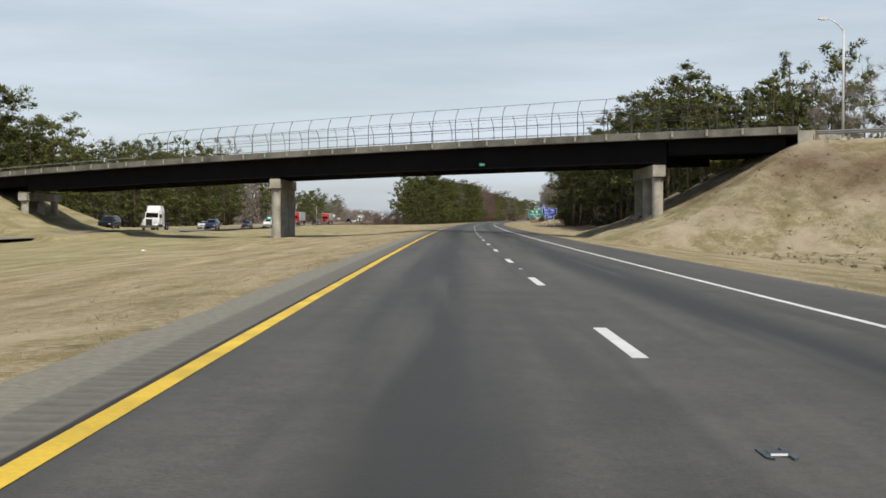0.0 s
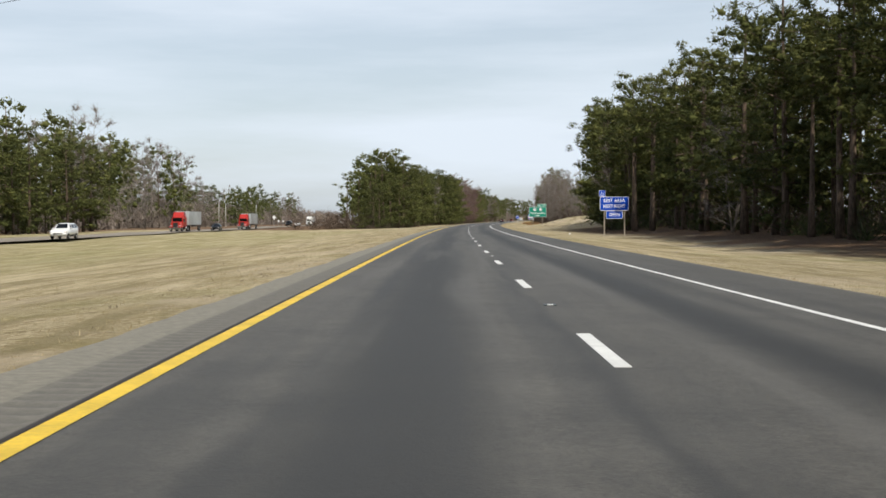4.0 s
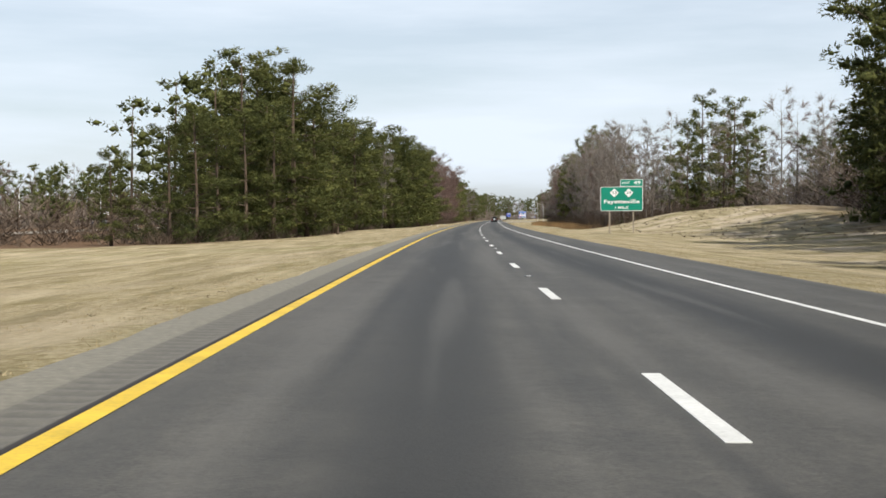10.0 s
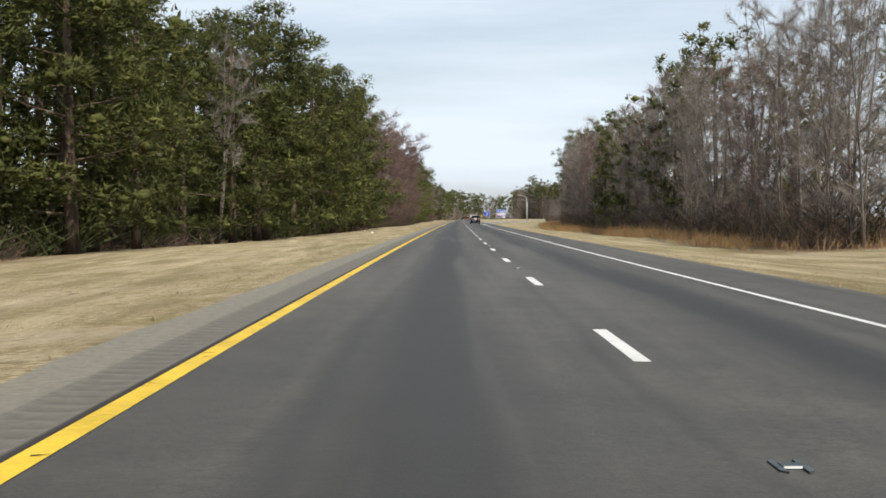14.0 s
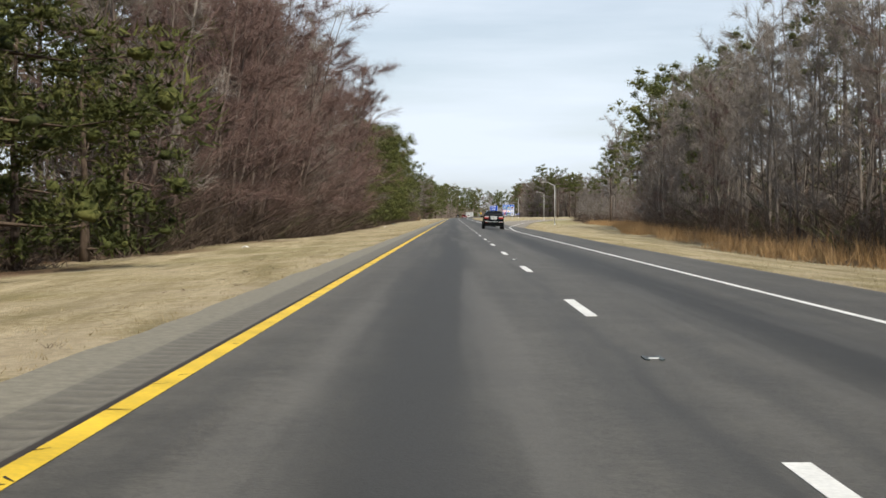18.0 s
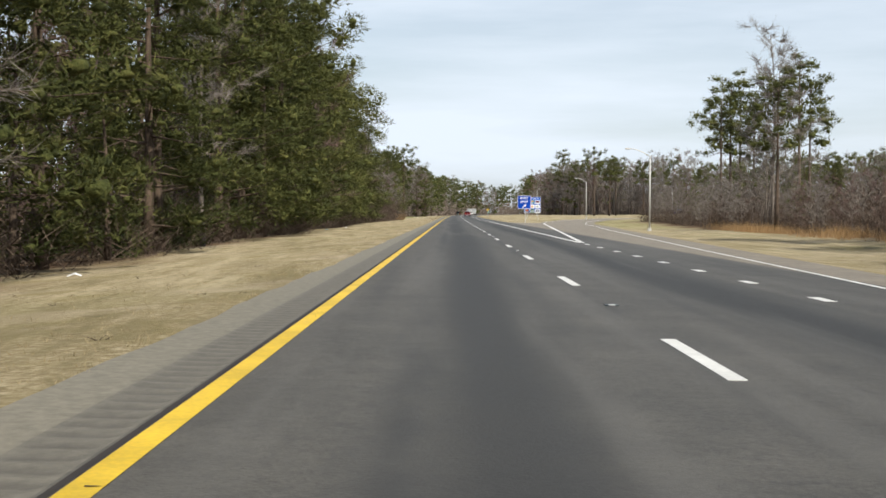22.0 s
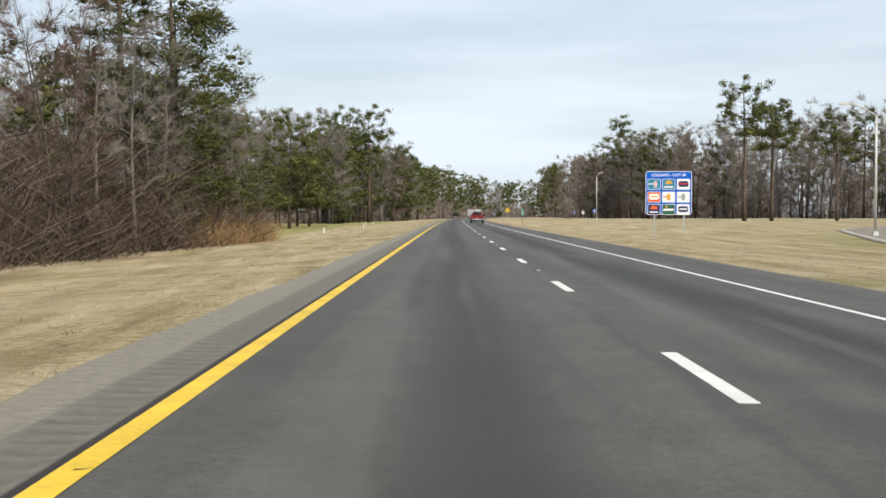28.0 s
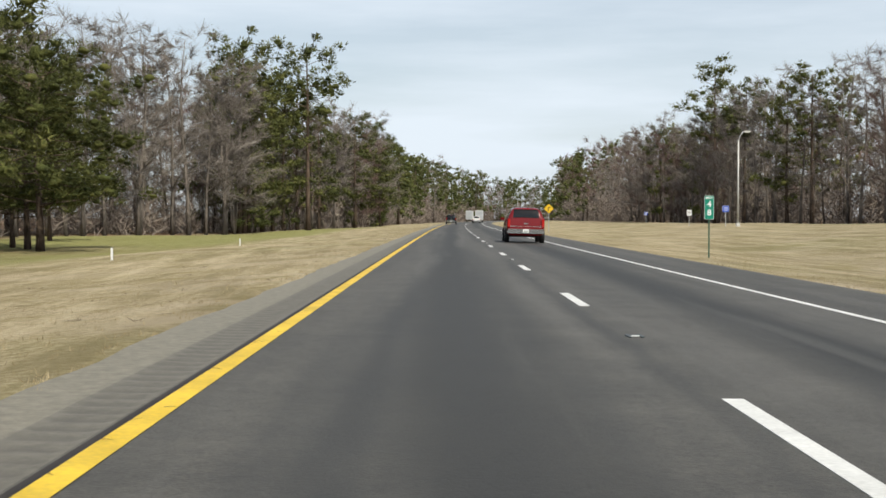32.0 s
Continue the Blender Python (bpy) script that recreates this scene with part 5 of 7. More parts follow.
def build_exit_sign():
    s, d = 492.0, 16.5
    g0 = float(gz(s, d))
    r = sign_root("exit_sign", "green exit sign on two grey posts", s, d)
    posts(r, (-1.4, 1.35), 4.6 - g0, s, d, M_WOODPOST, (0.16, 0.16))
    y = panel(r, 4.9, 2.82, 0, 3.45 - g0, M_SIGN_GREEN, 0.25, 0.055)
    lettering("Fayetteville", 0.62, M_SIGN_WHITE, r, 0.0, y, 3.12 - g0, 0.022, 1.08, 4.1)
    lettering("1  MILE", 0.40, M_SIGN_WHITE, r, 0.0, y, 2.42 - g0, 0.02, 1.05, 1.5)
    for x, num in ((-0.85, "53"), (0.82, "210")):
        g = Geo().prism([(x - 0.52, 4.15 - g0), (x, 3.63 - g0), (x + 0.52, 4.15 - g0), (x, 4.67 - g0)], 0.004, "y", y - 0.004)
        part("route_diamond", g, M_SIGN_WHITE, r, "white route diamond")
        lettering(num, 0.42, M_BLACK, r, x, y - 0.004, 4.15 - g0, 0.008, 1.0, 0.5 if num == "53" else 0.56)
    y = panel(r, 2.6, 0.82, 1.15, 5.30 - g0, M_SIGN_GREEN, 0.1, 0.045)
    lettering("EXIT", 0.36, M_SIGN_WHITE, r, 0.52, y, 5.29 - g0, 0.02, 1.1, 0.92)
    lettering("49", 0.56, M_SIGN_WHITE, r, 1.80, y, 5.30 - g0, 0.025, 1.05, 0.78)
    part("brace", Geo().box((0.6, 0.06, 5.0 - g0), (0.06, 0.05, 1.2)).box((1.9, 0.06, 5.0 - g0), (0.06, 0.05, 1.2)), M_ALU, r)


build_exit_sign()


def build_gore_sign():
    s, d = 965.3, 9.05
    g0 = float(gz(s, d))
    r = sign_root("rest_area_sign", "blue rest area arrow sign on one slim post", s, d)
    posts(r, (0.2,), 3.8 - g0, s, d, M_ALU, (0.09, 0.05))
    y = panel(r, 2.08, 2.05, 0, 2.98 - g0, M_SIGN_BLUE, 0.16, 0.05)
    lettering("REST", 0.44, M_SIGN_WHITE, r, 0, y, 3.60 - g0, 0.03, 1.12, 1.22)
    lettering("AREA", 0.44, M_SIGN_WHITE, r, 0, y, 3.04 - g0, 0.03, 1.12, 1.25)
    z = 2.42 - g0
    g = Geo().prism([(-0.33, z - 0.22), (-0.25, z - 0.33), (0.12, z - 0.07), (0.18, z - 0.18), (0.36, z + 0.20), (-0.06, z + 0.17), (0.02, z + 0.06)], 0.004, "y", y - 0.004)
    part("arrow", g, M_SIGN_WHITE, r, "white arrow")


build_gore_sign()


def build_logo_sign():
    s, d = 1096.0, 18.5
    g0 = float(gz(s, d))
    r = sign_root("lodging_sign", "blue lodging board with nine small emblems on two grey posts", s, d, -3.0)
    posts(r, (-1.3, 1.45), 3.0 - g0, s, d, M_ALU, (0.13, 0.10))
    y = panel(r, 4.3, 4.05, 0, 3.42 - g0, M_SIGN_AZURE, 0.18, 0.05)
    lettering("LODGING - EXIT 49", 0.36, M_SIGN_WHITE, r, 0, y, 5.07 - g0, 0.02, 1.1, 3.2)
    tiles = (("teal", "white", "white"), ("teal", "gold", "white"), ("white", "navy", "red"), ("orange", "white", "gold"), ("white", "gold", "orange"), ("white", "grey", "grey"), ("navy", "orange", "white"), ("green", "white", "gold"), ("white", "navy", "navy"))
    for k, (ground_c, mark, small) in enumerate(tiles):
        x, z = (-1.36, 0.0, 1.36)[k % 3], (4.22, 3.02, 1.86)[k // 3] - g0
        mats = {"white": M_SIGN_WHITE, **LOGO}
        t = plate("emblem", 1.2, 1.0, 0.06, M_SIGN_WHITE, r, x, y - 0.005, z, 0.005)
        plate("emblem_field", 1.12, 0.92, 0.05, mats[ground_c], t, x, y - 0.008, z, 0.003)
        if k in (0, 4, 5):
            plate("emblem_mark", 0.34, 0.62, 0.15, mats[mark], t, x + (0.12 if k == 0 else 0), y - 0.011, z, 0.003)
            plate("emblem_mark", 0.42, 0.10, 0.02, mats[small], t, x - 0.3, y - 0.011, z + 0.02, 0.003)
            if k == 0:
                plate("emblem_mark", 0.22, 0.50, 0.10, mats["red"], t, x + 0.12, y - 0.014, z, 0.003)
                plate("emblem_mark", 0.10, 0.30, 0.05, M_SIGN_WHITE, t, x + 0.12, y - 0.017, z, 0.003)
        elif k in (1, 6):
            g = Geo().prism([(x + 0.34 * math.cos(radians(a)), z + 0.02 + 0.34 * math.sin(radians(a))) for a in range(0, 181, 20)], 0.003, "y", y - 0.011)
            part("emblem_mark", g, mats[mark], t)
            plate("emblem_mark", 0.8, 0.13, 0.02, mats[small], t, x, y - 0.011, z - 0.25, 0.003)
        elif k == 7:
            plate("emblem_mark", 0.95, 0.2, 0.02, mats[mark], t, x, y - 0.011, z - 0.02, 0.003)
            plate("emblem_mark", 0.2, 0.2, 0.08, mats[small], t, x - 0.2, y - 0.011, z + 0.27, 0.003)
        else:
            plate("emblem_mark", 0.94, 0.55, 0.2, mats[mark], t, x, y - 0.011, z + 0.03, 0.003)
            plate("emblem_mark", 0.7, 0.14, 0.03, mats[small if small != mark else "white"], t, x, y - 0.014, z + 0.04, 0.003)


build_logo_sign()


def build_small_signs():
    # milepost
    s, d = 1167.0, 8.75
    g0 = float(gz(s, d))
    r = sign_root("milepost", "green milepost on a thin green post", s, d)
    part("post", Geo().box((0, 0.03, (2.0 - g0) / 2), (0.055, 0.03, 2.0 - g0)), M_GREENPOST, r)
    y = panel(r, 0.38, 0.97, 0, 1.70 - g0, M_SIGN_GREEN, 0.03, 0.012)
    lettering("MILE", 0.115, M_SIGN_WHITE, r, 0, y, 2.09 - g0, 0.02, 1.0, 0.27)
    lettering("4", 0.34, M_SIGN_WHITE, r, 0, y, 1.83 - g0, 0.02)
    lettering("8", 0.34, M_SIGN_WHITE, r, 0, y, 1.48 - g0, 0.02)
    # small blue and white plates on the rest area lawn
    for s, d, w, h, zc, mat in ((1258, 29.4, 0.75, 0.75, 2.35, M_SIGN_BLUE), (1276, 28.6, 0.6, 0.75, 2.0, M_SIGN_WHITE), (1140, 64.5, 1.0, 0.9, 2.2, M_SIGN_BLUE), (1178, 70, 0.9, 0.9, 2.0, M_SIGN_BLUE), (1330, 31, 0.6, 0.6, 2.1, M_SIGN_BLUE)):
        g0 = float(gz(s, d))
        r = sign_root("small_sign", "small blue sign on a post on the lawn" if mat is M_SIGN_BLUE else "small white sign on a post on the lawn", s, d)
        part("post", Geo().box((0, 0.03, (zc - g0) / 2), (0.07, 0.05, zc - g0 + 0.2)), M_ALU, r)
        y = panel(r, w, h, 0, zc - g0, mat, 0.04, 0.02)
        bars = Geo()
        for k in range(3):
            bars.box((0, y - 0.003, zc - g0 + 0.18 - 0.17 * k), (w * 0.6, 0.003, 0.06))
        part("text_bar", bars, M_SIGN_WHITE if mat is M_SIGN_BLUE else M_BLACK, r)
    # yellow warning diamond ahead, white diamond back across the median
    for s, d, half, zc, mat, lab in ((1276, 10.6, 0.62, 2.5, M_SIGN_YELLOW, "yellow warning diamond on a post"), (628, -86.4, 0.85, 2.9, M_SIGN_WHITE, "pale diamond sign seen from behind")):
        g0 = float(gz(s, d))
        r = sign_root("warning_sign", lab, s, d)
        part("post", Geo().box((0, 0.04, (zc - g0) / 2), (0.08, 0.06, zc - g0)), M_ALU, r)
        part("panel", Geo().prism([(-half, zc - g0), (0, zc - g0 - half), (half, zc - g0), (0, zc - g0 + half)], 0.012, "y", 0), mat, r)
        if mat is M_SIGN_YELLOW:
            part("symbol", Geo().box((-0.06, -0.004, zc - g0 - 0.05), (0.1, 0.004, 0.55)).box((0.12, -0.004, zc - g0 + 0.17), (0.28, 0.004, 0.1)), M_BLACK, r)
    for s, d in ((620, -83.0), (636, -60.5), (655, -88)):
        g0 = float(gz(s, d))
        r = sign_root("small_sign", "small white sign by the far carriageway", s, d)
        part("post", Geo().box((0, 0.03, 0.9), (0.07, 0.05, 1.8)), M_ALU, r)
        plate("panel", 0.6, 0.75, 0.04, M_SIGN_WHITE, r, 0, 0, 1.9)
    # plates on the overpass: one on the girder, one on the near column
    p = bridge_point(0.15, 0.84, deck_z(0.15) - 1.5)
    part("clearance_plate", Geo().box(p, (0.8, 0.03, 0.28)), M_SIGN_GREEN, bridge, "small green plate on the girder")
    part("clearance_plate", Geo().box((p.x, p.y - 0.02, p.z), (0.5, 0.012, 0.06)), M_SIGN_WHITE, bridge, "illegible lettering as a pale bar")
    p = bent_point(-20.6, 0.55, 1.35)
    part("number_plate", Geo().box(p, (0.85, 0.03, 0.42)), M_SIGN_GREEN, bridge, "small green plate beside the pier")
    part("number_plate", Geo().box((p.x, p.y - 0.02, p.z), (0.55, 0.012, 0.16)), M_SIGN_WHITE, bridge, "illegible lettering as a pale bar")
    part("plate_post", Geo().box((p.x, p.y + 0.03, 0.3), (0.06, 0.04, 2.2)), M_ALU, bridge)


build_small_signs()


def street_lamp(s, d, height, arm, label="tall pale street lamp with a curved arm", base=None):
    """A lamp with a bowed arm; arm < 0 reaches to the left."""
    r = thing("street_lamp", label, "street lamp", place(s, d, base), "street lamps")
    h = height - 0.9
    part("pole", Geo().tube([(0, 0, 0.35), (0, 0, h * 0.5), (0, 0, h)], [0.11, 0.09, 0.07], 12), M_POLE, r, "", True)
    part("base", Geo().box((0, 0, 0.1), (0.42, 0.42, 0.5)), M_POLE, r, "", False, 0.02)
    pts = [(arm * k, 0, h - 0.05 + 0.95 * math.sin(k * math.pi / 2)) for k in (0.0, 0.2, 0.45, 0.75, 1.0)]
    part("arm", Geo().tube(pts, [0.05] * 5, 8), M_POLE, r, "", True)
    hd = Geo().prism([(0, -0.07), (0.18, -0.1), (0.62, -0.08), (0.72, 0.0), (0.6, 0.07), (0.1, 0.09), (-0.02, 0.03)], 0.28, "y", -0.14)
    sg = 1 if arm > 0 else -1
    head = part("lamp_head", hd, M_POLE, r, "", False, 0, Matrix.Translation((arm * 0.97, 0, h + 0.9)) @ Matrix.Diagonal((sg, 1, 1, 1)))
    part("lens", Geo().box((0.36, 0, -0.1), (0.36, 0.2, 0.05)), M_LENS, head)
    return r


street_lamp(924, 22.1, 10.1, -2.5)
street_lamp(1073.5, 30.2, 10.0, -2.2)
street_lamp(1135, 61.7, 9.6, -2.0)
street_lamp(1250.5, 29.1, 10.2, 0.6)
street_lamp(1185, 95, 9.5, -2.0)
street_lamp(623.5, -104.9, 9.6, 2.0)
street_lamp(685, -106, 9.9, -2.0)
street_lamp(907, -135, 11.5, 2.0)
street_lamp(560, -92, 9.6, 2.0)
street_lamp(98.0, 28.2, 9.6, -1.3)


def build_wires():
    """Overhead lines crossing beyond the overpass, on timber poles."""
    r = thing("overhead_lines", "thin overhead power lines between two timber poles", "power lines")
    ends = ((238.0, -78.0), (118.0, 72.0))
    for s, d in ends:
        b = on(s, d, float(gz(s, d)))
        part("pole", Geo().tube([(b.x, b.y, b.z - 0.5), (b.x, b.y, 15.5)], [0.17, 0.12], 10), M_WOODPOST, r)
        part("crossarm", Geo().box((b.x, b.y, 14.9), (2.6, 0.12, 0.14)), M_WOODPOST, r)
    for off, z in ((-1.1, 15.0), (0.0, 15.7), (1.1, 15.0), (0.2, 12.6)):
        a, b = on(ends[0][0], ends[0][1], z), on(ends[1][0], ends[1][1], z)
        pts = []
        for k in range(25):
            u = k / 24
            p = a.lerp(b, u)
            pts.append((p.x + off, p.y, p.z - 2.2 * 4 * u * (1 - u) * 0.5))
        part("wire", Geo().tube(pts, [0.012] * 25, 4), M_BLACK, r)


build_wires()


def build_guardrail():
    """Guard rail on top of the embankment, leading to the overpass."""
    r = thing("guard_rail", "grey steel guard rail with timber posts on the embankment", "guard rail")
    pts = []
    for k in range(9):
        d = 25.2 + k * 2.0
        p = bridge_point(d, 0.1, 0)
        z = 7.15
        pts.append(Vector((p.x, p.y, z)))
        part("post", Geo().box((p.x, p.y + 0.1, z + 0.2), (0.16, 0.18, 1.1)), M_WOODPOST, r)
    rail = Geo()
    for a, b in zip(pts[:-1], pts[1:]):
        rail.quad(a + Vector((0, -0.03, 0.42)), b + Vector((0, -0.03, 0.42)), b + Vector((0, -0.09, 0.52)), a + Vector((0, -0.09, 0.52)))
        rail.quad(a + Vector((0, -0.09, 0.52)), b + Vector((0, -0.09, 0.52)), b + Vector((0, -0.03, 0.58)), a + Vector((0, -0.03, 0.58)))
        rail.quad(a + Vector((0, -0.03, 0.58)), b + Vector((0, -0.03, 0.58)), b + Vector((0, -0.09, 0.66)), a + Vector((0, -0.09, 0.66)))
        rail.quad(a + Vector((0, -0.09, 0.66)), b + Vector((0, -0.09, 0.66)), b + Vector((0, -0.03, 0.74)), a + Vector((0, -0.03, 0.74)))
    part("rail", rail, M_GALV, r)
    # slim marker posts on the slope
    for s, d in ((78, 27.0), (70, 27.6), (66, 29.5)):
        t = thing("marker_post", "slim grey marker post on the grass slope", "post", place(s, d))
        part("post_body", Geo().box((0, 0, 0.55), (0.07, 0.07, 1.5)), M_GALV, t)


build_guardrail()


def build_markers():
    """Steel reflector castings let into the lane line between dashes."""
    g = Geo()
    g.prism([(-0.085, -0.12), (-0.05, -0.16), (-0.05, 0.16), (-0.085, 0.12)], 0.012, "z", 0.001)
    g.prism([(0.05, -0.16), (0.085, -0.12), (0.085, 0.12), (0.05, 0.16)], 0.012, "z", 0.001)
    g.prism([(-0.05, -0.05), (0.05, -0.05), (0.05, 0.05), (-0.05, 0.05)], 0.016, "z", 0.001)
    me = fixed(g.mesh("lane_marker", M_CASTING))
    lens = fixed(Geo().box((0, -0.052, 0.012), (0.09, 0.004, 0.012)).mesh("reflector", M_LENS))
    for k in range(62):
        ob = new("lane_marker", me)
        ob.parent = road
        ob.matrix_basis = place(7.62 + k * 24.384, 0.02, -CROSSFALL * 0.02)
        lo = new("reflector", lens)
        lo.parent = ob


build_markers()

# ---- vehicles ----
def paint(name, color, rough=0.3, metal=0.0, coat=0.5, spec=0.4):
    m, nt, b = material(name, rough, metal, spec)
    b.inputs["Coat Weight"].default_value = coat
    b.inputs["Coat Roughness"].default_value = 0.05
    dust = noise_node(nt, 3.0, 5)
    nt.links.new(ramp_node(nt, dust, ((0.35, color), (0.8, tuple(c * 0.85 + 0.003 for c in color)))), b.inputs["Base Color"])
    return m


M_CAR_BLACK = paint("black_green_car_paint", (0.0025, 0.004, 0.0048), 0.16, 0.0, 0.22, 0.15)
M_CAR_RED = paint("red_car_paint", (0.16, 0.007, 0.009), 0.25, 0.0, 0.35, 0.25)
M_CAR_WHITE = paint("white_car_paint", (0.75, 0.75, 0.74))
M_CAR_BLUE = paint("dark_blue_car_paint", (0.010, 0.018, 0.05))
M_TRUCK_RED = paint("red_truck_paint", (0.42, 0.025, 0.018))
M_GLASS = simple("dark_tinted_glass", (0.006, 0.007, 0.008), 0.06, 0, 0.1, 2.0)
M_TYRE = simple("tyre_rubber", (0.014, 0.014, 0.014), 0.85, 0, 0.3, 6.0)
M_RIM = simple("alloy_rim", (0.45, 0.45, 0.46), 0.3, 0.9, 0.1, 5.0)
M_CHROME = simple("chrome_trim", (0.75, 0.75, 0.76), 0.12, 1.0, 0.05, 5.0)
# silver and chrome trim; the pale base stands in for reflected sky
M_BRIGHT = simple("sky_pale_trim", (0.80, 0.80, 0.81), 0.32, 0.5, 0.06, 5.0)
M_PLASTIC = simple("black_plastic_trim", (0.014, 0.014, 0.015), 0.6, 0, 0.2, 6.0)
M_REDLENS = simple("red_lamp_lens", (0.42, 0.014, 0.012), 0.15, 0, 0.15, 9.0)
M_DIMLENS = simple("dim_lamp_lens", (0.55, 0.13, 0.12), 0.12, 0.2, 0.12, 9.0)
M_CLEARLENS = simple("clear_lamp_lens", (0.62, 0.58, 0.58), 0.12, 0.2, 0.12, 9.0)
M_TRAILER = simple("ribbed_trailer_aluminium", (0.55, 0.57, 0.58), 0.4, 0.5, 0.2, 1.0)


def lathe_x(profile, n=20, at=(0, 0, 0)):
    """Revolves (x, r) about the x axis."""
    g = Geo()
    rows = []
    for k in range(n + 1):
        a = 2 * math.pi * k / n
        rows.append([(at[0] + x, at[1] + r * math.cos(a), at[2] + r * math.sin(a)) for x, r in profile])
    return g.grid(rows)


def wheel(parent, x, y, r, w, side):
    """A tyre with its rim; side +1 faces right."""
    z = r
    h = w / 2
    prof = [(-h * 0.8, r * 0.62), (-h, r * 0.72), (-h, r * 0.9), (-h * 0.8, r * 0.985), (0, r), (h * 0.8, r * 0.985), (h, r * 0.9), (h, r * 0.72), (h * 0.8, r * 0.62)]
    hub = new("wheel")
    hub.parent = parent
    hub.matrix_basis = Matrix.Translation((x, y, z))
    part("tyre", lathe_x(prof, 22), M_TYRE, hub, "", True)
    g = lathe_x([(side * h * 0.35, 0.02), (side * h * 0.4, r * 0.5), (side * h * 0.78, r * 0.60), (side * h * 0.85, r * 0.66)], 20)
    for k in range(5):
        a = 2 * math.pi * k / 5
        m = Matrix.Rotation(a, 4, "X")
        g.box((0, 0, 0), (0.035, 0.06, r * 0.58), m @ Matrix.Translation((side * h * 0.75, 0, r * 0.31)))
    g.box((side * h * 0.7, 0, 0), (0.05, r * 0.26, r * 0.26))
    part("rim", g, M_RIM, hub)
    return hub


def section(st):
    y, zb, zl, zt, wb, wt = st
    half = [(wb * 0.80, zb), (wb * 0.97, zb + 0.10), (wb, (zb + zl) / 2), (wb * 0.985, zl), (wt + (wb - wt) * 0.12, zt - (zt - zl) * 0.14), (wt * 0.86, zt - 0.008), (wt * 0.4, zt + 0.012)]
    return [(-x, y, z) for x, z in half] + [(x, y, z) for x, z in half[::-1]]


def station_at(table, y):
    ys = [t[0] for t in table]
    return tuple([y] + [float(np.interp(y, ys, [t[k] for t in table])) for k in range(1, 6)])


def body_mesh(table):
    g = Geo()
    rows = [section(t) for t in table]
    g.grid(rows)
    n = len(rows[0])
    for r0, rev in ((0, False), (len(rows) - 1, True)):
        f = tuple(range(r0 * n, r0 * n + n))
        g.f.append(f[::-1] if rev else f)
    # closed underneath
    for i in range(len(rows) - 1):
        g.f.append((i * n, (i + 1) * n, (i + 1) * n + n - 1, i * n + n - 1))
    return g


def side_glass(table, y0, y1, lo, hi, side, slant0=0.0, slant1=0.0):
    """A side window between belt and roof; slants lean its ends."""
    rows = []
    for k in range(6):
        f = k / 5
        row = []
        for u in (lo, (lo + hi) / 2, hi):
            y = (y0 + slant0 * u) * (1 - f) + (y1 + slant1 * u) * f
            _, zb, zl, zt, wb, wt = station_at(table, y)
            x0, z0 = wb * 0.985, zl
            x1, z1 = wt + (wb - wt) * 0.12, zt - (zt - zl) * 0.14
            row.append((side * (x0 + (x1 - x0) * u + 0.012), y, z0 + (z1 - z0) * u + 0.004))
        rows.append(row)
    return Geo().grid(rows)


SUV = [(0.00, 0.42, 0.76, 0.79, 0.80, 0.74), (0.04, 0.36, 0.98, 1.02, 0.93, 0.86), (0.10, 0.33, 1.32, 1.37, 0.955, 0.83), (0.25, 0.31, 1.33, 1.56, 0.97, 0.76), (0.42, 0.30, 1.33, 1.745, 0.985, 0.69), (0.60, 0.30, 1.32, 1.775, 0.99, 0.68),
       (1.3, 0.28, 1.27, 1.80, 1.0, 0.69), (2.4, 0.27, 1.20, 1.79, 1.0, 0.68), (3.05, 0.27, 1.15, 1.70, 1.0, 0.65), (3.85, 0.27, 1.08, 1.15, 0.99, 0.80), (4.6, 0.28, 0.98, 1.02, 0.96, 0.78), (4.95, 0.32, 0.80, 0.86, 0.88, 0.70), (5.1, 0.40, 0.60, 0.66, 0.75, 0.60)]
WAGON = [(0.00, 0.50, 0.74, 0.77, 0.86, 0.82), (0.05, 0.42, 1.0, 1.04, 0.96, 0.90), (0.08, 0.40, 1.26, 1.30, 0.98, 0.84), (0.16, 0.38, 1.28, 1.62, 0.99, 0.75), (0.28, 0.37, 1.28, 1.80, 1.0, 0.70), (0.6, 0.36, 1.26, 1.86, 1.0, 0.70),
         (2.0, 0.35, 1.22, 1.88, 1.0, 0.70), (3.1, 0.35, 1.18, 1.82, 1.0, 0.67), (3.85, 0.35, 1.13, 1.20, 0.99, 0.84), (5.0, 0.36, 1.05, 1.10, 0.97, 0.82), (5.3, 0.40, 0.82, 0.86, 0.92, 0.76), (5.4, 0.45, 0.62, 0.68, 0.82, 0.68)]
SEDAN = [(0.00, 0.40, 0.62, 0.66, 0.72, 0.64), (0.08, 0.30, 0.90, 0.95, 0.86, 0.74), (0.7, 0.25, 0.98, 1.03, 0.90, 0.70), (1.35, 0.24, 0.97, 1.38, 0.91, 0.56), (1.9, 0.24, 0.95, 1.45, 0.91, 0.55), (2.6, 0.24, 0.93, 1.42, 0.91, 0.55),
         (3.4, 0.24, 0.91, 0.98, 0.90, 0.70), (4.3, 0.25, 0.76, 0.80, 0.86, 0.66), (4.7, 0.34, 0.55, 0.60, 0.70, 0.56)]


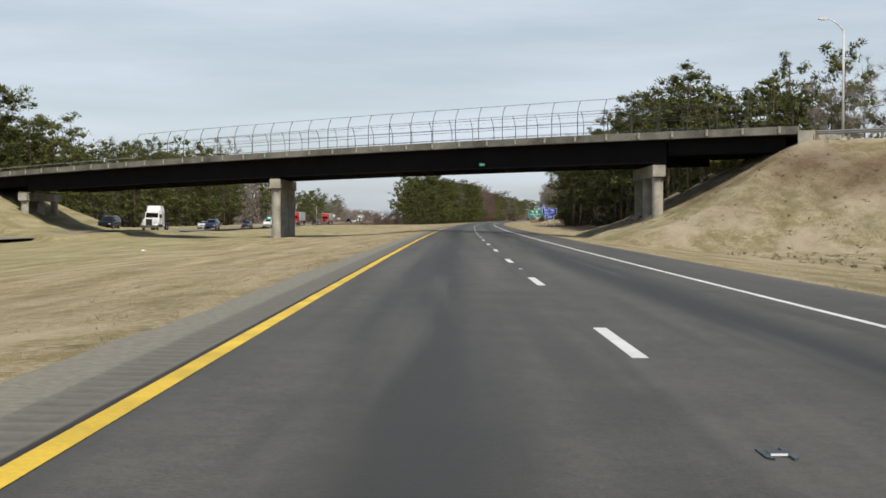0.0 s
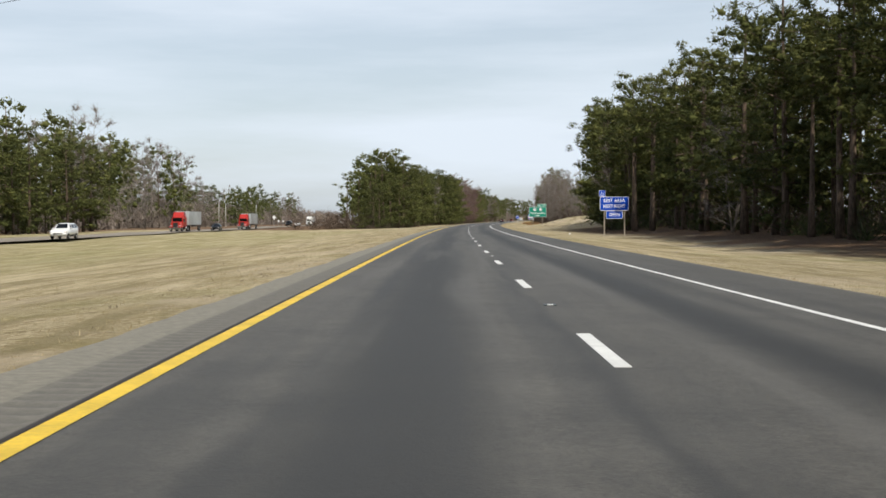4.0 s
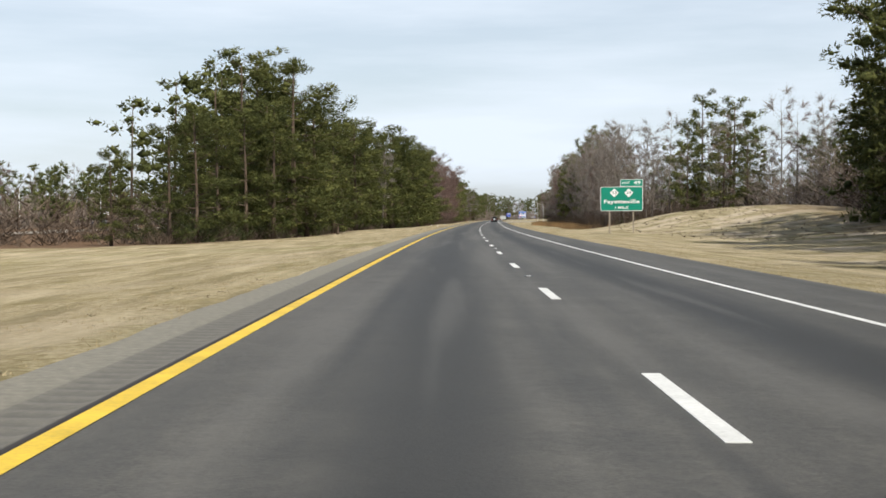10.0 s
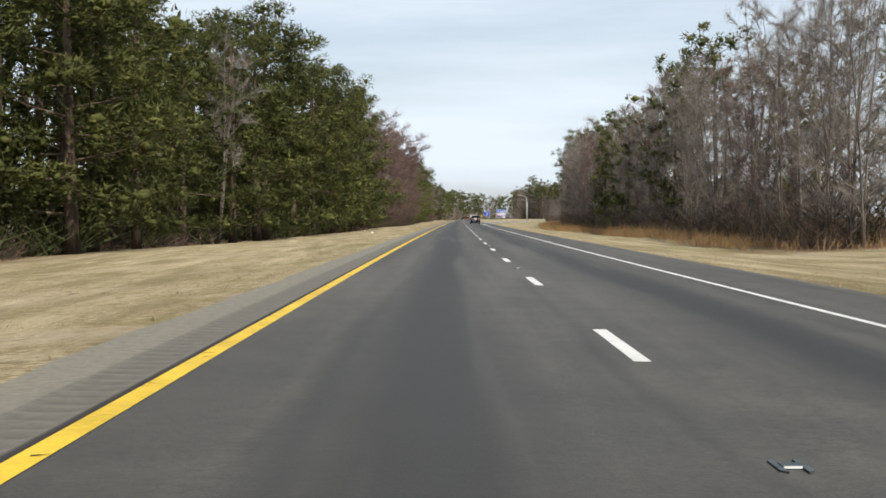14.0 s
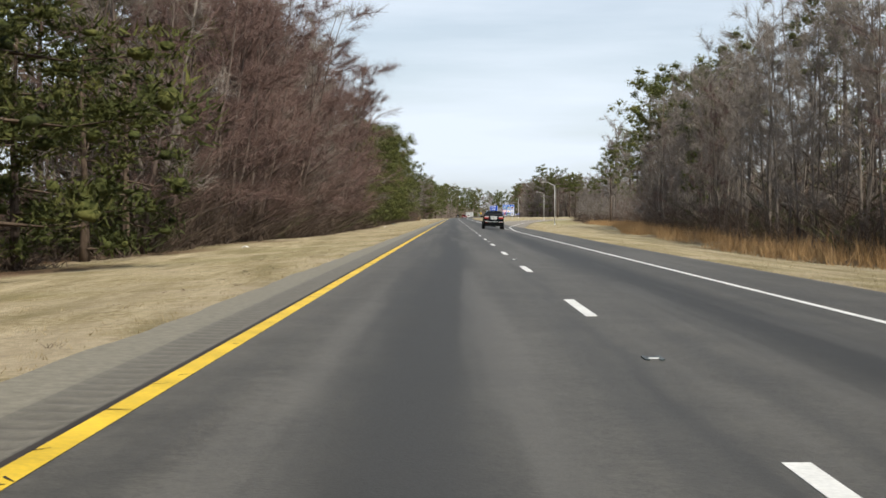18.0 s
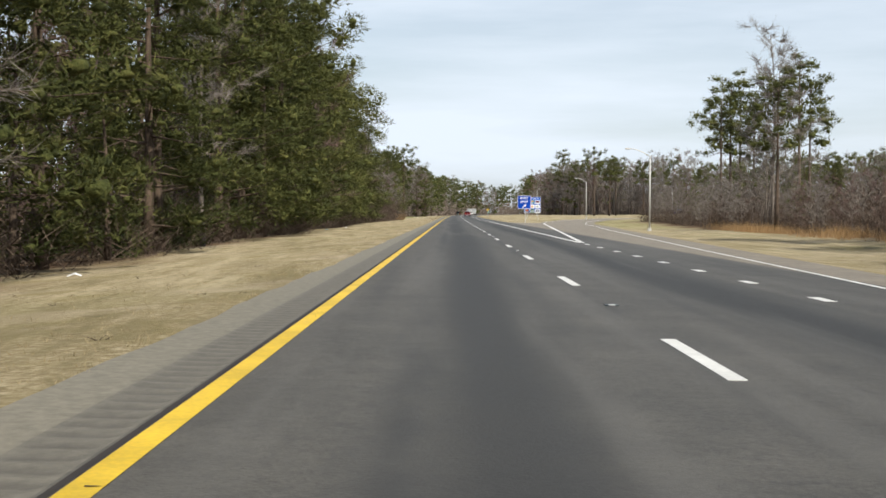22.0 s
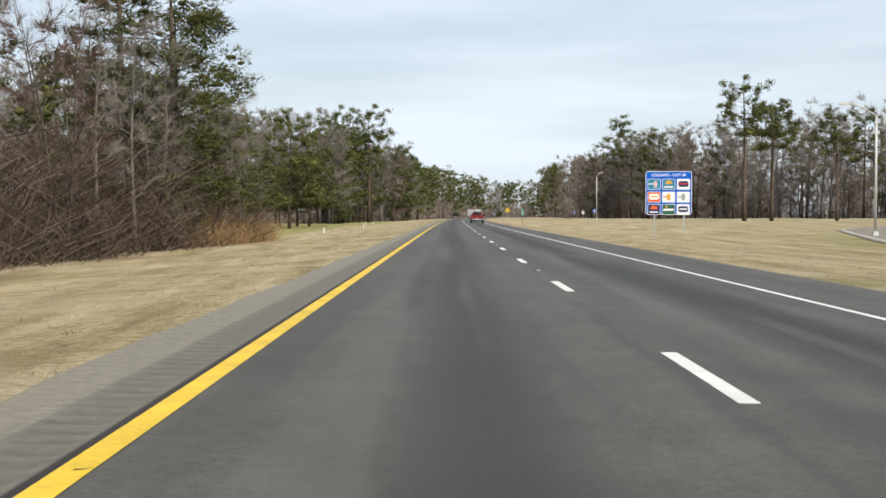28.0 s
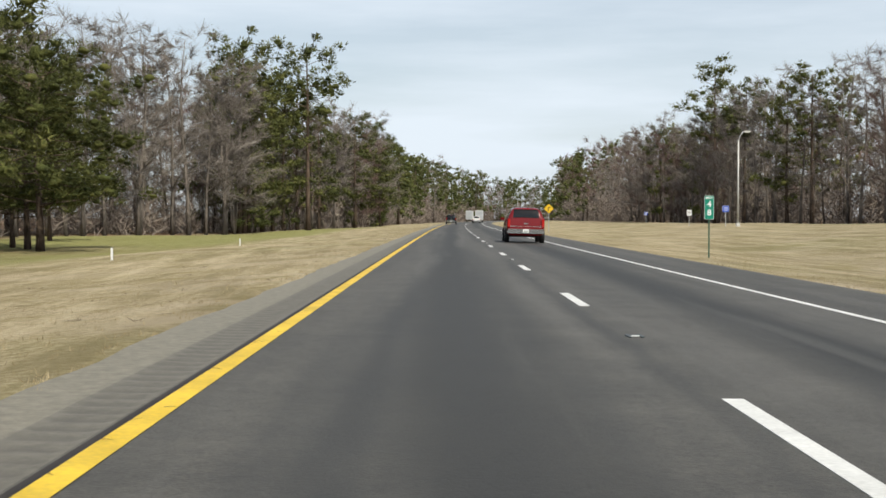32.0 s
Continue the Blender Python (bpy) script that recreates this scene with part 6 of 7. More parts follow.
def car(name, label, table, mat, m, wheels, r, style):
    """A passenger vehicle; y is forward from the rear bumper."""
    c = thing(name, label, "car", m)
    L = table[-1][0]
    part("body", body_mesh(table), mat, c, "", True)
    for y in wheels:
        wb = station_at(table, y)[4]
        for side in (-1, 1):
            wheel(c, side * (wb - 0.065), y, r, 0.24, side)
            g = Geo()
            rows = []
            for a in range(-20, 201, 10):
                ca, sa = math.cos(radians(a)), math.sin(radians(a))
                rows.append([(side * (wb - 0.04), y + r * q * ca, r + r * q * sa) for q in (1.03, 1.12)] + [(side * (wb + 0.016), y + r * q * ca, r + r * q * sa) for q in (1.12, 1.03)])
            g.grid(rows)
            part("wheel_arch", g, M_PLASTIC, c)
    # windows
    if style == "suv":
        wins = ((0.62, 1.55, 0.2, 0.05), (1.66, 2.55, 0.0, 0.0), (2.63, 3.45, 0.0, -0.30))
        rear = ((0.088, 0.40), 1.62, 1.28)
        wind = (3.12, 3.74)
    elif style == "wagon":
        wins = ((0.40, 1.60, 0.1, 0.0), (1.72, 2.6, 0.0, 0.0), (2.7, 3.55, 0.0, -0.35))
        rear = ((0.085, 0.25), 1.36, 1.28)
        wind = (3.16, 3.76)
    else:
        wins = ((1.30, 2.0, 0.2, 0.0), (2.06, 3.0, 0.0, -0.28))
        rear = ((0.78, 1.28), 1.05, 0.95)
        wind = (2.68, 3.32)
    for side in (-1, 1):
        for y0, y1, a, b in wins:
            part("side_window", side_glass(table, y0, y1, 0.10, 0.92, side, a, b), M_GLASS, c)

    def slope_glass(y0, y1, w0, w1, back):
        rows = []
        for k in range(4):
            f = k / 3
            y = y0 + (y1 - y0) * f
            st = station_at(table, y)
            w = (w0 + (w1 - w0) * f) / 2
            dy = -0.014 if back else 0.014
            rows.append([(-w, y + dy, st[3] + 0.006), (-w * 0.5, y + dy * 1.5, st[3] + 0.022), (w * 0.5, y + dy * 1.5, st[3] + 0.022), (w, y + dy, st[3] + 0.006)])
        return Geo().grid(rows)

    part("rear_window", slope_glass(rear[0][0], rear[0][1], rear[1], rear[2], True), M_GLASS, c)
    part("windscreen", slope_glass(wind[0], wind[1], 1.15, 1.35, False), M_GLASS, c)
    # lamps, bumpers, trim
    zl = 1.10 if style == "suv" else (1.05 if style == "wagon" else 0.78)
    xw = station_at(table, 0.06)[4]
    for side in (-1, 1):
        if style == "suv":
            lamp = part("tail_lamp", Geo().box((side * (xw - 0.245), 0.015, zl + 0.03), (0.39, 0.13, 0.24)), M_REDLENS, c, "red tail lamp with a clear upper band", False, 0.02)
            part("clear_band", Geo().box((side * (xw - 0.245), -0.052, zl + 0.105), (0.37, 0.012, 0.09)), M_CLEARLENS, lamp)
            for dx in (0.15, 0.34):
                part("lamp_ring", Geo().tube([(side * (xw - dx), -0.062, zl + 0.0), (side * (xw - dx), -0.05, zl + 0.0)], [0.052, 0.062], 14), M_DIMLENS, lamp)
                part("lamp_ring", Geo().tube([(side * (xw - dx), -0.066, zl + 0.0), (side * (xw - dx), -0.061, zl + 0.0)], [0.040, 0.042], 14), M_REDLENS, lamp)
            part("divider", Geo().box((side * (xw - 0.245), -0.056, zl + 0.02), (0.014, 0.012, 0.22)), M_PLASTIC, lamp)
            part("reflector", Geo().box((side * 0.70, -0.006, 0.64), (0.22, 0.02, 0.05)), M_REDLENS, c)
            ex = part("exhaust", Geo().tube([(side * 0.62, -0.03, 0.42), (side * 0.62, 0.2, 0.42)], [0.045, 0.045], 12), M_PLASTIC, c)
            part("exhaust_tip", Geo().tube([(side * 0.74, -0.03, 0.42), (side * 0.74, 0.2, 0.42)], [0.045, 0.045], 12), M_PLASTIC, ex)
            rails = [(side * 0.60, 0.75, 1.775), (side * 0.61, 1.0, 1.825), (side * 0.61, 2.2, 1.83), (side * 0.59, 2.6, 1.76)]
            part("roof_rail", Geo().tube(rails, [0.022] * 4, 6), M_ALU, c)
        else:
            part("tail_lamp", Geo().box((side * (xw - 0.07), 0.02, zl), (0.13, 0.12, 0.42 if style == "wagon" else 0.16)), M_REDLENS, c, "red tail lamp", False, 0.015)
        fz = station_at(table, L - 0.22)
        part("headlamp", Geo().box((side * (fz[4] - 0.17), L - 0.20, (fz[2] + fz[1]) / 2 + 0.14), (0.34, 0.26, 0.17)), M_CLEARLENS, c, "clear headlamp", False, 0.02)
        my = wind[1] - 0.28
        ms = station_at(table, my)
        part("mirror", Geo().box((side * (ms[4] + 0.10), my, ms[2] + 0.10), (0.22, 0.12, 0.17)), mat, c, "", False, 0.03)
        for y in (wins[-1][0] + 0.05, wins[-2][0] + 0.08):
            hs = station_at(table, y)
            part("door_handle", Geo().box((side * (hs[4] + 0.012), y, hs[2] - 0.12), (0.03, 0.2, 0.035)), M_CHROME if style == "suv" else mat, c)
        part("sill", Geo().box((side * (xw - 0.02), (wheels[0] + wheels[1]) / 2, table[3][1] + 0.07), (0.06, wheels[1] - wheels[0] - 0.9, 0.12)), M_PLASTIC, c)
    part("grille", Geo().box((0, L - 0.05, 0.62), (1.0, 0.10, 0.22)), M_PLASTIC, c)
    if style == "suv":
        part("bumper", Geo().prism([(-0.92, 0.34), (0.92, 0.34), (0.95, 0.56), (0.93, 0.68), (-0.93, 0.68), (-0.95, 0.56)], 0.14, "y", -0.03), M_CAR_BLACK, c, "black lower bumper", False, 0.04)
        part("bumper_strip", Geo().box((0, -0.035, 0.72), (1.80, 0.03, 0.03)), M_BRIGHT, c, "bright strip")
        part("plate_surround", Geo().prism([(-0.32, 1.20), (0.32, 1.20), (0.28, 0.95), (-0.28, 0.95)], 0.03, "y", 0.005), M_BRIGHT, c)
        part("plate_recess", Geo().prism([(-0.29, 1.185), (0.29, 1.185), (0.25, 0.97), (-0.25, 0.97)], 0.02, "y", 0.0), M_ALU, c)
        pl = part("number_plate", Geo().box((0, -0.01, 1.065), (0.31, 0.012, 0.16)), M_SIGN_WHITE, c, "white plate")
        part("plate_bar", Geo().box((0, -0.019, 1.06), (0.22, 0.004, 0.05)), LOGO["grey"], pl, "illegible plate lettering as a bar")
        part("plate_bar", Geo().box((0, -0.019, 1.12), (0.14, 0.004, 0.012)), LOGO["grey"], pl)
        part("tailgate_bar", Geo().box((0, 0.0, 1.225), (0.68, 0.09, 0.075)), M_BRIGHT, c, "chrome handle bar", False, 0.02)
        part("badge", Geo().box((-0.66, 0.0, 0.80), (0.34, 0.03, 0.04)), M_CHROME, c)
        part("badge", Geo().box((-0.62, 0.005, 1.27), (0.16, 0.03, 0.035)), M_CHROME, c)
        part("wiper", Geo().box((0.30, 0.135, 1.455), (0.36, 0.03, 0.02)).box((0.02, 0.10, 1.40), (0.2, 0.06, 0.04)), M_PLASTIC, c)
        part("spoiler", Geo().prism([(-0.60, 1.752), (0.60, 1.752), (0.52, 1.785), (-0.52, 1.785)], 0.22, "y", 0.31), mat, c, "", False, 0.012)
        part("brake_light", Geo().box((0, 0.318, 1.752), (0.20, 0.02, 0.012)), M_PLASTIC, c)
        part("antenna", Geo().tube([(0, 0.9, 1.80), (0, 0.82, 2.02)], [0.012, 0.004], 6), M_PLASTIC, c)
        part("silencer", Geo().tube([(-0.22, 0.75, 0.33), (0.22, 0.75, 0.33)], [0.10, 0.10], 12), M_PLASTIC, c)
        part("axle", Geo().tube([(-0.8, wheels[0], 0.34), (0.8, wheels[0], 0.34)], [0.07, 0.07], 8), M_PLASTIC, c)
    elif style == "wagon":
        part("bumper", Geo().prism([(-0.95, 0.50), (0.95, 0.50), (0.97, 0.62), (0.95, 0.74), (-0.95, 0.74), (-0.97, 0.62)], 0.16, "y", -0.08), M_CHROME, c, "chrome rear bumper", False, 0.025)
        pl = part("number_plate", Geo().box((0, -0.09, 0.64), (0.31, 0.012, 0.16)), M_SIGN_WHITE, c, "white plate")
        part("plate_bar", Geo().box((0, -0.099, 0.63), (0.22, 0.004, 0.05)), LOGO["grey"], pl, "illegible plate lettering as a bar")
        part("tailgate_strip", Geo().box((0, 0.03, 0.86), (1.7, 0.03, 0.05)), M_CHROME, c)
        part("badge", Geo().box((0, 0.045, 1.02), (0.22, 0.02, 0.08)), M_CHROME, c)
        part("wiper", Geo().box((0.1, 0.06, 1.36), (0.4, 0.03, 0.02)), M_PLASTIC, c)
        part("axle", Geo().tube([(-0.8, wheels[0], 0.38), (0.8, wheels[0], 0.38)], [0.08, 0.08], 8), M_PLASTIC, c)
        part("brake_light", Geo().box((0, 0.23, 1.80), (0.3, 0.03, 0.03)), M_REDLENS, c)
    else:
        part("number_plate", Geo().box((0, -0.005, 0.70), (0.31, 0.012, 0.14)), M_SIGN_WHITE, c)
        part("bumper", Geo().box((0, 0.03, 0.46), (1.5, 0.1, 0.18)), mat, c, "", False, 0.03)
    return c


def far_z(s):
    return float(max(gz(s, float(far_road(s))), -0.75)) + 0.13


def lane_pose(s, d, turn=0.0):
    m = place(s, d, -CROSSFALL * d, turn)
    return m @ Matrix.Rotation(math.atan(CROSSFALL), 4, "Y")


def semi(label, mat, m, trailer=True, box=M_TRAILER, length=15.0):
    """A long-nosed tractor, with its trailer; y is forward, the nose at the front end."""
    t = thing("truck", label, "truck", m)
    n = length + 7.2 if trailer else 9.5
    f = n
    hood = [(-0.95, 0.75), (0.95, 0.75), (1.0, 1.35), (0.82, 1.85), (-0.82, 1.85), (-1.0, 1.35)]
    part("hood", Geo().prism(hood, 2.0, "y", f - 2.1), mat, t, "", False, 0.06)
    part("cab", Geo().prism([(-1.12, 0.9), (1.12, 0.9), (1.14, 2.0), (1.02, 2.85), (-1.02, 2.85), (-1.14, 2.0)], 1.5, "y", f - 3.6), mat, t, "", False, 0.06)
    part("sleeper", Geo().prism([(-1.22, 0.95), (1.22, 0.95), (1.22, 2.9), (1.0, 3.85), (-1.0, 3.85), (-1.22, 2.9)], 1.9, "y", f - 5.5), mat, t, "", False, 0.08)
    part("wind_deflector", Geo().prism([(f - 3.6, 2.85), (f - 2.9, 2.87), (f - 3.6, 3.8)], 1.9, "x", -0.95), mat, t)
    part("windscreen", Geo().quad((-0.95, f - 2.095, 1.98), (0.95, f - 2.095, 1.98), (0.9, f - 2.095, 2.7), (-0.9, f - 2.095, 2.7)), M_GLASS, t)
    for s_ in (-1, 1):
        part("side_window", Geo().box((s_ * 1.125, f - 2.8, 2.2), (0.03, 0.9, 0.6)), M_GLASS, t)
        part("mirror", Geo().box((s_ * 1.4, f - 2.2, 2.2), (0.2, 0.1, 0.6)), M_CHROME, t)
        part("exhaust_stack", Geo().tube([(s_ * 1.15, f - 3.75, 1.2), (s_ * 1.15, f - 3.75, 4.1)], [0.08, 0.08], 10), M_CHROME, t)
        part("headlamp", Geo().box((s_ * 0.85, f - 0.12, 1.15), (0.3, 0.12, 0.2)), M_CLEARLENS, t)
        part("fender", Geo().prism([(f - 1.75, 0.85), (f - 1.6, 1.15), (f - 1.0, 1.25), (f - 0.45, 1.1), (f - 0.3, 0.8)], 0.3, "x", s_ * 1.08 - 0.15), mat, t)
        part("fuel_tank", Geo().tube([(s_ * 1.0, f - 5.2, 0.75), (s_ * 1.0, f - 3.7, 0.75)], [0.32, 0.32], 12), M_CHROME, t)
    part("grille", Geo().box((0, f - 0.07, 1.3), (1.0, 0.08, 0.95)), M_CHROME, t)
    part("grille_mesh", Geo().box((0, f - 0.02, 1.3), (0.86, 0.03, 0.82)), M_PLASTIC, t)
    part("bumper", Geo().box((0, f + 0.05, 0.6), (2.4, 0.2, 0.4)), M_CHROME, t, "", False, 0.04)
    part("chassis", Geo().box((0, f - 5.0, 0.72), (0.9, 8.0, 0.25)), M_PLASTIC, t)
    ys = [f - 1.05, f - 6.5, f - 7.7]
    if trailer:
        part("trailer_box", Geo().box((0, length / 2, 2.65), (2.59, length, 2.75)), box, t, "", False, 0.03)
        for s_ in (-1, 1):
            for k in range(12):
                part("trailer_rib", Geo().box((s_ * 1.305, 0.7 + k * (length - 1.4) / 11, 2.65), (0.03, 0.08, 2.6)), box, t)
        part("trailer_frame", Geo().box((0, length / 2, 1.18), (1.2, length - 0.4, 0.22)), M_PLASTIC, t)
        part("landing_gear", Geo().box((0, length - 4.0, 0.75), (1.6, 0.15, 0.9)), M_PLASTIC, t)
        ys += [1.2, 2.4]
    else:
        part("flat_bed", Geo().box((0, 2.2, 1.05), (2.4, 4.4, 0.25)), M_PLASTIC, t)
        part("headache_rack", Geo().box((0, 3.9, 1.9), (2.2, 0.12, 1.4)), M_ALU, t)
        ys[1:] = [1.2, 2.4]
    for y in ys:
        for s_ in (-1, 1):
            wheel(t, s_ * 1.05, y, 0.51, 0.28, s_)
    return t


def build_traffic():
    car("sport_utility_car", "black sport utility car with tinted glass in the lane", SUV, M_CAR_BLACK, lane_pose(751.6, 2.22, 0.3), (1.12, 4.12), 0.375, "suv")
    car("red_wagon_car", "red sport utility wagon with a chrome bumper", WAGON, M_CAR_RED, lane_pose(1181.5, 2.15), (1.15, 4.35), 0.385, "wagon")
    car("sport_utility_car", "dark sport utility car far ahead in the lane", WAGON, M_CAR_BLACK, lane_pose(1360, -2.85), (1.15, 4.35), 0.385, "wagon")
    car("white_wagon_car", "white sport utility car far ahead in the lane", WAGON, M_CAR_WHITE, lane_pose(1450, 1.9), (1.15, 4.35), 0.385, "wagon")
    for s, d in ((1530, -1.9), (1500, 2.0)):
        t = thing("box_truck", "white box truck far ahead", "truck", lane_pose(s, d))
        part("box", Geo().box((0, 3.2, 2.3), (2.4, 6.4, 2.9)), M_CAR_WHITE, t, "", False, 0.04)
        part("door_frame", Geo().box((0, -0.02, 2.3), (2.2, 0.04, 2.6)), M_TRAILER, t)
        part("cab", Geo().prism([(-1.0, 0.6), (1.0, 0.6), (1.0, 1.5), (0.9, 2.3), (-0.9, 2.3), (-1.0, 1.5)], 1.8, "y", 6.6), M_CAR_WHITE, t)
        part("chassis", Geo().box((0, 4.0, 0.7), (1.0, 8.0, 0.3)), M_PLASTIC, t)
        for y in (1.6, 7.2):
            for s_ in (-1, 1):
                wheel(t, s_ * 0.98, y, 0.45, 0.26, s_)
    # oncoming
    cars = ((164, -49.0, SUV, M_CAR_BLACK, "suv", "dark oncoming sport utility car"), (214, -46.0, SUV, M_CAR_BLUE, "suv", "dark blue oncoming sport utility car"), (227, -50.3, SEDAN, M_CAR_WHITE, "sedan", "white sedan coming the other way"),
            (249, -46.6, SEDAN, M_CAR_BLUE, "sedan", "dark blue sedan coming the other way"), (278, -47.5, WAGON, M_CAR_WHITE, "wagon", "white wagon coming the other way"), (401, -55.8, SEDAN, M_CAR_BLACK, "sedan", "dark oncoming sedan beside a truck"),
            (566, -69.5, WAGON, M_CAR_BLACK, "wagon", "dark wagon coming the other way"), (592, -71.0, SEDAN, M_CAR_WHITE, "sedan", "white sedan coming the other way"))
    for s, d, tab, mat, style, lab in cars:
        L = tab[-1][0]
        w = {"suv": (1.12, 4.12), "wagon": (1.15, 4.35), "sedan": (0.95, 3.75)}[style]
        th = math.degrees(math.atan2(float(far_road(s + 20) - far_road(s - 20)), 40))
        car({"suv": "sport_utility_car", "wagon": "wagon_car", "sedan": "sedan_car"}[style], lab, tab, mat, place(s + L, d, far_z(s), 180 - th), w, 0.34, style)
    for s, d, mat, lab, tr in ((190, -50.2, M_CAR_WHITE, "white long-nosed flatbed truck, oncoming", False), (378, -59.5, M_TRUCK_RED, "red long-nosed truck with a grey ribbed trailer", True), (455, -62.5, M_TRUCK_RED, "red truck with a pale grey trailer", True), (660, -80.0, M_CAR_WHITE, "white oncoming truck with a trailer", True)):
        n = 22.2 if tr else 9.5
        th = math.degrees(math.atan2(float(far_road(s + 20) - far_road(s - 20)), 40))
        semi(lab, mat, place(s + n, d, far_z(s), 180 - th), tr)


build_traffic()

# ---- lawn by the rest area, and single trees ----
def build_singles():
    lab = "spreading green pine standing on the lawn"
    for s, d, h, k, fat in ((1160.6, -33.9, 10.5, 6, 1.5), (1169, -26.7, 16.2, 6, 0.92), (1190, -26.2, 11.0, 6, 1.35), (1196, -29, 12.0, 6, 1.15), (1126, -31.0, 9.5, 6, 1.3), (1142, -38.0, 10.0, 6, 1.3), (1206, -33.5, 10.0, 6, 1.2), (1112, -36, 9.0, 6, 1.1), (1225, -37, 11, 6, 1.1)):
        plant(PINES[k], s, d, h, lab, "pine tree", "lawn pines", None, fat)
    for ps, pd, ph in ((1038, -17.5, 15), (1044, -16.4, 14.5), (1050, -17.5, 13.5), (1055, -16.6, 11)):
        plant(PINES[7], ps, pd, ph, PINE_LABELS[2], "pine tree", "roadside trees", None, 1.3)
    plant(PINES[4], 1325, -26.4, 30.5, PINE_LABELS[1], "pine tree", "roadside trees")
    plant(PINES[4], 1303, -33.2, 28.7, PINE_LABELS[1], "pine tree", "roadside trees")
    plant(PINES[0], 1380, -23.5, 24, PINE_LABELS[0], "pine tree", "roadside trees")
    plant(PINES[2], 1420, -21.5, 18, PINE_LABELS[0], "pine tree", "roadside trees")
    plant(PINES[3], 846, 32.3, 26, PINE_LABELS[1], "pine tree", "roadside trees")
    plant(PINES[3], 827, 32.5, 25, PINE_LABELS[1], "pine tree", "roadside trees")
    plant(PINES[3], 1343, 45.3, 29, PINE_LABELS[1], "pine tree", "roadside trees")
    plant(PINES[3], 906, 33, 17, PINE_LABELS[1], "pine tree", "roadside trees")
    for cs, cd, ch in ((1013, 50, 25), (1019.5, 53.1, 29), (1024, 56, 27), (1016, 57, 24), (1009.9, 64.3, 31), (1016, 68, 28)):
        plant(PINES[3], cs, cd, ch, PINE_LABELS[1], "pine tree", "roadside trees")
    plant(PINES[4], 1169, 42.6, 20.6, PINE_LABELS[1], "pine tree", "roadside trees")
    plant(PINES[4], 1174, 48, 18, PINE_LABELS[1], "pine tree", "roadside trees")
    plant(PINES[4], 1190, 52, 19, PINE_LABELS[1], "pine tree", "roadside trees")
    plant(PINES[4], 1180, 60, 17, PINE_LABELS[1], "pine tree", "roadside trees")
    plant(PINES[1], 606, 51, 24, PINE_LABELS[0], "pine tree", "roadside trees", None, 1.2)
    plant(PINES[1], 616, 47, 28, PINE_LABELS[1], "pine tree", "roadside trees")
    plant(PINES[0], 597, 50, 25, PINE_LABELS[0], "pine tree", "roadside trees")
    plant(PINES[1], 110, 52, 15, PINE_LABELS[0], "pine tree", "roadside trees")
    plant(PINES[3], 128, 46, 17, PINE_LABELS[1], "pine tree", "roadside trees")
    # stump at the wood's edge and a broken trunk on the lawn
    for s, d, h, r0, lab in ((513.4, -19.2, 1.1, 0.16, "grey broken stump at the wood's edge"), (1112, -23.5, 1.7, 0.36, "grey jagged broken trunk on the lawn")):
        t = thing("stump", lab, "stump", place(s, d))
        g = Geo().tube([(0, 0, -0.2), (0.03, 0, h * 0.5), (0.05, 0.02, h)], [r0 * 1.3, r0, r0 * 0.8], 9, False)
        for k in range(9):
            x, y, z = g.v[18 + k]
            g.v[18 + k] = (x, y, z + RNG.uniform(-0.3, 0.35) * h * 0.4)
        g.f.append(tuple(range(18, 27)))
        part("wood", g, M_PINEBARK, t)
    # white survey pegs beside the grass
    for s, d in ((1131, -12.6), (1163, -14.6), (1200, -16), (1098, -14)):
        t = thing("peg", "small white peg in the grass", "peg", place(s, d), "survey pegs")
        part("peg_body", Geo().box((0, 0, 0.2), (0.07, 0.07, 0.55)), M_SIGN_WHITE, t)
    # a line of weathered fence posts on the mound
    for k in range(9):
        t = thing("fence_post", "short grey timber fence post on the mound", "post", place(536 + k * 1.2, 39 + k * 1.35), "old fence posts")
        part("post_body", Geo().tube([(0, 0, -0.3), (0, 0, 1.15)], [0.07, 0.06], 7), M_WOODPOST, t)


build_singles()


def blades(name, mat, s, d, h, per, width, label, category="grass", splay=0.5):
    """Short tufts of blades at given places."""
    x, y = xy(s, d)
    b = np.repeat(np.stack([x, y, gz(s, d) - 0.01], 1), per, 0)
    m = len(b)
    b = b + RNG.normal(size=(m, 3)) * np.array([0.05, 0.05, 0])
    ax = (RNG.normal(size=(m, 3)) * np.array([splay, splay, 0.1]) + np.array([0, 0, 1.0])) * np.repeat(h, per)[:, None] * RNG.uniform(0.5, 1.1, (m, 1))
    sv = np.cross(ax, RNG.normal(size=(m, 3)))
    sv /= np.linalg.norm(sv, axis=1, keepdims=True) + 1e-9
    w = width * RNG.uniform(0.6, 1.4, (m, 1))
    v = np.stack([b - sv * w, b + sv * w, b + ax], 1).reshape(-1, 3)
    return sheet(name, mat, v, np.arange(m)[:, None] * 3 + np.array([[0, 1, 2]]), label, category, "stuff")


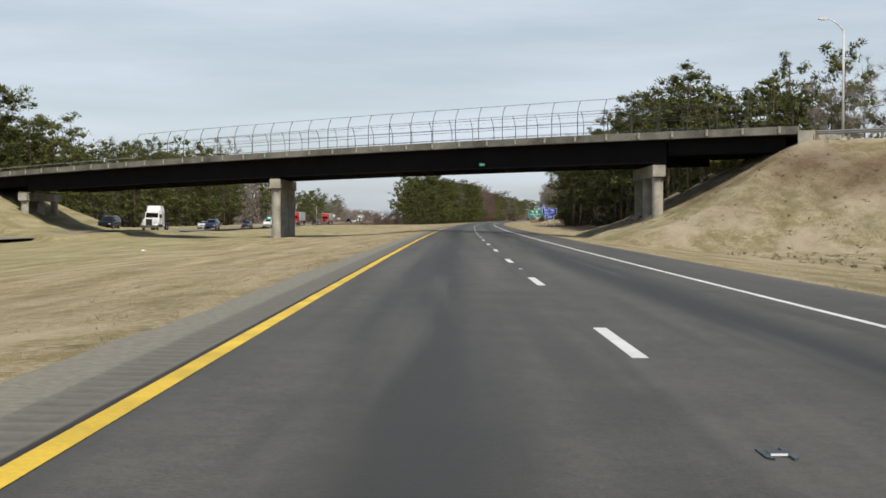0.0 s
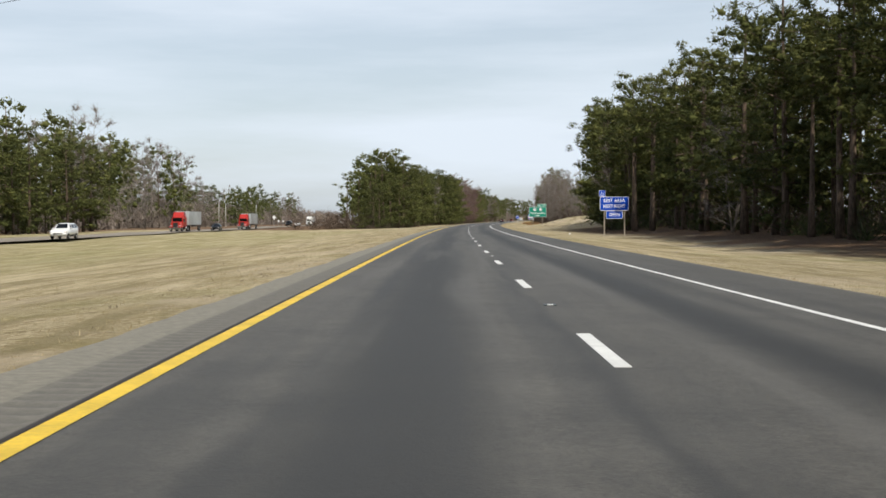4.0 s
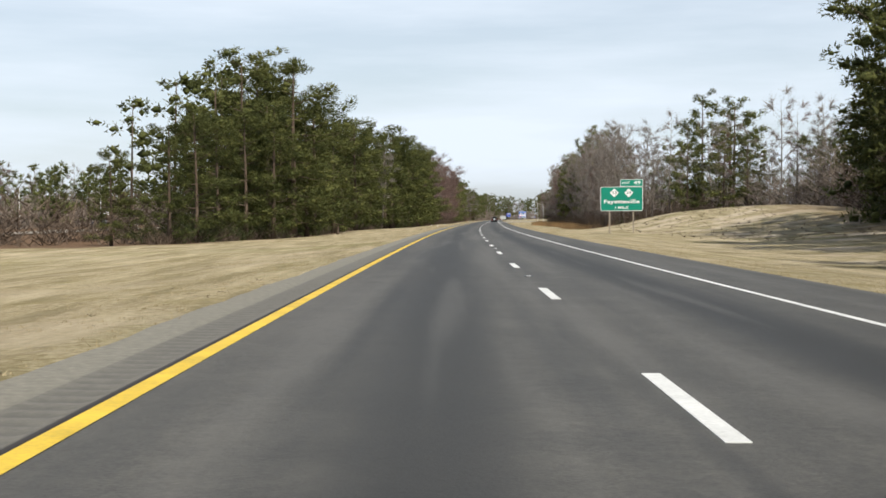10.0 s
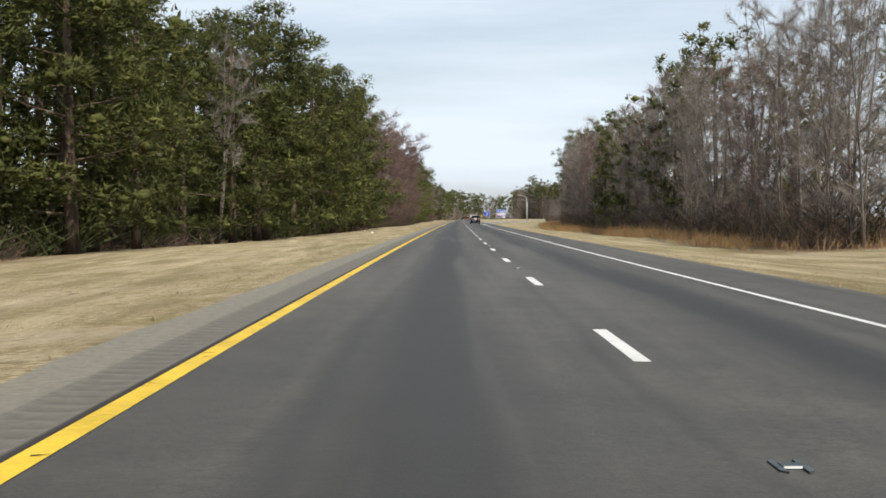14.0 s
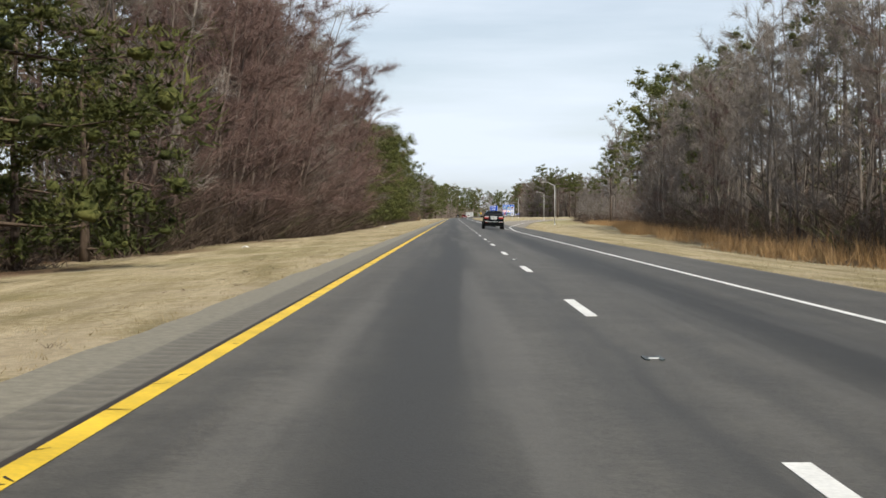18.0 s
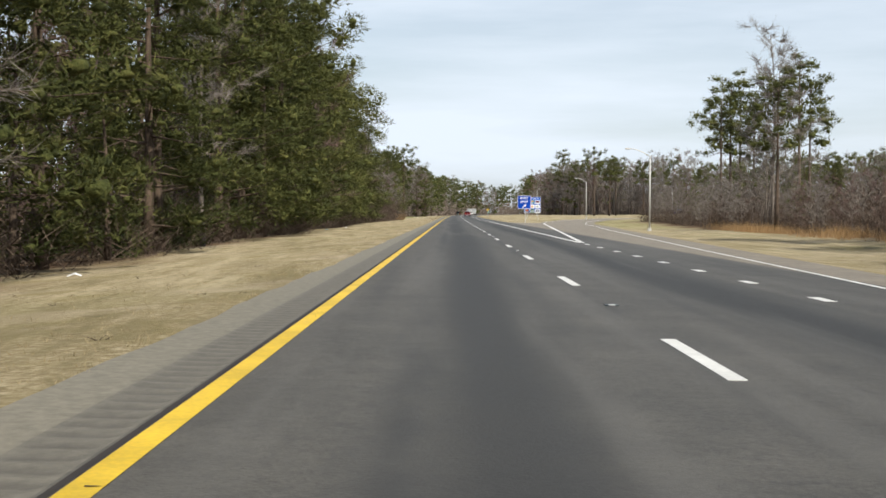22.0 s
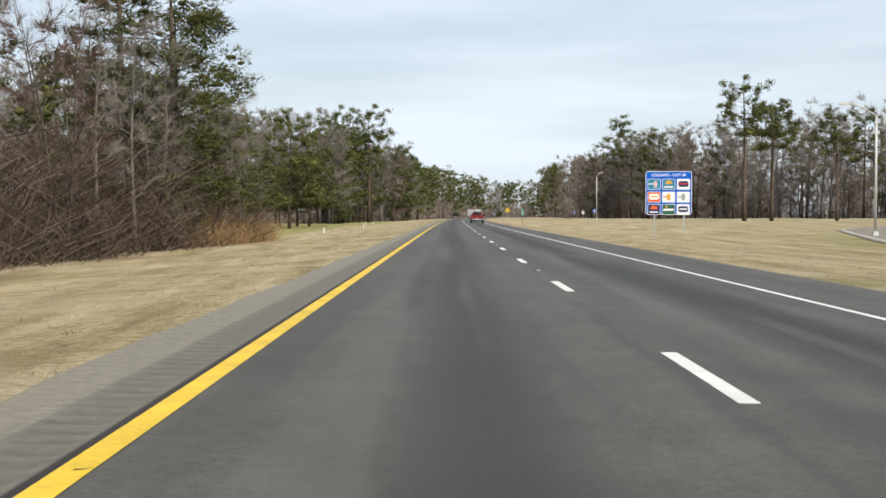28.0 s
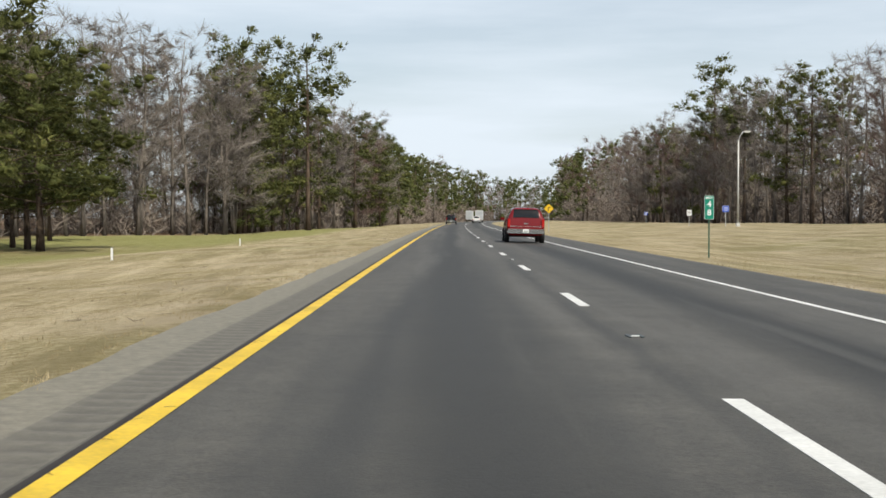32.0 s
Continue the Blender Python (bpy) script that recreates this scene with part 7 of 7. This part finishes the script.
def build_verge():
    n = 30000
    s = RNG.uniform(2, 1290, n)
    d = -4.74 - RNG.exponential(2.6, n)
    clump = 0.6 + 0.5 * np.sin(s * 1.7) * np.sin(s * 0.43 + d)
    blades("verge_grass", M_STRAW, s, d, np.clip(RNG.uniform(0.03, 0.09, n) * (0.5 + clump * 0.5), 0.015, 0.10), 5, 0.005, "short straw-coloured grass tufts along the shoulder")
    n = 22000
    s = RNG.uniform(2, 1290, n)
    d = 6.06 + RNG.exponential(2.8, n)
    ok = ~((s > 722) & (d < ramp_right(s) + 1.8)) | (s > 1180)
    ok |= (s > 955) & (d < ramp_left(s) - 0.9)
    s, d = s[ok], d[ok]
    blades("verge_grass", M_STRAW, s, d, RNG.uniform(0.03, 0.09, len(s)), 5, 0.006, "short straw-coloured grass tufts along the shoulder")
    # weeds and leaf scraps, darker
    n = 1500
    s, d = RNG.uniform(2, 1290, n), -5.0 - RNG.exponential(3.0, n)
    blades("weeds", M_BRUSH, s, d, RNG.uniform(0.02, 0.08, n), 9, 0.004, "small brown weeds scattered in the grass", "weeds", 1.0)
    n = 900
    s = np.concatenate([RNG.uniform(40, 118, 400), RNG.uniform(440, 545, 500)])
    d = np.concatenate([RNG.uniform(13, 32, 400), RNG.uniform(18, 34, 500)])
    blades("weeds", M_BRUSH, s, d, RNG.uniform(0.08, 0.35, n), 12, 0.010, "brown weeds on the bare slope", "weeds", 0.8)


build_verge()


def build_litter():
    """Scraps of paper and bark on the verge."""
    for k, (s, d, c) in enumerate(((690, -11.6, "white"), (622, -10.4, "white"), (905, -13.6, "white"), (890, -14.2, "teal"), (58, -24, "white"), (70, -19, "white"), (640, -12.6, "white"), (612, -9.8, "white"), (800, -11, "white"), (286, 12.2, "white"), (1070, -8.2, "grey"), (960, -8, "grey"))):
        t = thing("litter", "scrap of pale paper lying in the grass" if c == "white" else "dark scrap lying in the grass", "litter", place(s, d, None, k * 47))
        g = Geo()
        g.grid([[(-0.16, -0.1, 0.03), (0.0, -0.12, 0.09), (0.15, -0.09, 0.04)], [(-0.18, 0.02, 0.05), (0.02, 0.0, 0.13), (0.17, 0.03, 0.06)], [(-0.13, 0.11, 0.03), (0.01, 0.1, 0.07), (0.14, 0.12, 0.03)]])
        part("scrap", g, {"white": M_SIGN_WHITE, "teal": LOGO["teal"], "grey": M_BARK}[c], t)


build_litter()
